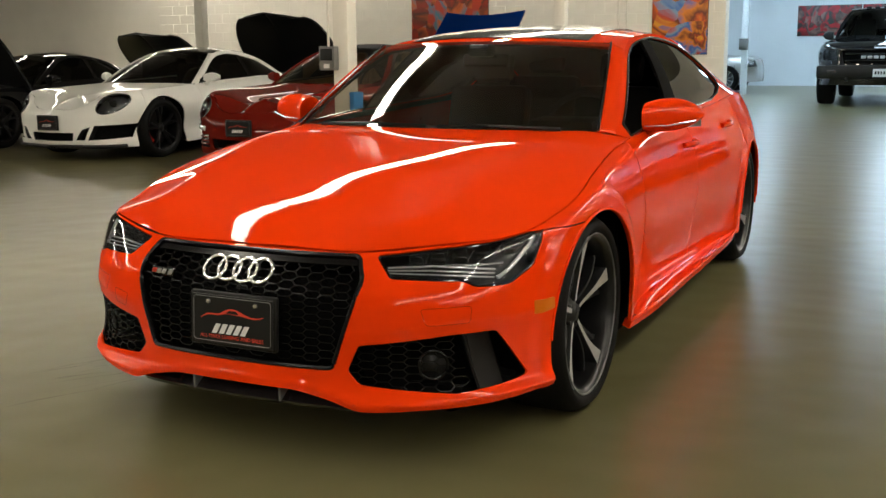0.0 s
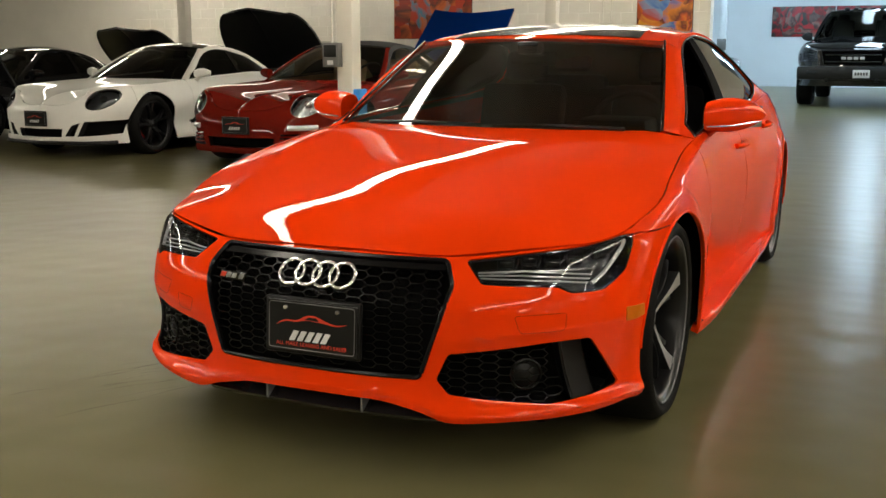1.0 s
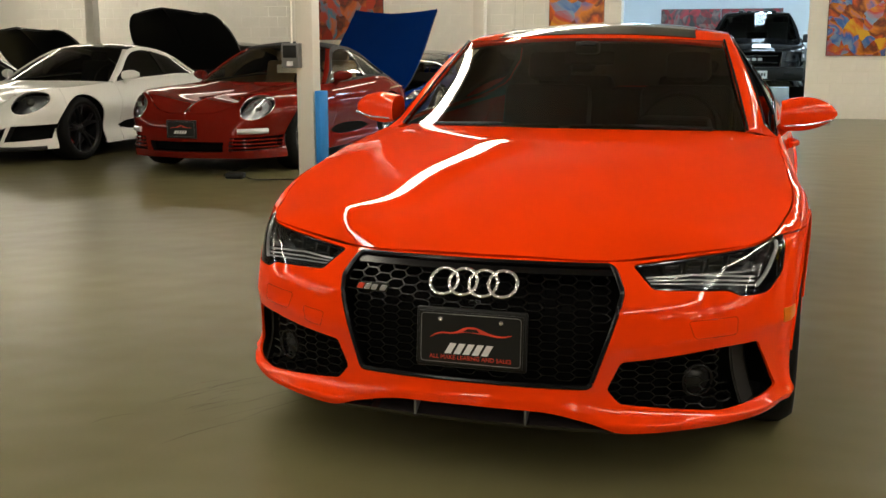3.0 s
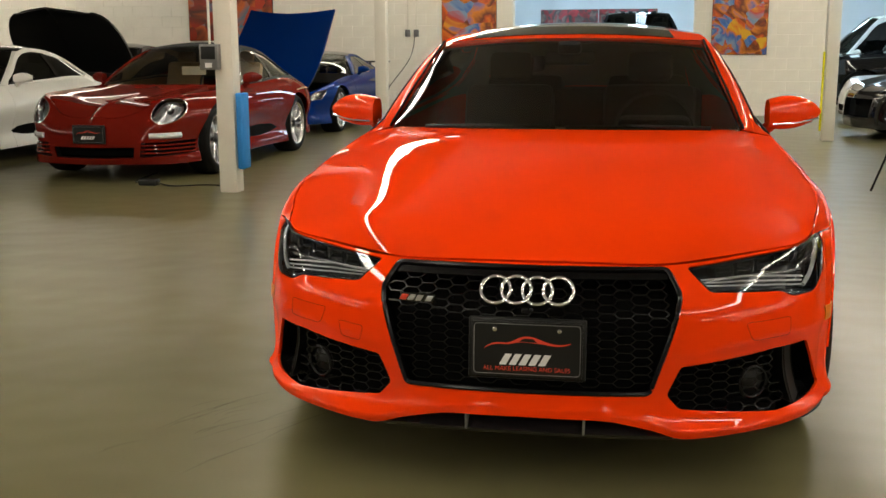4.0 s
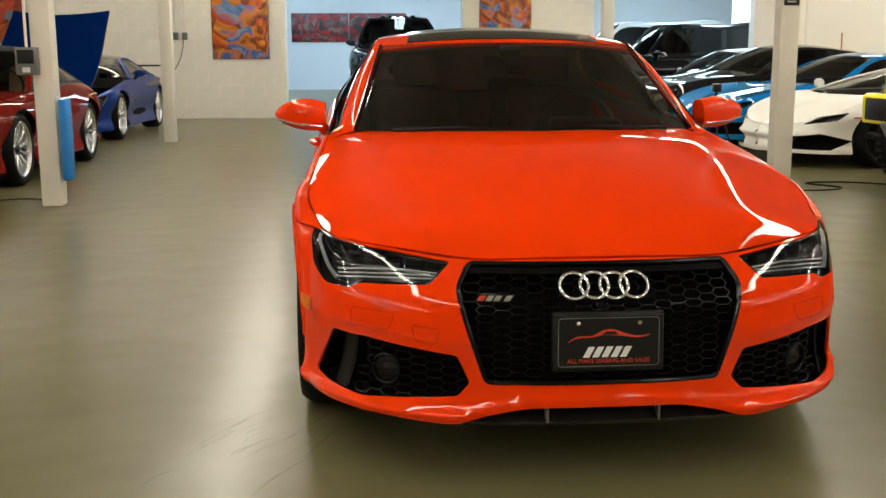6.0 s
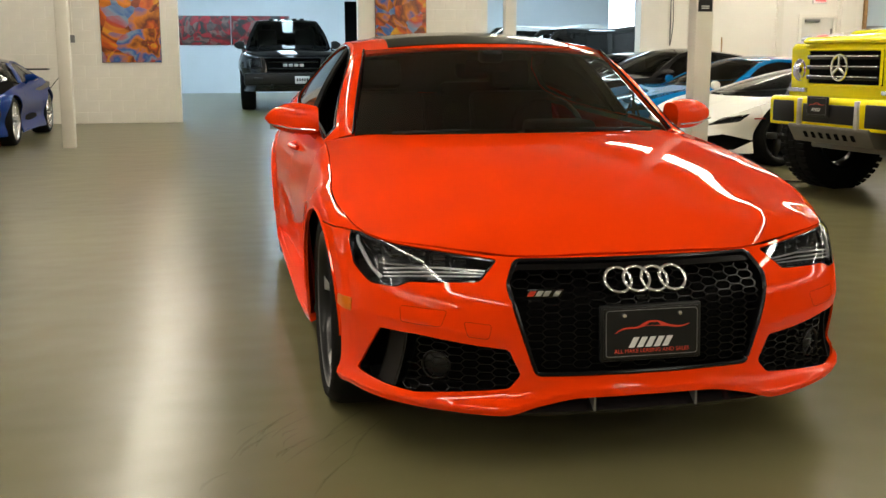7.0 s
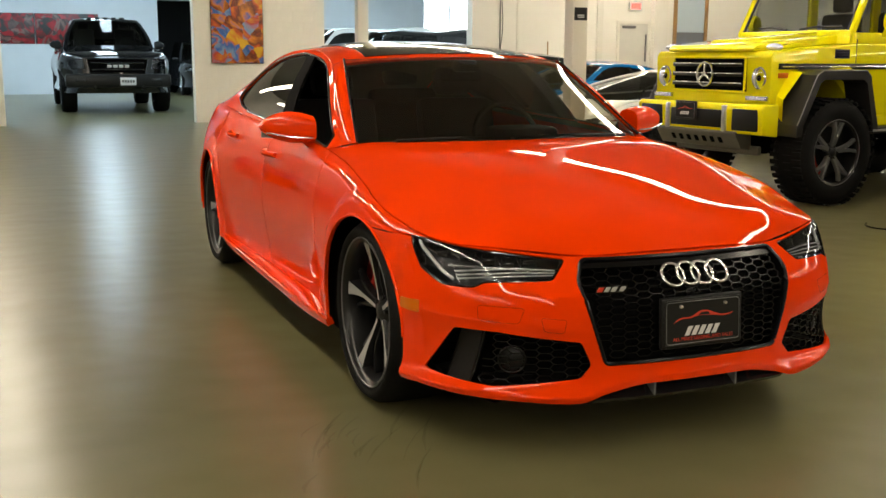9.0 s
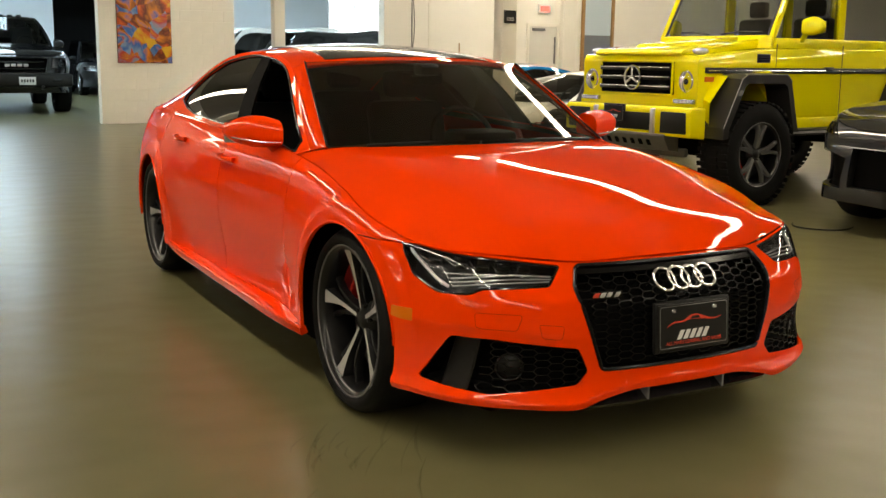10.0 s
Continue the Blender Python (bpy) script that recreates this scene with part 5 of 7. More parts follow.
def auto_car(name, label, m, mat, fo, wb, ro, hw, zn, zf, zb, zt, yc, zc, yh, zr, ye, xr, wheel, lamps=(), voids=(), slats=(), blunt=0.82, roof=None,
             seat="leather", hood_open=0, caliper=None, low=0.16, glass_side="sglass", lean=0.10, xb=None, plate=True, end_z=None, mirror=None, tuck=0.05, nose=0.10, ridge=0.0, group=""):
    """One parked car: skin, bonnet, glasshouse, wheels, lamps, mirrors and cabin."""
    car = thing(name, label, "car", m, group)
    sh = mid_shell(fo, wb, ro, hw, zn, zf, zb, zt, blunt, low, tuck, nose, lean, ridge)
    r, w, rim_r, style, face, back = wheel
    ar = r + 0.03
    cuts = []
    for poly in list(voids) + list(slats):
        poly = np.array(poly)
        for k in ((1, -1) if poly[:, 0].min() > 0 else (1,)):
            q = sh.front_poly(poly * (k, 1))
            cuts.append(q)
            vo = patch("air_intake", sh.S, q, [], 0.05, M["dark"], car, lift=-0.07, flange=0)
            e = dense(q, 0.04)
            P = sh.S(e[:, 0], e[:, 1])
            n = len(e)
            raw("intake_well", np.concatenate([P, P + np.array([0, 0.08, 0])]), [(i, (i + 1) % n, n + (i + 1) % n, n + i) for i in range(n)], M["satin"], vo, smooth=False)
            if any(poly is s or np.array_equal(poly, np.array(s)) for s in slats):
                lo, hi = q.min(0), q.max(0)
                for j in range(1, 4):
                    z = lo[1] + (hi[1] - lo[1]) * j / 4
                    t = np.linspace(lo[0] + 0.01, hi[0] - 0.01, 10)
                    tube("slat", sh.S(t, np.full(10, z)), 0.009, mat, vo, n=6)
    lcuts = []
    for poly, lstyle in lamps:
        for k in (1, -1):
            q = sh.front_poly(np.array(poly) * (k, 1))
            q[:, 1] = np.minimum(q[:, 1], sh.at(q[:, 0], 3) - 0.004)
            lcuts.append(q)
    sa, sb, sc = sh.s_y(-0.30 * fo), sh.s_y(wb * 0.30), sh.s_y(wb * 0.80)
    af = {k: arc_cut(sh, 0, r, ar, k) for k in (1, -1)}
    ag = {k: arc_cut(sh, wb, r, ar, k) for k in (1, -1)}
    s = np.linspace(-sa, sa, 80)
    out = np.concatenate([np.stack([s, sh.at(s, 2)], 1), np.stack([s, sh.at(s, 3) - 0.003], 1)[::-1]])
    patch("front_bumper", sh.S, out, cuts + lcuts + [af[1], af[-1]], 0.045, mat, car)
    for poly, lstyle in lamps:
        for k in (1, -1):
            cell_lamp(car, sh, poly, k, lstyle)
    for k in (1, -1):
        for pn, s0, s1, holes in (("fender", sa + 0.004, sb, [af[k]]), ("door", sb + 0.005, sc, []), ("quarter_panel", sc + 0.005, sh.len, [ag[k]])):
            s = np.linspace(s0, s1, 50)
            o = np.concatenate([np.stack([k * s, sh.at(s, 2)], 1), np.stack([k * s, sh.at(s, 3) - 0.003], 1)[::-1]])
            patch(pn, sh.S, o, holes, 0.05, mat, car)
    xb = xb or hw * 0.80
    yb = yc + 0.22
    s_c = sh.s_y(yb)
    ec = sh.E(np.array([s_c]))[0]
    H = hood_surface(sh, sh.by_x(hw * 0.62, zn + 0.1 * (zf - zn)), s_c,
                     [(0, -fo + nose, zn), (0, -fo + nose + 0.10, zn + 0.05), (0, (yc - fo) * 0.5, 0.42 * zn + 0.58 * zc - 0.01), (0, yc, zc)],
                     [(0, yc, zc), (ec[0] * 0.6, yc + 0.06, zc), tuple(ec)])
    hood = sheet("bonnet", H, 40, 30, mat, car, u=(-0.99, 0.99) if hood_open >= 0 else (-0.84, 0.84), v=(0.005, 0.99), flange=0.02)
    if hood_open:
        box("engine_bay", -hw * 0.6, hw * 0.6, -fo * 0.55, yc, low, zn + 0.02, M["dark"], car)
        if hood_open > 0:
            hood.matrix_local = pose(0, yc, zc) @ pose(0, 0, 0, -hood_open) @ pose(0, -yc, -zc) @ Matrix.Diagonal((1.16, 1, 1, 1))
        else:
            hood.matrix_local = pose(0, -fo * 0.75, zn) @ pose(0, 0, 0, -hood_open) @ pose(0, fo * 0.75, -zn)
        under = hood.copy()
        under.data = hood.data.copy()
        under.data.materials.clear()
        under.data.materials.append(M["satin"])
        under.name = "bonnet_lining"
        scene.collection.objects.link(under)
        under.parent = hood
        under.matrix_local = pose(0, 0, -0.022)
    zend = end_z or zt + 0.02
    rail = [(ec[0] * 0.985, yb, ec[2] + 0.004), ((ec[0] + xr) * 0.52, yb + (yh + 0.12 - yb) * 0.5, ec[2] + (zr - 0.08 - ec[2]) * 0.56), (xr + 0.02, yh + 0.14, zr - 0.07), (xr, yh + 0.55, zr - 0.05),
            (xr * 1.02, (yh + ye) * 0.5 + 0.35, zr * 0.62 + zend * 0.38 - 0.02), (xr * 1.12, ye, zend)]
    mid = [(0, yh, zr - 0.045), (0, yh + 0.25, zr - 0.008), (0, yh + 0.6, zr), (0, (yh + ye) * 0.5 + 0.35, zr * 0.72 + zend * 0.28), (0, ye + 0.1, zend + 0.01)]
    if roof == "flat":
        rail = rail[:3] + [(xr, yh + 0.6, zr - 0.05), (xr, (yh + ye) * 0.5 + 0.3, zr - 0.05), (xr, ye - 0.25, zr - 0.07), (xr * 1.04, ye, zend)]
        mid = mid[:3] + [(0, (yh + ye) * 0.5 + 0.3, zr), (0, ye - 0.25, zr - 0.03), (0, ye, zend)]
    rs = spline(rail, 300)
    ih = int(np.argmin(np.abs(rs[:200, 1] - (yh + 0.11))))
    rail_roof = [tuple(q) for q in rs[ih::24]] + [tuple(rs[-1])]
    rail_low = [tuple(q) for q in rs[0:ih:max(1, ih // 5)]][:5] + [tuple(rs[ih])]
    rmat = M["cloth"] if roof == "cloth" else M["gloss"] if roof == "black" else mat
    R = cap_surface(mid, rail_roof)
    sheet("roof", R, 24, 40, rmat, car, u=(-1, 1))
    sheet("headlining", R, 12, 16, M["lining"], car, u=(-0.97, 0.97), v=(0, 0.95), lift=-0.02, flange=0)
    sheet("rear_window", R, 16, 16, M["sglass"], car, u=(-0.78, 0.78), v=(0.58, 0.88) if roof != "flat" else (0.93, 0.99), lift=0.006, flange=0)
    wb0 = [(-xb, yb - 0.02, ec[2] + 0.005), (-xb * 0.5, yc + 0.06, zc + 0.01), (0, yc, zc + 0.012), (xb * 0.5, yc + 0.06, zc + 0.01), (xb, yb - 0.02, ec[2] + 0.005)]
    wt0 = [(-xr + 0.03, yh + 0.10, zr - 0.07), (-xr * 0.5, yh + 0.025, zr - 0.05), (0, yh, zr - 0.044), (xr * 0.5, yh + 0.025, zr - 0.05), (xr - 0.03, yh + 0.10, zr - 0.07)]
    sheet("windscreen", ruled(wb0, wt0, (0, -0.02, 0.02)), 20, 10, M["pglass"], car, flange=0)
    belts = np.linspace(yb, ye, 6)
    for k in (1, -1):
        a = [(k * abs(wb0[-1][0]), wb0[-1][1], wb0[-1][2]), (k * (xb + xr) * 0.5, (yb + yh + 0.08) * 0.5, (ec[2] + zr - 0.07) * 0.5 + 0.015), (k * (xr - 0.03), yh + 0.10, zr - 0.07)]
        b = [(k * q[0], q[1], q[2]) for q in rail_low]
        sheet("a_pillar", ruled(a, b, (k * 0.006, -0.004, 0.006)), 14, 4, mat, car, flip=k > 0, flange=0.004)
        G = ruled([tuple(sh.E(np.array([k * sh.s_y(y)]))[0]) for y in belts], [(k * q[0], q[1], q[2]) for q in rail], (k * 0.015, 0, 0))
        dlo = rounded([(0.03, 0.10), (0.5, 0.06), (0.78, 0.10), (0.84, 0.34), (0.70, 0.80), (0.45, 0.90), (0.2, 0.86), (0.05, 0.7)], 0.04)
        if roof == "flat":
            dlo = rounded([(0.03, 0.10), (0.5, 0.06), (0.95, 0.08), (0.95, 0.84), (0.45, 0.90), (0.2, 0.86), (0.05, 0.7)], 0.03)
        patch("side_frame", G, [(0, 0), (1, 0), (1, 1), (0, 1)], [dlo], 0.06, rmat if roof in ("cloth",) else mat, car, flip=k < 0)
        patch("side_lining", G, [(0, -0.5), (1, -0.5), (1, 1), (0, 1)], [dlo], 0.08, M[seat] if seat == "tan" else M["lining"], car, flip=k < 0, lift=-0.03, flange=0)
        patch("side_window", G, shrunk(dlo, -0.01), [], 0.08, M[glass_side], car, flip=k < 0, lift=-0.008, flange=0)
        sheet("b_pillar", G, 3, 10, M["gloss"], car, u=(0.50, 0.53), v=(0.06, 0.9), flip=k < 0, lift=-0.003, flange=0)
        if mirror is not False:
            door_mirror(car, k, ec[0] + 0.03, yb + 0.18, ec[2] + 0.07, mirror or mat, 0.17 if mirror is None else 0.22, 0.12 if mirror is None else 0.2, 0.13)
    tdeck = ruled([tuple(R(np.array([u]), np.array([1.0]))[0]) for u in (-1, -0.5, 0, 0.5, 1)],
                  [tuple(sh.E(np.array([q]))[0]) for q in (-sh.s_y(wb + ro * 0.6), -sh.s_y(wb + ro * 0.94), sh.len - 1e-6, sh.s_y(wb + ro * 0.94), sh.s_y(wb + ro * 0.6))])
    sheet("tail", tdeck, 16, 5, mat, car)
    bm = bmesh.new()
    add_box(bm, -hw * 0.64, hw * 0.64, -fo * 0.6, wb + ro * 0.7, low + 0.02, min(zn, 0.58) if not hood_open else 0.4)
    add_box(bm, -hw * 0.93, hw * 0.93, ar + 0.04, wb - ar - 0.04, low + 0.01, 0.55)
    part("underbody", bm, M["dark"], car)
    box("cabin_floor", -xb * 0.95, xb * 0.95, yc, ye, zb - 0.38, zb - 0.34, M["dark"], car)
    sheet("dashboard", ruled([(-xb * 0.95, yc + 0.1, zc - 0.03), (0, yc, zc - 0.02), (xb * 0.95, yc + 0.1, zc - 0.03)], [(-xb * 0.95, yc + 0.6, zc - 0.08), (0, yc + 0.6, zc - 0.06), (xb * 0.95, yc + 0.6, zc - 0.08)]), 10, 5, M[seat], car, flange=0.15)
    for x in (-hw * 0.4, hw * 0.4):
        st = box("seat_back", x - 0.22, x + 0.22, -0.06, 0.06, 0, zr - zb + 0.10, M[seat], car, 0.05)
        st.matrix_local = pose(0, yh + 0.62, zb - 0.30, -16, 0, 0)
        box("headrest", x - 0.11, x + 0.11, -0.04, 0.04, zr - zb + 0.10, zr - zb + 0.22, M[seat], st, 0.03)
    bm = bmesh.new()
    add_lathe(bm, [(0.18 + 0.013 * math.cos(t), 0.013 * math.sin(t)) for t in [2 * math.pi * j / 8 for j in range(8)]], 28, closed=True)
    sw = part("steering_wheel", bm, M["leather"], car, smooth=True)
    sw.matrix_local = pose(hw * 0.4, yc + 0.68, zc + 0.01, 0, 0, 90) @ pose(0, 0, 0, 0, 24, 0)
    wmesh = wheel_meshes(r, w, rim_r, style, face, back)
    tx = hw - w / 2 - 0.025
    for x in (tx, -tx):
        put_wheel(car, wmesh, x, 0, r, 0, 15, caliper)
        put_wheel(car, wmesh, x, wb, r, 0, 30, caliper)
    if plate:
        y = float(sh.S(np.array([1e-4]), np.array([low + 0.28]))[0][1])
        show_plate(car, 0, y - 0.02, low + 0.28, 0, 0.30, 0.15)
    car["half"] = hw
    return car, sh


def oval(cx, cz, rx, rz, n=20, tilt=0.0):
    return [(cx + rx * math.cos(a) * math.cos(tilt) - rz * math.sin(a) * math.sin(tilt), cz + rx * math.cos(a) * math.sin(tilt) + rz * math.sin(a) * math.cos(tilt)) for a in [2 * math.pi * i / n for i in range(n)]]


SR, BR = M["silver_rim"], M["rim"]
P911 = dict(fo=0.93, wb=2.35, ro=1.12, hw=0.90, zn=0.60, zf=0.80, zb=0.85, zt=0.72, yc=0.50, zc=0.845, yh=1.27, zr=1.275, ye=2.95, xr=0.50, end_z=0.84, ridge=1.0)
white, wsh = auto_car("sports_coupe", "white rear-engined sports coupe with black wheels and red calipers", pose(-7.66, 11.80, 0) @ Matrix.Scale(1.04, 4), M["white"],
                      wheel=(0.345, 0.26, 0.262, "twin", BR, BR), lamps=[(oval(0.665, 0.645, 0.135, 0.105, tilt=0.45), "dark")],
                      voids=[[(0.49, 0.245), (0.79, 0.27), (0.82, 0.42), (0.56, 0.41)], [(0.34, 0.245), (0.45, 0.245), (0.52, 0.40), (0.43, 0.37)], [(-0.30, 0.235), (0.30, 0.235), (0.32, 0.33), (-0.32, 0.33)]], caliper=M["caliper"], roof="black", group="parked sports cars", **P911)
lip = np.linspace(-0.95, 0.95, 40)
tube("front_lip", wsh.S(lip, np.full(40, 0.175)) + np.array([0, -0.004, 0]), 0.022, M["satin"], white, label="black front lip", n=8)
maroon, msh = auto_car("sports_convertible", "ruby red sports convertible with black soft top and tan seats", pose(-4.88, 11.80, 0) @ Matrix.Scale(1.05, 4), M["maroon"],
                       wheel=(0.335, 0.25, 0.245, "ten", SR, SR), lamps=[(oval(0.645, 0.640, 0.13, 0.11, tilt=0.4), "bright")],
                       slats=[[(0.44, 0.23), (0.80, 0.25), (0.80, 0.37), (0.46, 0.36)]], voids=[[(-0.38, 0.22), (0.38, 0.22), (0.40, 0.32), (-0.40, 0.32)]], roof="cloth", seat="tan", glass_side="pglass", group="parked sports cars", **P911)
for k in (1, -1):
    t = np.array([msh.by_x(k * x, 0.42) for x in (0.52, 0.59, 0.66, 0.73)])
    tube("indicator_bar", msh.S(t, np.full(4, 0.42)) + np.array([0, 0.002, 0]), 0.027, M["drl"], maroon, label="clear indicator bar", n=10)
box("paper_sheet", 0.05, 0.32, 1.00, 1.01, 0.93, 1.02, M["white"], maroon)
auto_car("sports_coupe", "black sports coupe with its front lid raised", pose(-8.85, 17.3, 0) @ Matrix.Scale(1.08, 4), M["black"], wheel=(0.34, 0.26, 0.25, "twin", BR, BR),
         lamps=[(oval(0.66, 0.625, 0.115, 0.095, tilt=0.5), "dark")], hood_open=54, group="parked sports cars", **P911)
auto_car("sports_coupe", "black sports coupe with its front lid raised", pose(-11.9, 17.6, 0), M["black"], wheel=(0.34, 0.26, 0.25, "twin", BR, BR),
         lamps=[(oval(0.66, 0.625, 0.115, 0.095, tilt=0.5), "dark")], hood_open=46, group="parked sports cars", **P911)
auto_car("sports_coupe", "black sports coupe with its front lid raised", pose(-10.5, 11.9, 0), M["black"], wheel=(0.34, 0.26, 0.25, "twin", BR, BR),
         lamps=[(oval(0.66, 0.625, 0.115, 0.095, tilt=0.5), "dark")], hood_open=58, group="parked sports cars", **P911)
vette, vsh = auto_car("sports_coupe", "deep blue front-engined sports coupe with its bonnet tipped up", pose(-5.22, 17.35, 0), M["blue"],
                      fo=0.98, wb=2.71, ro=0.82, hw=0.955, zn=0.56, zf=0.80, zb=0.88, zt=0.90, yc=0.95, zc=0.90, yh=1.70, zr=1.23, ye=3.1, xr=0.50, end_z=0.95,
                      wheel=(0.345, 0.28, 0.265, "ten", M["chrome"], SR), lamps=[([(0.58, 0.50), (0.80, 0.53), (0.84, 0.66), (0.72, 0.63)], "bright")],
                      voids=[[(-0.5, 0.24), (0.5, 0.24), (0.56, 0.42), (-0.56, 0.42)]], hood_open=-36, plate=False, roof="black", group="parked sports cars")
box("wing", -0.85, 0.85, 3.30, 3.55, 1.02, 1.05, M["satin"], vette, 0.01)
for x in (-0.5, 0.5):
    box("wing_post", x - 0.015, x + 0.015, 3.36, 3.46, 0.88, 1.025, M["satin"], vette)
# the row along the other side, noses towards the aisle
EAST = -90
hura, ush = auto_car("supercar", "white wedge-shaped mid-engined supercar with black hexagonal intakes", pose(4.65, 13.40, 0, 0, 0, EAST + 15), M["white"],
                     fo=1.02, wb=2.62, ro=0.82, hw=0.955, zn=0.46, zf=0.76, zb=0.80, zt=0.86, yc=0.15, zc=0.77, yh=1.28, zr=1.15, ye=3.1, xr=0.46, end_z=0.88,
                     wheel=(0.345, 0.27, 0.265, "five", BR, BR), lamps=[([(0.52, 0.47), (0.80, 0.52), (0.84, 0.60), (0.66, 0.56)], "slim")],
                     voids=[[(0.36, 0.20), (0.78, 0.20), (0.84, 0.30), (0.70, 0.38), (0.46, 0.34)]], plate=False, group="cars along the aisle", blunt=0.75)
box("side_marker", 0.90, 0.925, -0.42, -0.28, 0.545, 0.56, M["tail"], hura, 0.004)
auto_car("supercar", "bright blue low sports car with black intakes", pose(4.45, 15.42, 0, 0, 0, EAST + 13), M["skyblue"],
         fo=1.0, wb=2.65, ro=0.85, hw=0.95, zn=0.52, zf=0.80, zb=0.86, zt=0.90, yc=0.55, zc=0.84, yh=1.4, zr=1.24, ye=3.2, xr=0.50, end_z=0.93,
         wheel=(0.345, 0.27, 0.265, "five", BR, BR), lamps=[([(0.50, 0.52), (0.80, 0.56), (0.84, 0.64), (0.62, 0.60)], "slim")],
         voids=[[(0.40, 0.22), (0.80, 0.22), (0.82, 0.38), (0.46, 0.36)]], plate=False, roof=None, group="cars along the aisle")
auto_car("sports_saloon", "glossy black sports saloon with chrome-edged lamps", pose(4.05, 17.48, 0, 0, 0, EAST + 12), M["black"],
         fo=0.92, wb=2.95, ro=1.1, hw=0.95, zn=0.66, zf=0.86, zb=0.95, zt=0.98, yc=0.65, zc=0.97, yh=1.45, zr=1.36, ye=3.6, xr=0.54,
         wheel=(0.345, 0.26, 0.255, "ten", SR, SR), lamps=[([(0.46, 0.62), (0.80, 0.64), (0.84, 0.72), (0.56, 0.72)], "bright")],
         voids=[[(-0.42, 0.30), (0.42, 0.30), (0.46, 0.56), (-0.46, 0.56)]], plate=False, group="cars along the aisle")
auto_car("sports_coupe", "silver sports coupe parked beside the back wall", pose(4.42, 20.15, 0, 0, 0, EAST + 10), M["silver"],
         wheel=(0.335, 0.25, 0.245, "ten", SR, SR), lamps=[(oval(0.62, 0.615, 0.105, 0.10, tilt=0.4), "bright")],
         voids=[[(-0.38, 0.22), (0.38, 0.22), (0.40, 0.34), (-0.40, 0.34)]], plate=False, group="cars along the aisle", **dict(P911, zr=1.31))
auto_car("black_suv", "large glossy black sport utility vehicle with chrome window trim", pose(4.6, 25.2, 0, 0, 0, EAST), M["black"],
         fo=0.95, wb=2.95, ro=1.2, hw=1.02, zn=1.0, zf=1.12, zb=1.18, zt=1.2, yc=0.55, zc=1.20, yh=1.15, zr=1.88, ye=4.1, xr=0.70, roof="flat", blunt=0.92, low=0.28,
         wheel=(0.40, 0.27, 0.28, "ten", SR, SR), lamps=[([(0.62, 0.70), (0.86, 0.70), (0.88, 0.98), (0.68, 0.96)], "bright")],
         voids=[[(-0.55, 0.55), (0.55, 0.55), (0.6, 0.95), (-0.6, 0.95)]], plate=False, end_z=1.25)
auto_car("white_van", "white high-roofed people carrier parked behind the black one", pose(4.2, 28.2, 0, 0, 0, EAST), M["white"],
         fo=0.95, wb=3.1, ro=1.2, hw=1.0, zn=0.95, zf=1.05, zb=1.15, zt=1.2, yc=0.4, zc=1.15, yh=1.2, zr=2.0, ye=4.2, xr=0.72, roof="flat", blunt=0.9, low=0.25,
         wheel=(0.36, 0.25, 0.25, "ten", SR, SR), lamps=[([(0.60, 0.68), (0.86, 0.68), (0.88, 0.92), (0.66, 0.90)], "bright")],
         voids=[[(-0.5, 0.45), (0.5, 0.45), (0.55, 0.70), (-0.55, 0.70)]], plate=False, end_z=1.25)
auto_car("dark_suv", "dark metallic sport utility vehicle with angular black intakes", pose(5.09, 7.12, 0, 0, 0, EAST + 3), M["charcoal"],
         fo=0.98, wb=3.0, ro=1.1, hw=1.0, zn=0.80, zf=0.98, zb=1.05, zt=1.08, yc=0.6, zc=1.08, yh=1.4, zr=1.62, ye=3.9, xr=0.60, low=0.24,
         wheel=(0.38, 0.28, 0.28, "five", BR, BR), lamps=[([(0.56, 0.74), (0.86, 0.78), (0.90, 0.86), (0.66, 0.84)], "slim")],
         voids=[[(0.46, 0.34), (0.84, 0.36), (0.88, 0.58), (0.70, 0.64), (0.42, 0.58)], [(-0.38, 0.36), (0.38, 0.36), (0.36, 0.66), (-0.36, 0.66)]], plate=False)

# trucks in the back room
ram, rsh = auto_car("pickup_truck", "black lifted pickup truck facing the wide opening", pose(0.08, 27.0, 0) @ Matrix.Scale(1.12, 4), M["black"],
                    fo=0.92, wb=3.7, ro=1.2, hw=1.08, zn=1.12, zf=1.22, zb=1.32, zt=1.32, yc=0.75, zc=1.34, yh=1.35, zr=1.93, ye=3.5, xr=0.66, roof="flat", blunt=0.94, low=0.40, lean=0.14,
                    wheel=(0.42, 0.30, 0.24, "five", BR, BR), lamps=[([(0.62, 0.88), (0.92, 0.86), (0.93, 1.06), (0.66, 1.08)], "dark")],
                    voids=[[(-0.52, 0.80), (0.52, 0.80), (0.58, 1.06), (-0.58, 1.06)], [(-0.30, 0.62), (0.30, 0.62), (0.30, 0.70), (-0.30, 0.70)]], plate=False, end_z=1.36, mirror=M["satin"], nose=0.05)
for z in (0.86, 0.99):
    t = np.linspace(-0.50, 0.50, 12)
    tube("grille_bar", rsh.S(t, np.full(12, z)) + np.array([0, -0.005, 0]), 0.022, M["gloss"], ram, n=8)
for i, x in enumerate((-0.165, -0.055, 0.055, 0.165)):
    box("grille_mark", x - 0.042, x + 0.042, -0.955, -0.93, 0.90, 0.955, M["alu"], ram, 0.008)
box("front_bumper_bar", -1.0, 1.0, -1.02, -0.80, 0.52, 0.78, M["satin"], ram, 0.05)
tagged(box("number_plate", 0.02, 0.32, -1.035, -1.022, 0.56, 0.71, M["ink_white"], ram, 0.003), "pale number plate with plain bars")
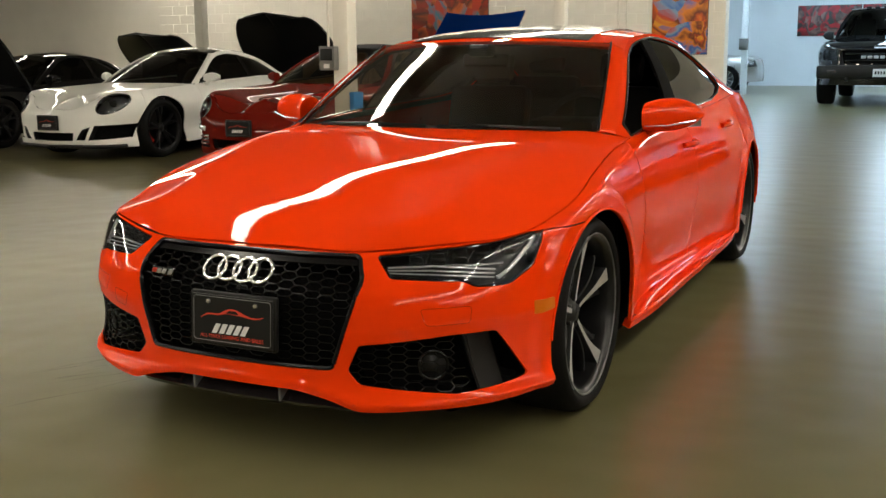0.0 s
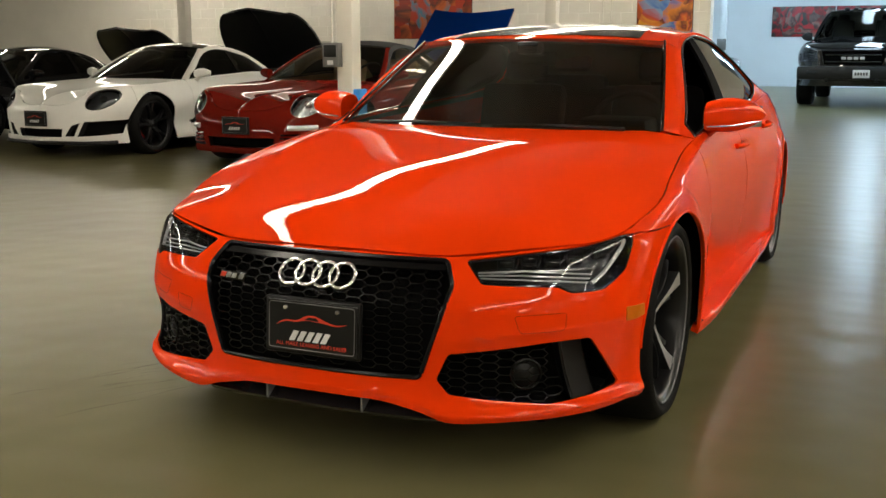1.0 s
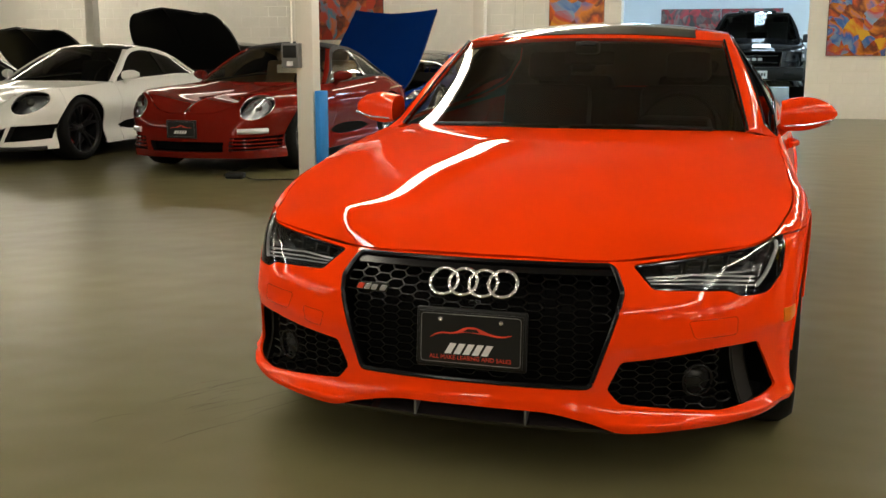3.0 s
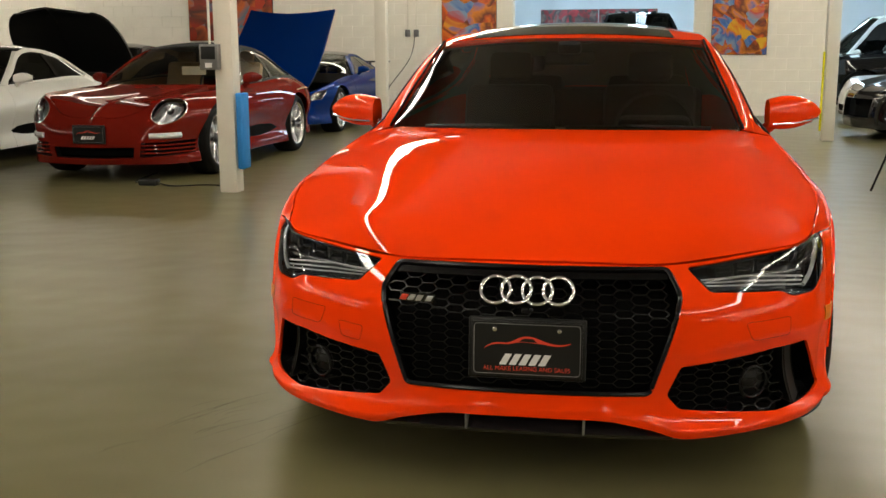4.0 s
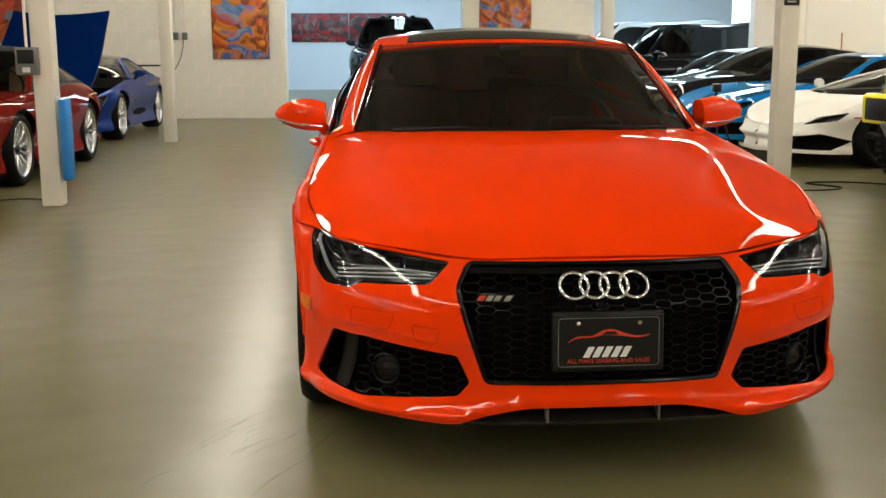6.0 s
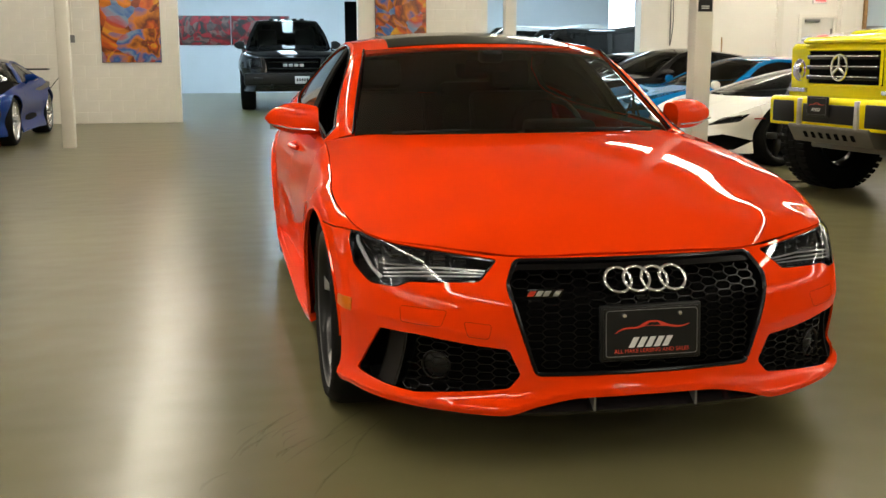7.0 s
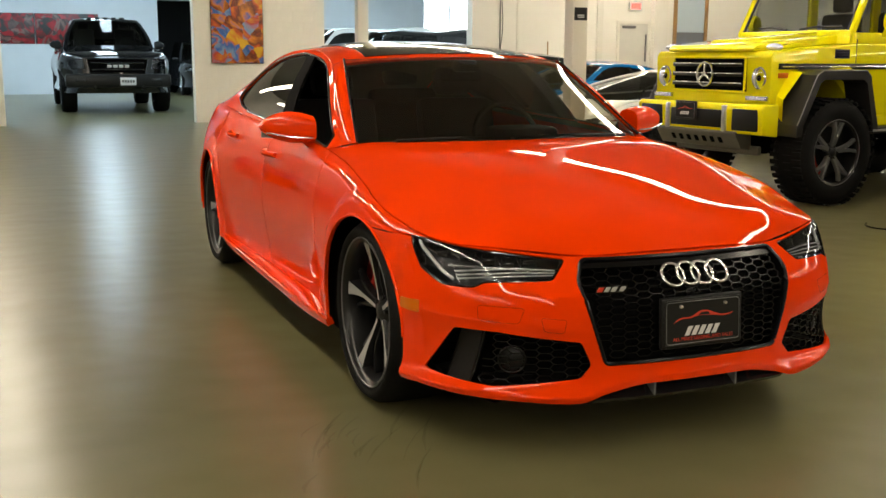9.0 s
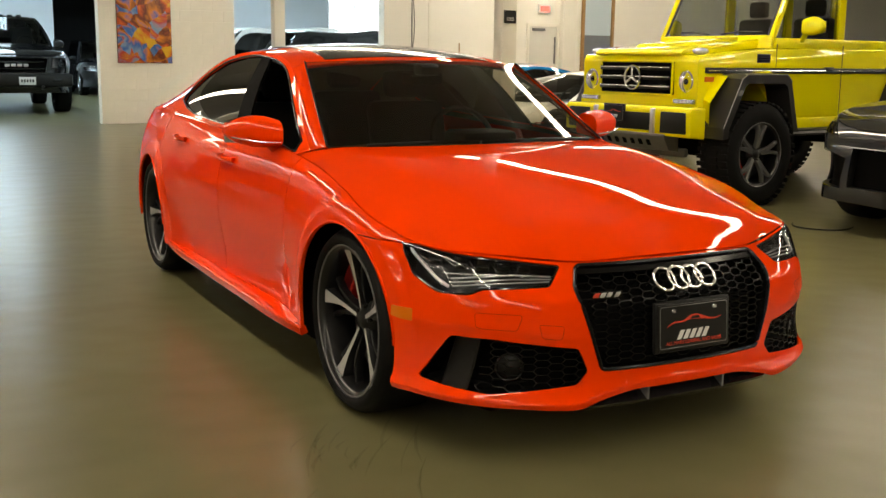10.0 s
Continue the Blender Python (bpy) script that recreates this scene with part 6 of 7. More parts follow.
for i in range(5):
    box("plate_bar", 0.055 + i * 0.05, 0.085 + i * 0.05, -1.039, -1.036, 0.61, 0.665, M["satin"], ram)
for x in (-0.72, 0.72):
    box("fog_lamp", x - 0.10, x + 0.10, -1.03, -1.0, 0.62, 0.70, M["lampdark"], ram, 0.02)
    box("tow_hook", x * 0.62 - 0.03, x * 0.62 + 0.03, -1.04, -0.98, 0.48, 0.55, M["satin"], ram, 0.01)
for i, x in enumerate((-0.34, -0.17, 0, 0.17, 0.34)):
    box("roof_marker", x - 0.05, x + 0.05, 1.52, 1.60, 1.905, 1.945, M["satin"], ram, 0.012)
bm = bmesh.new()
add_box(bm, -0.98, 0.98, 3.45, 4.85, 0.62, 1.38, 0.03)
part("load_bed", bm, M["black"], ram, smooth=True)
auto_car("silver_suv", "silver pickup seen in part beside the far wall", pose(-4.35, 33.4, 0, 0, 0, 90), M["silver"],
         fo=0.9, wb=3.0, ro=1.1, hw=0.95, zn=0.92, zf=1.02, zb=1.10, zt=1.1, yc=0.6, zc=1.12, yh=1.2, zr=1.78, ye=3.6, xr=0.64, roof="flat", blunt=0.9, low=0.30,
         wheel=(0.38, 0.26, 0.25, "ten", SR, SR), lamps=[([(0.58, 0.72), (0.86, 0.72), (0.88, 0.90), (0.62, 0.90)], "bright")], plate=False, end_z=1.15)
auto_car("dark_suv", "dark sport utility vehicle in the unlit doorway", pose(3.9, 36.6, 0), M["charcoal"],
         fo=0.9, wb=2.9, ro=1.0, hw=0.98, zn=0.95, zf=1.05, zb=1.12, zt=1.1, yc=0.6, zc=1.14, yh=1.25, zr=1.75, ye=3.6, xr=0.66, roof="flat", blunt=0.92, low=0.28,
         wheel=(0.38, 0.26, 0.25, "ten", SR, SR), lamps=[([(0.55, 0.78), (0.86, 0.78), (0.88, 0.90), (0.60, 0.92)], "bright")],
         voids=[[(-0.45, 0.60), (0.45, 0.60), (0.5, 0.90), (-0.5, 0.90)]], plate=False, end_z=1.15)


# ---- the yellow off-roader ----
def extruded(name, outline, x0, x1, mat, parent, bevel=0.0, label=""):
    """A slab with a side outline (y, z), from x0 to x1."""
    bm = bmesh.new()
    a = [bm.verts.new((x0, y, z)) for y, z in outline]
    b = [bm.verts.new((x1, y, z)) for y, z in outline]
    n = len(a)
    bm.faces.new(a)
    bm.faces.new(b[::-1])
    for i in range(n):
        bm.faces.new((a[i], b[i], b[(i + 1) % n], a[(i + 1) % n]))
    bmesh.ops.recalc_face_normals(bm, faces=bm.faces)
    if bevel:
        es = [e for e in bm.edges if e.is_manifold and e.calc_face_angle(0) > 0.35]
        bmesh.ops.bevel(bm, geom=es, offset=bevel, segments=2, affect="EDGES", profile=0.5)
    return part(name, bm, mat, parent, label, smooth=True)


def arch_points(y, z, r, low, n=12):
    a0 = math.asin((z - low) / r)
    return [(y + r * math.cos(t), z + r * math.sin(t)) for t in np.linspace(-a0, math.pi + a0, n)]


YEL = M["yellow"]
gw = thing("off_road_wagon", "bright yellow lifted boxy off-road wagon with carbon wheel-arch flares", "car", pose(3.93, 9.80, 0, 0, 0, -82.5) @ Matrix.Diagonal((0.93, 0.93, 1.02, 1)))
AX, RX = 0.66, 3.51
side_line = [(0.02, 0.80), (0.0, 1.28), (0.03, 1.33), (1.18, 1.40), (4.34, 1.44), (4.36, 0.80), (RX + 0.50, 0.80)] + arch_points(RX, 0.62, 0.48, 0.80)[1:-1] + [(RX - 0.50, 0.70), (AX + 0.52, 0.70)] + arch_points(AX, 0.62, 0.50, 0.80)[1:-1] + [(AX - 0.50, 0.80)]
extruded("body", side_line, -0.80, 0.80, YEL, gw, 0.02)
extruded("bonnet", [(-0.02, 1.325), (-0.03, 1.35), (0.02, 1.385), (1.15, 1.49), (1.15, 1.40)], -0.60, 0.60, YEL, gw, 0.02)
extruded("bonnet_bulge", [(0.25, 1.38), (0.35, 1.44), (1.15, 1.515), (1.15, 1.45)], -0.34, 0.34, YEL, gw, 0.02)
cab_line = [(1.12, 1.42), (1.14, 1.52), (1.47, 2.14), (1.56, 2.19), (4.25, 2.19), (4.34, 2.10), (4.36, 1.43)]
# cab shell: pillars and roof round the glass
extruded("roof", [(1.45, 2.115), (1.49, 2.16), (1.58, 2.20), (4.22, 2.20), (4.34, 2.12), (4.34, 2.10)], -0.74, 0.74, YEL, gw, 0.02)
extruded("scuttle", [(1.10, 1.40), (1.12, 1.52), (1.17, 1.53), (1.17, 1.40)], -0.76, 0.76, YEL, gw, 0.01)
for k in (1, -1):
    tube("a_pillar", [(k * 0.74, 1.15, 1.50), (k * 0.72, 1.49, 2.14)], 0.035, YEL, gw, n=8)
    tube("pillar_seal", [(k * 0.695, 1.145, 1.52), (k * 0.675, 1.475, 2.12)], 0.014, M["satin"], gw, n=6)
    for y0, y1 in ((2.20, 2.32), (3.28, 3.40), (4.22, 4.33)):
        box("pillar", k * 0.745 - 0.03, k * 0.745 + 0.03, y0, y1, 1.42, 2.15, YEL, gw, 0.01)
    box("waist", k * 0.775 - 0.022, k * 0.775 + 0.022, 1.15, 4.33, 1.40, 1.50, YEL, gw, 0.012)
    raw("side_glass", [(k * 0.755, 1.20, 1.50), (k * 0.755, 4.25, 1.50), (k * 0.735, 4.22, 2.13), (k * 0.735, 1.52, 2.13)], [(0, 1, 2, 3)], M["gglass"], gw, smooth=False)
    for y in (1.16, 2.27, 3.36):
        box("door_seam", k * 0.80 - 0.003, k * 0.80 + 0.003, y - 0.004, y + 0.004, 0.75, 1.44, M["satin"], gw)
    box("rub_strip", k * 0.81 - 0.014, k * 0.81 + 0.014, 0.10, 4.25, 1.175, 1.225, M["satin"], gw, 0.006)
    tube("rub_strip_trim", [(k * 0.826, 0.12, 1.20), (k * 0.826, 4.2, 1.20)], 0.006, M["chrome"], gw, n=6)
    for y in (2.05, 3.15):
        box("door_handle", k * 0.82 - 0.02, k * 0.82 + 0.02, y - 0.09, y + 0.04, 1.195, 1.235, M["satin"], gw, 0.01)
    box("vent", k * 0.803 - 0.006, k * 0.803 + 0.006, 0.86, 1.06, 1.27, 1.35, M["satin"], gw, 0.003)
    for j in range(3):
        box("vent_slat", k * 0.808 - 0.005, k * 0.808 + 0.005, 0.87, 1.05, 1.285 + 0.022 * j, 1.291 + 0.022 * j, M["gloss"], gw)
    box("side_marker", k * 0.803 - 0.006, k * 0.803 + 0.006, 0.10, 0.23, 1.10, 1.145, M["amber"], gw, 0.004)
    # carbon flares: an angular band that stands out over each wheel
    for c, up in ((AX, 1.12), (RX, 1.12)):
        outer = [(c - 0.60, 0.62), (c - 0.60, 0.72), (c - 0.36, up + 0.02), (c - 0.28, up + 0.06), (c + 0.34, up + 0.06), (c + 0.42, up), (c + 0.58, 0.66)]
        inner = [(c - 0.50, 0.62), (c - 0.49, 0.70), (c - 0.29, up - 0.06), (c - 0.24, up - 0.03), (c + 0.30, up - 0.03), (c + 0.35, up - 0.06), (c + 0.48, 0.66)]
        n = len(outer)
        V = [(k * 0.79, y, z) for y, z in outer] + [(k * 1.08, y * 0.96 + c * 0.04, z - 0.012) for y, z in outer] + [(k * 1.08, y, z) for y, z in inner] + [(k * 0.80, y, z) for y, z in inner]
        F = [(q * n + i, q * n + i + 1, (q + 1) * n + i + 1, (q + 1) * n + i) for q in range(3) for i in range(n - 1)]
        raw("wheel_arch_flare", V, F, M["carbonflare"], gw, "carbon wheel-arch flare", smooth=False)
        tube("flare_edge", [(k * 1.082, y * 0.96 + c * 0.04, z - 0.012) for y, z in outer[1:-1]], 0.006, M["grey"], gw, n=6)
        # yellow wing in front of and over the flare
        if c == AX:
            V = [(k * 0.80, c - 0.56, 0.64), (k * 0.80, c - 0.56, 0.95), (k * 0.80, c - 0.40, 1.16), (k * 0.80, c + 0.40, 1.20)] + [(k * 0.90, c - 0.58, 0.64), (k * 0.90, c - 0.58, 0.92), (k * 0.92, c - 0.37, 1.15), (k * 0.88, c + 0.36, 1.18)]
            raw("wing", V, [(0, 1, 5, 4), (1, 2, 6, 5), (2, 3, 7, 6)], YEL, gw, smooth=False)
    # running board
    box("side_step", k * 0.86 - 0.08, k * 0.86 + 0.08, 1.15, 2.90, 0.60, 0.66, M["satin"], gw, 0.02)
    box("side_step_trim", k * 0.945 - 0.006, k * 0.945 + 0.006, 1.16, 2.89, 0.62, 0.64, M["alu"], gw)
    box("sill", k * 0.79 - 0.02, k * 0.79 + 0.02, 1.10, 2.86, 0.66, 0.76, YEL, gw, 0.01)
    # round lamps
    bm = bmesh.new()
    add_lathe(bm, [(0.0, 0.035), (0.05, 0.03), (0.086, 0.012)], 32, Matrix.Rotation(-math.pi / 2, 4, "Z"))
    lo = part("headlamp", bm, M["lens"], gw, "round clear headlamp", smooth=True)
    lo.location = (k * 0.655, 0.0, 1.10)
    for rr, mm, dd, nm in ((0.092, "chrome", 0.012, "lamp_bezel"), (0.074, "reflector", -0.010, "reflector"), (0.034, "gloss", 0.008, "projector")):
        bm = bmesh.new()
        add_lathe(bm, [(0.0, dd), (rr * 0.7, dd - 0.004), (rr, dd - 0.03)] if nm != "lamp_bezel" else [(0.080, 0.004), (0.086, dd), (rr + 0.006, 0.0)], 32, Matrix.Rotation(-math.pi / 2, 4, "Z"))
        part(nm, bm, M[mm], lo, smooth=True)
    box("running_light", k * 0.655 - 0.13, k * 0.655 + 0.13, -0.028, 0.01, 0.905, 0.945, M["reflector"], gw, 0.004)
    for j in range(5):
        box("led", k * 0.655 - 0.10 + j * 0.045, k * 0.655 - 0.07 + j * 0.045, -0.034, -0.026, 0.915, 0.935, M["drl"], gw)
    # indicator pods on the wings
    bm = bmesh.new()
    bmesh.ops.create_uvsphere(bm, u_segments=16, v_segments=10, radius=1.0)
    bmesh.ops.scale(bm, vec=(0.055, 0.10, 0.032), verts=bm.verts)
    o = part("indicator", bm, M["drl"], gw, "clear indicator pod", smooth=True)
    o.location = (k * 0.70, 0.14, 1.365)
    door_mirror(gw, k, 0.86, 1.52, 1.60, YEL, 0.20, 0.19, 0.14)
    tube("wiper", [(-0.05 if k < 0 else 0.12, 1.10, 1.535), (k * 0.30, 1.16, 1.56), (k * 0.55 + 0.05, 1.17, 1.555)], 0.011, M["satin"], gw, n=6)
    # bumper ends
    box("bumper_insert", k * 0.66 - 0.17, k * 0.66 + 0.17, -0.162, -0.10, 0.645, 0.84, M["satin"], gw, 0.015)
    box("bumper_post", k * 0.40 - 0.022, k * 0.40 + 0.022, -0.185, -0.10, 0.63, 0.86, M["alu"], gw, 0.01)
raw("windscreen", [(-0.70, 1.205, 1.525), (0.70, 1.205, 1.525), (0.68, 1.47, 2.12), (-0.68, 1.47, 2.12)], [(0, 1, 2, 3)], M["clearglass"], gw, smooth=False)
# grille
box("grille_recess", -0.50, 0.50, -0.012, 0.02, 0.98, 1.27, M["dark"], gw)
fr = rounded([(-0.50, 0.975), (0.50, 0.975), (0.50, 1.275), (-0.50, 1.275)], 0.03)
tube("grille_frame", [(x, -0.02, z) for x, z in fr], 0.012, YEL, gw, closed=True)
for z in (1.04, 1.125, 1.21):
    box("grille_slat", -0.49, 0.49, -0.045, -0.012, z - 0.020, z + 0.020, M["gloss"], gw, 0.006)
    box("slat_trim", -0.48, 0.48, -0.052, -0.044, z + 0.004, z + 0.016, M["chrome"], gw, 0.003)
bm = bmesh.new()
add_lathe(bm, [(0.095, 0.0), (0.101, 0.010), (0.112, 0.010), (0.115, 0.0)], 36, Matrix.Translation((0, -0.062, 1.125)) @ Matrix.Rotation(-math.pi / 2, 4, "Z"))
for j in range(3):
    add_box(bm, -0.012, 0.012, -0.074, -0.062, 0.0, 0.10, 0.004, Matrix.Translation((0, 0, 1.125)) @ Matrix.Rotation(2 * math.pi * j / 3, 4, "Y"))
part("emblem", bm, M["chrome"], gw, "plain round chrome emblem", smooth=True)
# bumper
bump_line = [(-0.15, 0.62), (-0.16, 0.84), (-0.13, 0.875), (0.06, 0.88), (0.06, 0.60)]
extruded("front_bumper", bump_line, -0.88, 0.88, YEL, gw, 0.015)
box("bumper_grille", -0.36, 0.36, -0.168, -0.12, 0.66, 0.82, M["satin"], gw, 0.012)
extruded("skid_plate", [(-0.168, 0.638), (-0.172, 0.615), (-0.085, 0.485), (0.05, 0.470), (0.05, 0.63)], -0.56, 0.56, M["skid"], gw, 0.008)
for j in range(7):
    o = box("skid_slot", -0.024, 0.024, -0.006, 0.006, -0.030, 0.030, M["dark"], gw, 0.004)
    o.matrix_local = pose(-0.33 + 0.11 * j, -0.132, 0.552, 34, 0, 0)
show_plate(gw, -0.10, -0.20, 0.80, 0, 0.28, 0.15)
bm = bmesh.new()
add_box(bm, -0.62, 0.62, 0.2, 4.2, 0.55, 0.85)
add_box(bm, -0.70, 0.70, AX - 0.07, AX + 0.07, 0.40, 0.52)
add_box(bm, -0.70, 0.70, RX - 0.07, RX + 0.07, 0.40, 0.52)
part("chassis", bm, M["dark"], gw)
box("track_rod", -0.55, 0.60, 0.10, 0.16, 0.42, 0.50, M["skid"], gw, 0.02)
box("cabin_floor", -0.74, 0.74, 1.2, 4.3, 1.0, 1.05, M["dark"], gw)
box("dashboard", -0.70, 0.70, 1.22, 1.55, 1.35, 1.50, M["leather"], gw, 0.04)
for x in (-0.38, 0.38):
    box("seat_back", x - 0.24, x + 0.24, 2.25, 2.40, 1.1, 1.72, M["leather"], gw, 0.05)
    box("headrest", x - 0.12, x + 0.12, 2.28, 2.38, 1.73, 1.90, M["leather"], gw, 0.04)
gwm = wheel_meshes(0.462, 0.32, 0.285, "twin", M["gunmetal"], BR)
for x in (0.90, -0.90):
    put_wheel(gw, gwm, x, AX, 0.462, 0, 0, M["caliper"])
    put_wheel(gw, gwm, x, RX, 0.462, 0, 0, M["caliper"])
# tread blocks on the chunky tyres
bm = bmesh.new()
for k in range(44):
    a = 2 * math.pi * k / 44
    for x0, x1, da in ((0.075, 0.168, 0.0), (-0.02, 0.06, 0.07), (-0.168, -0.075, 0.03)):
        add_box(bm, x0, x1, -0.020, 0.020, 0.455, 0.472, 0, Matrix.Rotation(a + da, 4, "X"))
tread = bpy.data.meshes.new("tread")
bm.to_mesh(tread)
bm.free()
tread.materials.append(M["rubber"])
for wob in [o for o in gw.children if o.name.startswith("wheel") and not o.name.startswith("wheel_arch")]:
    tagged(new("tread", tread), kind="stuff").parent = wob
    wob.scale = (1.02 / 0.93, 1.02 / 0.93, 1)

# ---- pictures on the walls ----
def picture(name, label, x0, x1, z0, z1, y, mat):
    t = thing(name, label, "painting", pose((x0 + x1) / 2, y, (z0 + z1) / 2))
    w, h = (x1 - x0) / 2, (z1 - z0) / 2
    box("canvas", -w, w, -0.045, 0.0, -h, h, mat, t, 0.004)
    box("edge", -w - 0.006, w + 0.006, -0.03, -0.001, -h - 0.006, h + 0.006, M["satin"], t)
    return t


def splashed(name, colors, scale, seed, rough=0.4, dab=0.5):
    """Thick abstract paint: warped dabs in a band of colours."""
    m = bpy.data.materials.new(name)
    m.use_nodes = True
    nt = m.node_tree
    b = nt.nodes["Principled BSDF"]
    tc = nt.nodes.new("ShaderNodeTexCoord")
    mp = nt.nodes.new("ShaderNodeMapping")
    mp.inputs["Location"].default_value = (seed, seed * 0.7, seed * 1.3)
    nz = nt.nodes.new("ShaderNodeTexNoise")
    nz.inputs["Scale"].default_value, nz.inputs["Detail"].default_value, nz.inputs["Distortion"].default_value = scale, 5, 0.8
    ramp = nt.nodes.new("ShaderNodeValToRGB")
    cr = ramp.color_ramp
    cr.interpolation = "CONSTANT"
    for i, c in enumerate(colors):
        pos = 0.30 + 0.42 * i / len(colors)
        el = cr.elements[i] if i < 2 else cr.elements.new(pos)
        el.position = pos
        el.color = (*c, 1)
    cr.interpolation = "LINEAR"
    warp = nt.nodes.new("ShaderNodeVectorMath")
    warp.operation = "MULTIPLY_ADD"
    warp.inputs[1].default_value = (dab, dab, dab)
    cells = nt.nodes.new("ShaderNodeTexVoronoi")
    cells.inputs["Scale"].default_value = 3.2 * scale
    pick = nt.nodes.new("ShaderNodeSeparateColor")
    mixv = nt.nodes.new("ShaderNodeMath")
    mixv.operation = "MULTIPLY_ADD"
    mixv.inputs[1].default_value = 0.30
    down = nt.nodes.new("ShaderNodeMath")
    down.operation = "MULTIPLY_ADD"
    down.inputs[1].default_value, down.inputs[2].default_value = 0.9, -0.13
    nt.links.new(nz.outputs["Color"], warp.inputs[0])
    nt.links.new(mp.outputs["Vector"], warp.inputs[2])
    nt.links.new(warp.outputs[0], cells.inputs["Vector"])
    nt.links.new(cells.outputs["Color"], pick.inputs[0])
    nt.links.new(nz.outputs["Fac"], down.inputs[0])
    nt.links.new(pick.outputs[0], mixv.inputs[0])
    nt.links.new(down.outputs[0], mixv.inputs[2])
    bp = nt.nodes.new("ShaderNodeBump")
    bp.inputs["Strength"].default_value = 0.4
    nt.links.new(tc.outputs["Object"], mp.inputs["Vector"])
    nt.links.new(mp.outputs["Vector"], nz.inputs["Vector"])
    nt.links.new(mixv.outputs[0], ramp.inputs["Fac"])
    nt.links.new(ramp.outputs["Color"], b.inputs["Base Color"])
    nt.links.new(nz.outputs["Fac"], bp.inputs["Height"])
    nt.links.new(bp.outputs["Normal"], b.inputs["Normal"])
    b.inputs["Roughness"].default_value = rough
    return m


VIVID = [(0.72, 0.42, 0.02), (0.66, 0.11, 0.01), (0.14, 0.03, 0.015), (0.70, 0.22, 0.01), (0.03, 0.13, 0.50), (0.22, 0.34, 0.52), (0.52, 0.05, 0.03), (0.72, 0.33, 0.02)]
picture("painting", "vivid abstract painting in blue, orange and red on the block wall", -3.65, -2.58, 1.14, 2.55, WALL_Y, splashed("abstract_blue_orange", VIVID, 1.0, 1.0, dab=0.4))
picture("painting", "vivid abstract painting in orange, yellow and blue on the pier", 1.50, 2.50, 1.14, 2.55, WALL_Y, splashed("abstract_orange", VIVID[::-1], 1.3, 7.3, dab=0.4))
picture("painting", "abstract painting in red, teal and brown above the blue car", -8.94, -7.14, 1.45, 2.75, WALL_Y, splashed("abstract_teal", [(0.35, 0.03, 0.01), (0.10, 0.03, 0.02), (0.55, 0.12, 0.02), (0.05, 0.22, 0.32), (0.45, 0.05, 0.02)], 1.0, 3.0))
REDS = [(0.03, 0.03, 0.03), (0.20, 0.012, 0.015), (0.42, 0.02, 0.03), (0.04, 0.03, 0.03), (0.22, 0.14, 0.12), (0.30, 0.015, 0.02)]
picture("painting", "long red and black abstract canvas in the back room", -3.30, -1.36, 1.62, 2.58, 38.5, splashed("abstract_red", REDS, 1.2, 5.0))
picture("painting", "long red and black abstract canvas in the back room", -1.32, 0.62, 1.62, 2.58, 38.5, splashed("abstract_red_b", REDS, 1.2, 9.0))

# ---- fittings ----
po = thing("column", "slim white steel column in the back room", "column", pose(-3.63, 31.5, 0), "columns of the hall")
box("shaft", -0.08, 0.08, -0.08, 0.08, 0, CEIL - 0.002, M["coolwall"], po, 0.01)
box("switch_box", -0.14, 0.10, -0.14, -0.08, 1.20, 1.50, M["grey"], po, 0.01)

def fixed(name, label, category, m):
    return thing(name, label, category, m)


pb = fixed("switch_box", "grey electrical switch box fixed to the column", "switch box", pose(-3.40, 10.34, 1.19))
box("case", -0.085, 0.085, -0.06, 0.02, -0.11, 0.11, M["grey"], pb, 0.008)
box("cover", -0.065, 0.065, -0.070, -0.058, -0.02, 0.09, M["satin"], pb, 0.004)
box("label_plate", -0.03, 0.03, -0.066, -0.06, -0.09, -0.05, M["ink_white"], pb)
tube("conduit", [(0.0, -0.02, 0.10), (0.0, -0.02, 2.95)], 0.012, M["column"], pb, n=8)
fp = fixed("foam_guard", "bright blue foam guard strip on the column's edge", "foam guard", pose(-3.165, 10.36, 0.55))
box("strip", -0.018, 0.05, -0.05, 0.10, -0.33, 0.33, M["foam"], fp, 0.012)
box("strip", 0.012, 0.045, -0.062, -0.046, -0.33, 0.33, M["foam"], fp, 0.006)
sg = fixed("small_sign", "small black notice plate on the column", "sign", pose(2.985, 10.562, 1.70))
box("panel", -0.075, 0.06, -0.006, 0.0, -0.06, 0.06, M["satin"], sg)
for z in (-0.012, -0.03):
    box("bar", -0.045, 0.03, -0.008, -0.005, z - 0.004, z + 0.004, M["ink_white"], sg)
cl = fixed("yellow_guard", "yellow strip along the column's edge", "edge guard", pose(2.68, 16.72, 0.67))
box("strip", -0.022, 0.0, -0.03, 0.03, -0.53, 0.53, M["yellow"], cl)
oc = fixed("wall_outlet", "pair of steel conduits with outlet boxes on the wall", "outlet", pose(-4.30, WALL_Y, 1.58))
for x in (-0.04, 0.13):
    tube("conduit", [(x, -0.02, 0.0), (x, -0.02, 2.6)], 0.012, M["column"], oc, n=8)
    box("outlet_box", x - 0.05, x + 0.05, -0.06, 0.0, -0.08, 0.06, M["grey"], oc, 0.01)
tube("cable", spline([(0.10, -0.05, -0.08), (0.0, -0.06, -0.5), (-0.3, -0.06, -0.9), (-0.55, -0.08, -1.25)], 20), 0.008, M["satin"], oc, n=6)

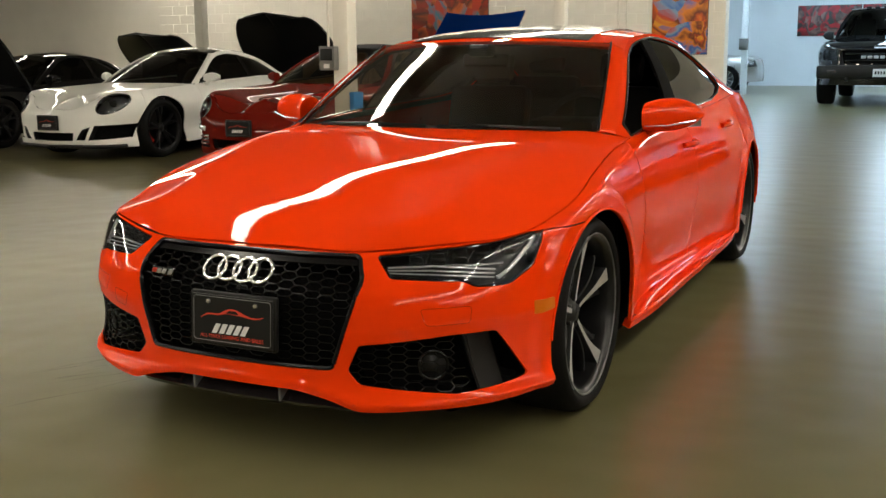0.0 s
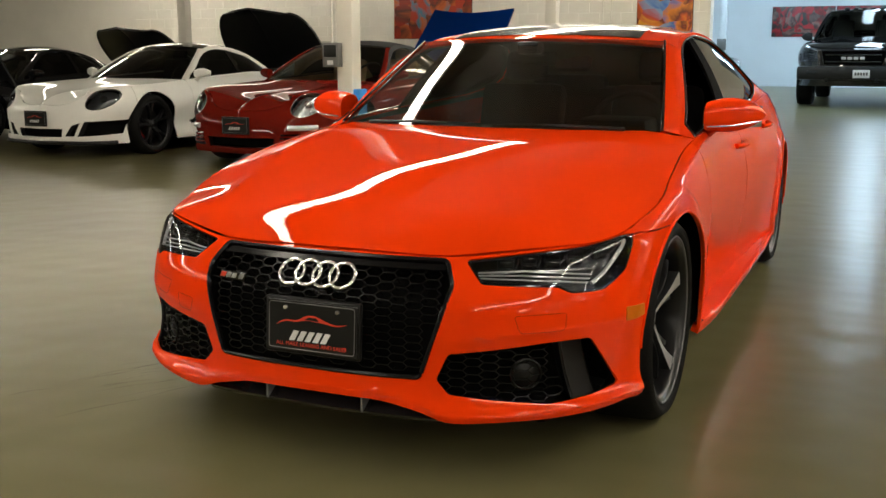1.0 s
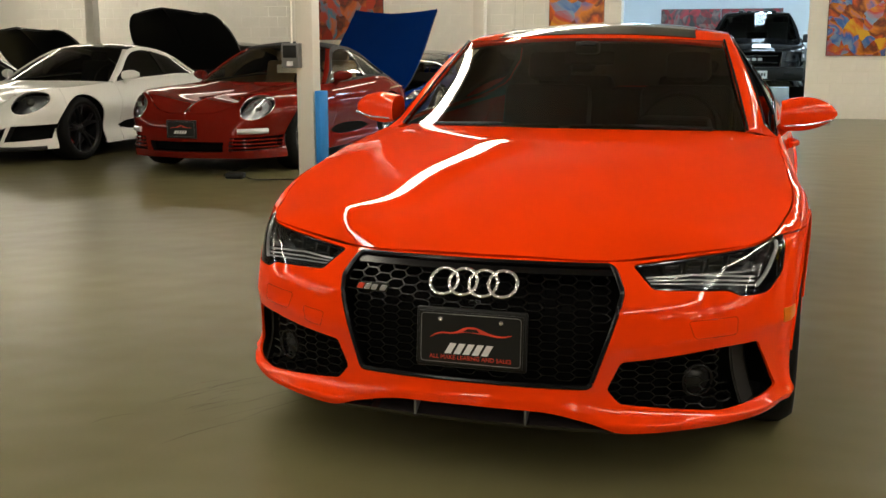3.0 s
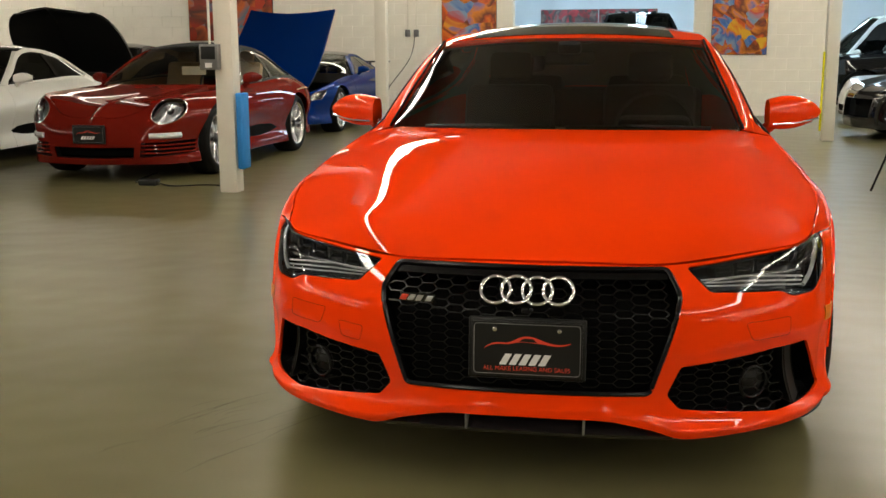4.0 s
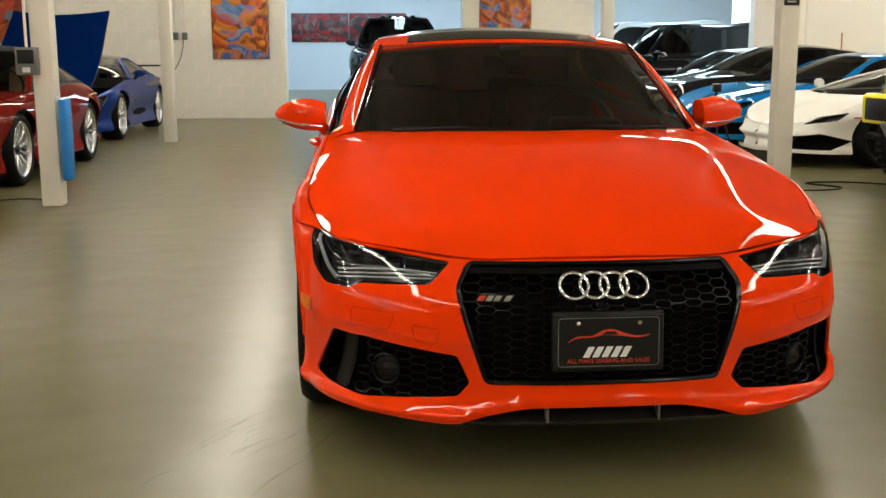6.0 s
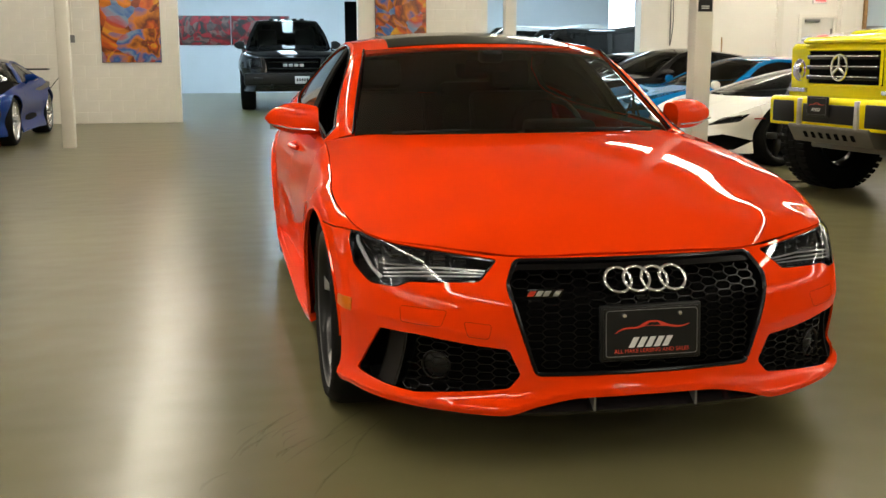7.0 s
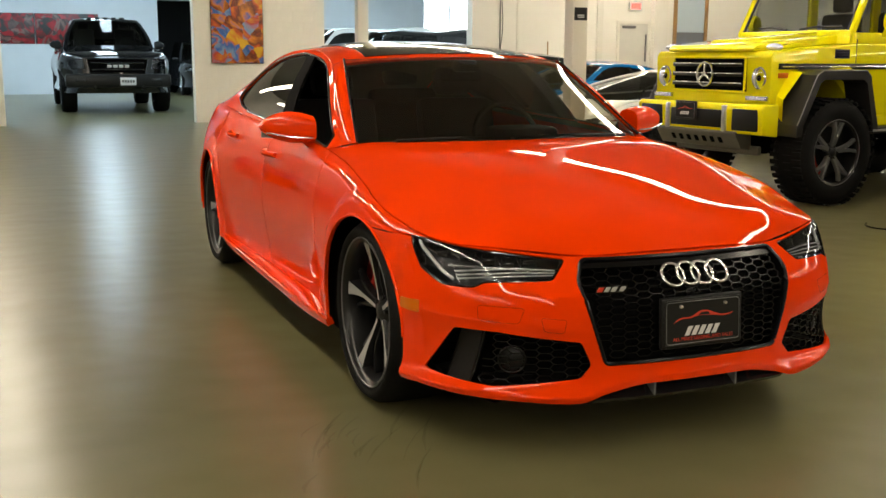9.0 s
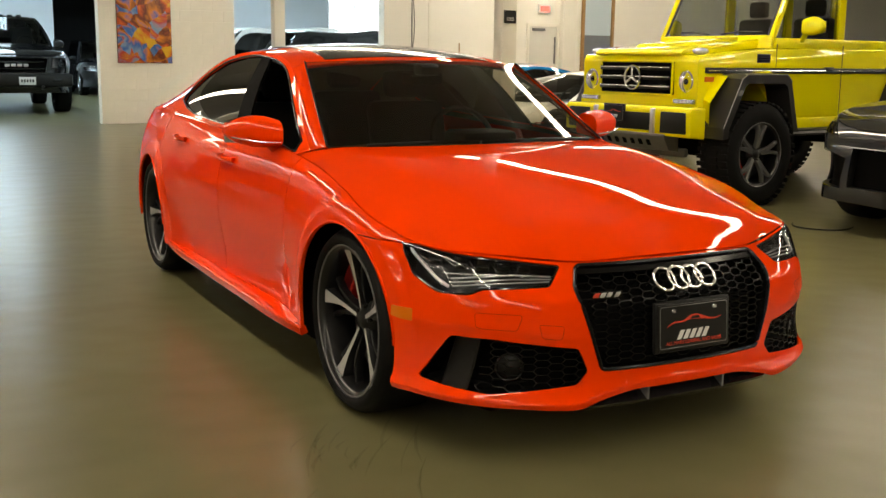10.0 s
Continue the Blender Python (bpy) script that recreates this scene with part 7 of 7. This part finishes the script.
# tripod by the column
tp = fixed("tripod", "thin black camera tripod standing on the concrete", "tripod", pose(2.55, 11.15, 0))
for a in (20, 140, 260):
    c, s = math.cos(radians(a)), math.sin(radians(a))
    tube("leg", [(0.33 * c, 0.33 * s, 0.008), (0.03 * c, 0.03 * s, 0.80)], 0.010, M["satin"], tp, n=8)
tube("centre_column", [(0, 0, 0.55), (0, 0, 0.90)], 0.014, M["satin"], tp, n=8)
box("head", -0.035, 0.035, -0.04, 0.04, 0.88, 0.96, M["satin"], tp, 0.01)
ch = fixed("battery_charger", "small black battery charger lying on the concrete", "charger", pose(-4.25, 10.75, 0))
box("case", -0.09, 0.09, -0.05, 0.05, 0.0, 0.06, M["satin"], ch, 0.012)
tube("cable", spline([(0.09, 0, 0.03), (0.25, -0.08, 0.010), (0.5, 0.02, 0.010), (0.86, -0.1, 0.010)], 24), 0.007, M["satin"], ch, n=6)
tube("lead", spline([(-0.09, 0, 0.03), (-0.2, 0.12, 0.010), (-0.30, 0.5, 0.010), (-0.35, 0.9, 0.010)], 24), 0.007, M["satin"], ch, n=6)
fc = fixed("floor_cable", "loose black cable looped on the concrete", "cable", pose(3.2, 10.9, 0.0))
tube("loop", spline([(-0.2, 0.1, 0.009), (0.15, -0.15, 0.009), (0.5, 0.05, 0.009), (0.3, 0.35, 0.009), (0.75, 0.4, 0.009), (1.2, 0.1, 0.009), (1.5, 0.5, 0.009)], 60), 0.008, M["satin"], fc, n=6)
fc = fixed("floor_cable", "loose black cable beside the dark vehicle", "cable", pose(4.15, 7.95, 0.0))
tube("loop", spline([(0.0, 0.0, 0.008), (-0.12, -0.2, 0.008), (0.02, -0.4, 0.008), (0.3, -0.35, 0.008)], 40), 0.007, M["satin"], fc, n=6)

# door, notice and framed window at the right of the back wall
dr = tagged(thing("door_1", "plain off-white steel door with a closer", "door", pose(10.93, WALL_Y, 0)), kind="structure")
box("leaf", -0.37, 0.37, -0.03, -0.004, 0.005, 2.03, M["doorpaint"], dr, 0.004)
for x0, x1, z0, z1 in ((-0.43, -0.37, 0, 2.09), (0.37, 0.43, 0, 2.09), (-0.37, 0.37, 2.03, 2.09)):
    box("door_frame", x0, x1, -0.05, 0.0, z0, z1, M["wallpaint"], dr)
box("closer", -0.30, 0.02, -0.10, -0.03, 1.93, 1.99, M["grey"], dr, 0.008)
box("door_handle", 0.26, 0.33, -0.09, -0.03, 0.95, 1.05, M["grey"], dr, 0.01)
box("pull_bar", 0.30, 0.325, -0.07, -0.03, 1.2, 1.8, M["grey"], dr, 0.005)
ex = fixed("exit_sign", "small lit red and white exit sign above the door", "sign", pose(10.95, WALL_Y, 2.42))
box("case", -0.16, 0.16, -0.06, 0.0, -0.10, 0.10, M["ink_white"], ex, 0.006)
box("bar", -0.12, 0.12, -0.064, -0.06, -0.06, 0.06, M["exitred"], ex)
wd = tagged(thing("window_1", "timber-framed interior window with blue-grey glass", "window", pose(12.45, WALL_Y, 0)), kind="structure")
for x0, x1, z0, z1 in ((-0.46, -0.38, 0.6, 2.9), (0.38, 0.46, 0.6, 2.9), (-0.38, 0.38, 2.8, 2.9), (-0.38, 0.38, 0.6, 0.7)):
    box("window_frame", x0, x1, -0.05, 0.02, z0, z1, M["oak"], wd, 0.006)
box("pane", -0.38, 0.38, -0.012, -0.002, 1.86, 2.8, M["paleglass"], wd)
box("lower_panel", -0.38, 0.38, -0.014, -0.002, 0.7, 1.86, M["bluegrey"], wd)
tagged(box("trim_rail", 7.05, 10.0, WALL_Y - 0.05, WALL_Y, 1.12, 1.20, M["wallpaint"], None, 0.006), "pale painted rail along the wall", "rail", kind="structure")
tagged(box("trim_pilaster", 11.40, 11.75, WALL_Y - 0.15, WALL_Y, 0, CEIL, M["wallpaint"]), "painted pilaster", "wall", kind="structure")
tagged(box("trim_corner", 9.98, 10.12, WALL_Y - 0.06, WALL_Y, 0, CEIL, M["wallpaint"]), "painted corner strip", "wall", kind="structure")
wc = fixed("wall_conduit", "thin steel conduit with a loose cable down the wall", "conduit", pose(7.62, WALL_Y, 0))
tube("conduit", [(0, -0.02, 1.45), (0, -0.02, CEIL - 0.01)], 0.012, M["grey"], wc, n=8)
tube("cable", spline([(0.0, -0.03, 1.45), (0.05, -0.04, 1.9), (0.02, -0.03, 2.6), (0.0, -0.03, 3.4)], 20), 0.007, M["satin"], wc, n=6)
tagged(box("trim_strip", 8.02, 8.07, WALL_Y - 0.02, WALL_Y, 0, CEIL, M["wallpaint"]), "narrow joint strip on the wall", "wall", kind="structure")
br = fixed("broom", "broom with a wooden handle leaning on the wall", "broom", pose(8.75, WALL_Y - 0.09, 0))
tube("handle", [(0, 0, 0.12), (0.02, 0.07, 1.62)], 0.014, M["oak"], br, n=8)
box("head", -0.18, 0.18, -0.04, 0.04, 0.0, 0.12, M["satin"], br, 0.01)
# emissive panel set at the bright stretch of the far wall
wn = tagged(thing("bright_panel", "tall bright glowing panel in the back room", "window", pose(13.1, 38.5, 0)), kind="structure")
box("pane", -1.0, 1.0, -0.03, -0.01, 0.9, 3.4, M["glowpanel"], wn)
for x in (-1.03, 0, 1.03):
    box("window_frame", x - 0.03, x + 0.03, -0.06, -0.002, 0.85, 3.45, M["coolwall"], wn)

# hanging rods of the lamps
for o in [o for o in scene.objects if o.name.startswith(("lit_strip", "ceiling_light")) and o.parent is None]:
    top = CEIL - o.location.z
    for y in (-1.3, 1.3):
        tube("hanger", [(0, y, 0.08), (0, y, top)], 0.008, M["grey"], o, n=6)

# ---- tyre scuffs on the concrete ----
scuff = bpy.data.materials.new("rubber_scuff")
scuff.use_nodes = True
nt = scuff.node_tree
bs = nt.nodes["Principled BSDF"]
bs.inputs["Base Color"].default_value = (0.02, 0.02, 0.016, 1)
bs.inputs["Roughness"].default_value = 0.5
thin = nt.nodes.new("ShaderNodeTexNoise")
thin.inputs["Scale"].default_value, thin.inputs["Detail"].default_value = 14.0, 3
half_mix = nt.nodes.new("ShaderNodeMath")
half_mix.operation = "MULTIPLY"
half_mix.inputs[1].default_value = 0.22
nt.links.new(nt.nodes.new("ShaderNodeTexCoord").outputs["Object"], thin.inputs["Vector"])
nt.links.new(thin.outputs["Fac"], half_mix.inputs[0])
nt.links.new(half_mix.outputs[0], bs.inputs["Alpha"])
rnd = random.Random(5)
V, F = [], []
for cx, cy, n in ((-0.98, 4.90, 12), (-1.10, 4.68, 6)):
    for i in range(n):
        a = radians(rnd.uniform(48, 66))
        px, py = cx + rnd.uniform(-0.22, 0.22), cy + rnd.uniform(-0.14, 0.14)
        ln, wd = rnd.uniform(0.05, 0.20), rnd.uniform(0.003, 0.008)
        o = len(V)
        for t, k in ((-1, 0.2), (-0.3, 1), (0.4, 0.8), (1, 0.15)):
            bx, by = px + ln * t * math.cos(a) + 0.02 * t * t, py + ln * t * math.sin(a)
            V += [(bx - wd * k * math.sin(a), by + wd * k * math.cos(a), 0.003), (bx + wd * k * math.sin(a), by - wd * k * math.cos(a), 0.003)]
        F += [(o + 2 * j, o + 2 * j + 1, o + 2 * j + 3, o + 2 * j + 2) for j in range(3)]
tagged(raw("tyre_scuffs", V, F, scuff, smooth=False), "faint dark tyre scuffs on the polished concrete", "scuff marks", kind="stuff")

# ---- blocks of the back wall ----
def block_mesh(w, h):
    bm = bmesh.new()
    add_box(bm, 0.002, w - 0.002, -0.007, 0.0, 0.002, h - 0.002)
    bmesh.ops.bevel(bm, geom=[e for e in bm.edges if all(v.co.y < -0.006 for v in e.verts)], offset=0.003, segments=1, affect="EDGES")
    me = bpy.data.meshes.new("block")
    bm.to_mesh(me)
    bm.free()
    me.materials.append(M["blockpaint"])
    return me


full, half = block_mesh(0.43, 0.215), block_mesh(0.215, 0.215)
walls = {o.name: o for o in scene.objects if o.name.startswith("wall_back")}
for wname, x0, x1 in (("wall_back_left", -6.55, -2.25), ("wall_back_pier", 1.17, 3.75)):
    for row in range(13):
        x = x0
        first = row % 2
        while x < x1 - 0.02:
            short = first or x + 0.43 > x1 + 0.01
            o = new("block", half if short else full)
            o.parent = walls[wname]
            o.location = (x, WALL_Y, row * 0.215)
            x += 0.215 if short else 0.43
            first = False
V, F = [], []
for row in range(13):
    x = -16.0 + (0.215 if row % 2 else 0)
    while x + 0.43 <= -6.55:
        o = len(V)
        a, b, c, d = x + 0.002, x + 0.428, row * 0.215 + 0.002, row * 0.215 + 0.213
        V += [(a, WALL_Y, c), (b, WALL_Y, c), (b, WALL_Y, d), (a, WALL_Y, d)] + [(p, WALL_Y - 0.007, q) for p, q in ((a + 0.003, c + 0.003), (b - 0.003, c + 0.003), (b - 0.003, d - 0.003), (a + 0.003, d - 0.003))]
        F += [(o + 4, o + 5, o + 6, o + 7), (o, o + 1, o + 5, o + 4), (o + 1, o + 2, o + 6, o + 5), (o + 2, o + 3, o + 7, o + 6), (o + 3, o, o + 4, o + 7)]
        x += 0.43
tagged(raw("block_courses", V, F, M["blockpaint"], walls["wall_back_left"], smooth=False), kind="stuff")
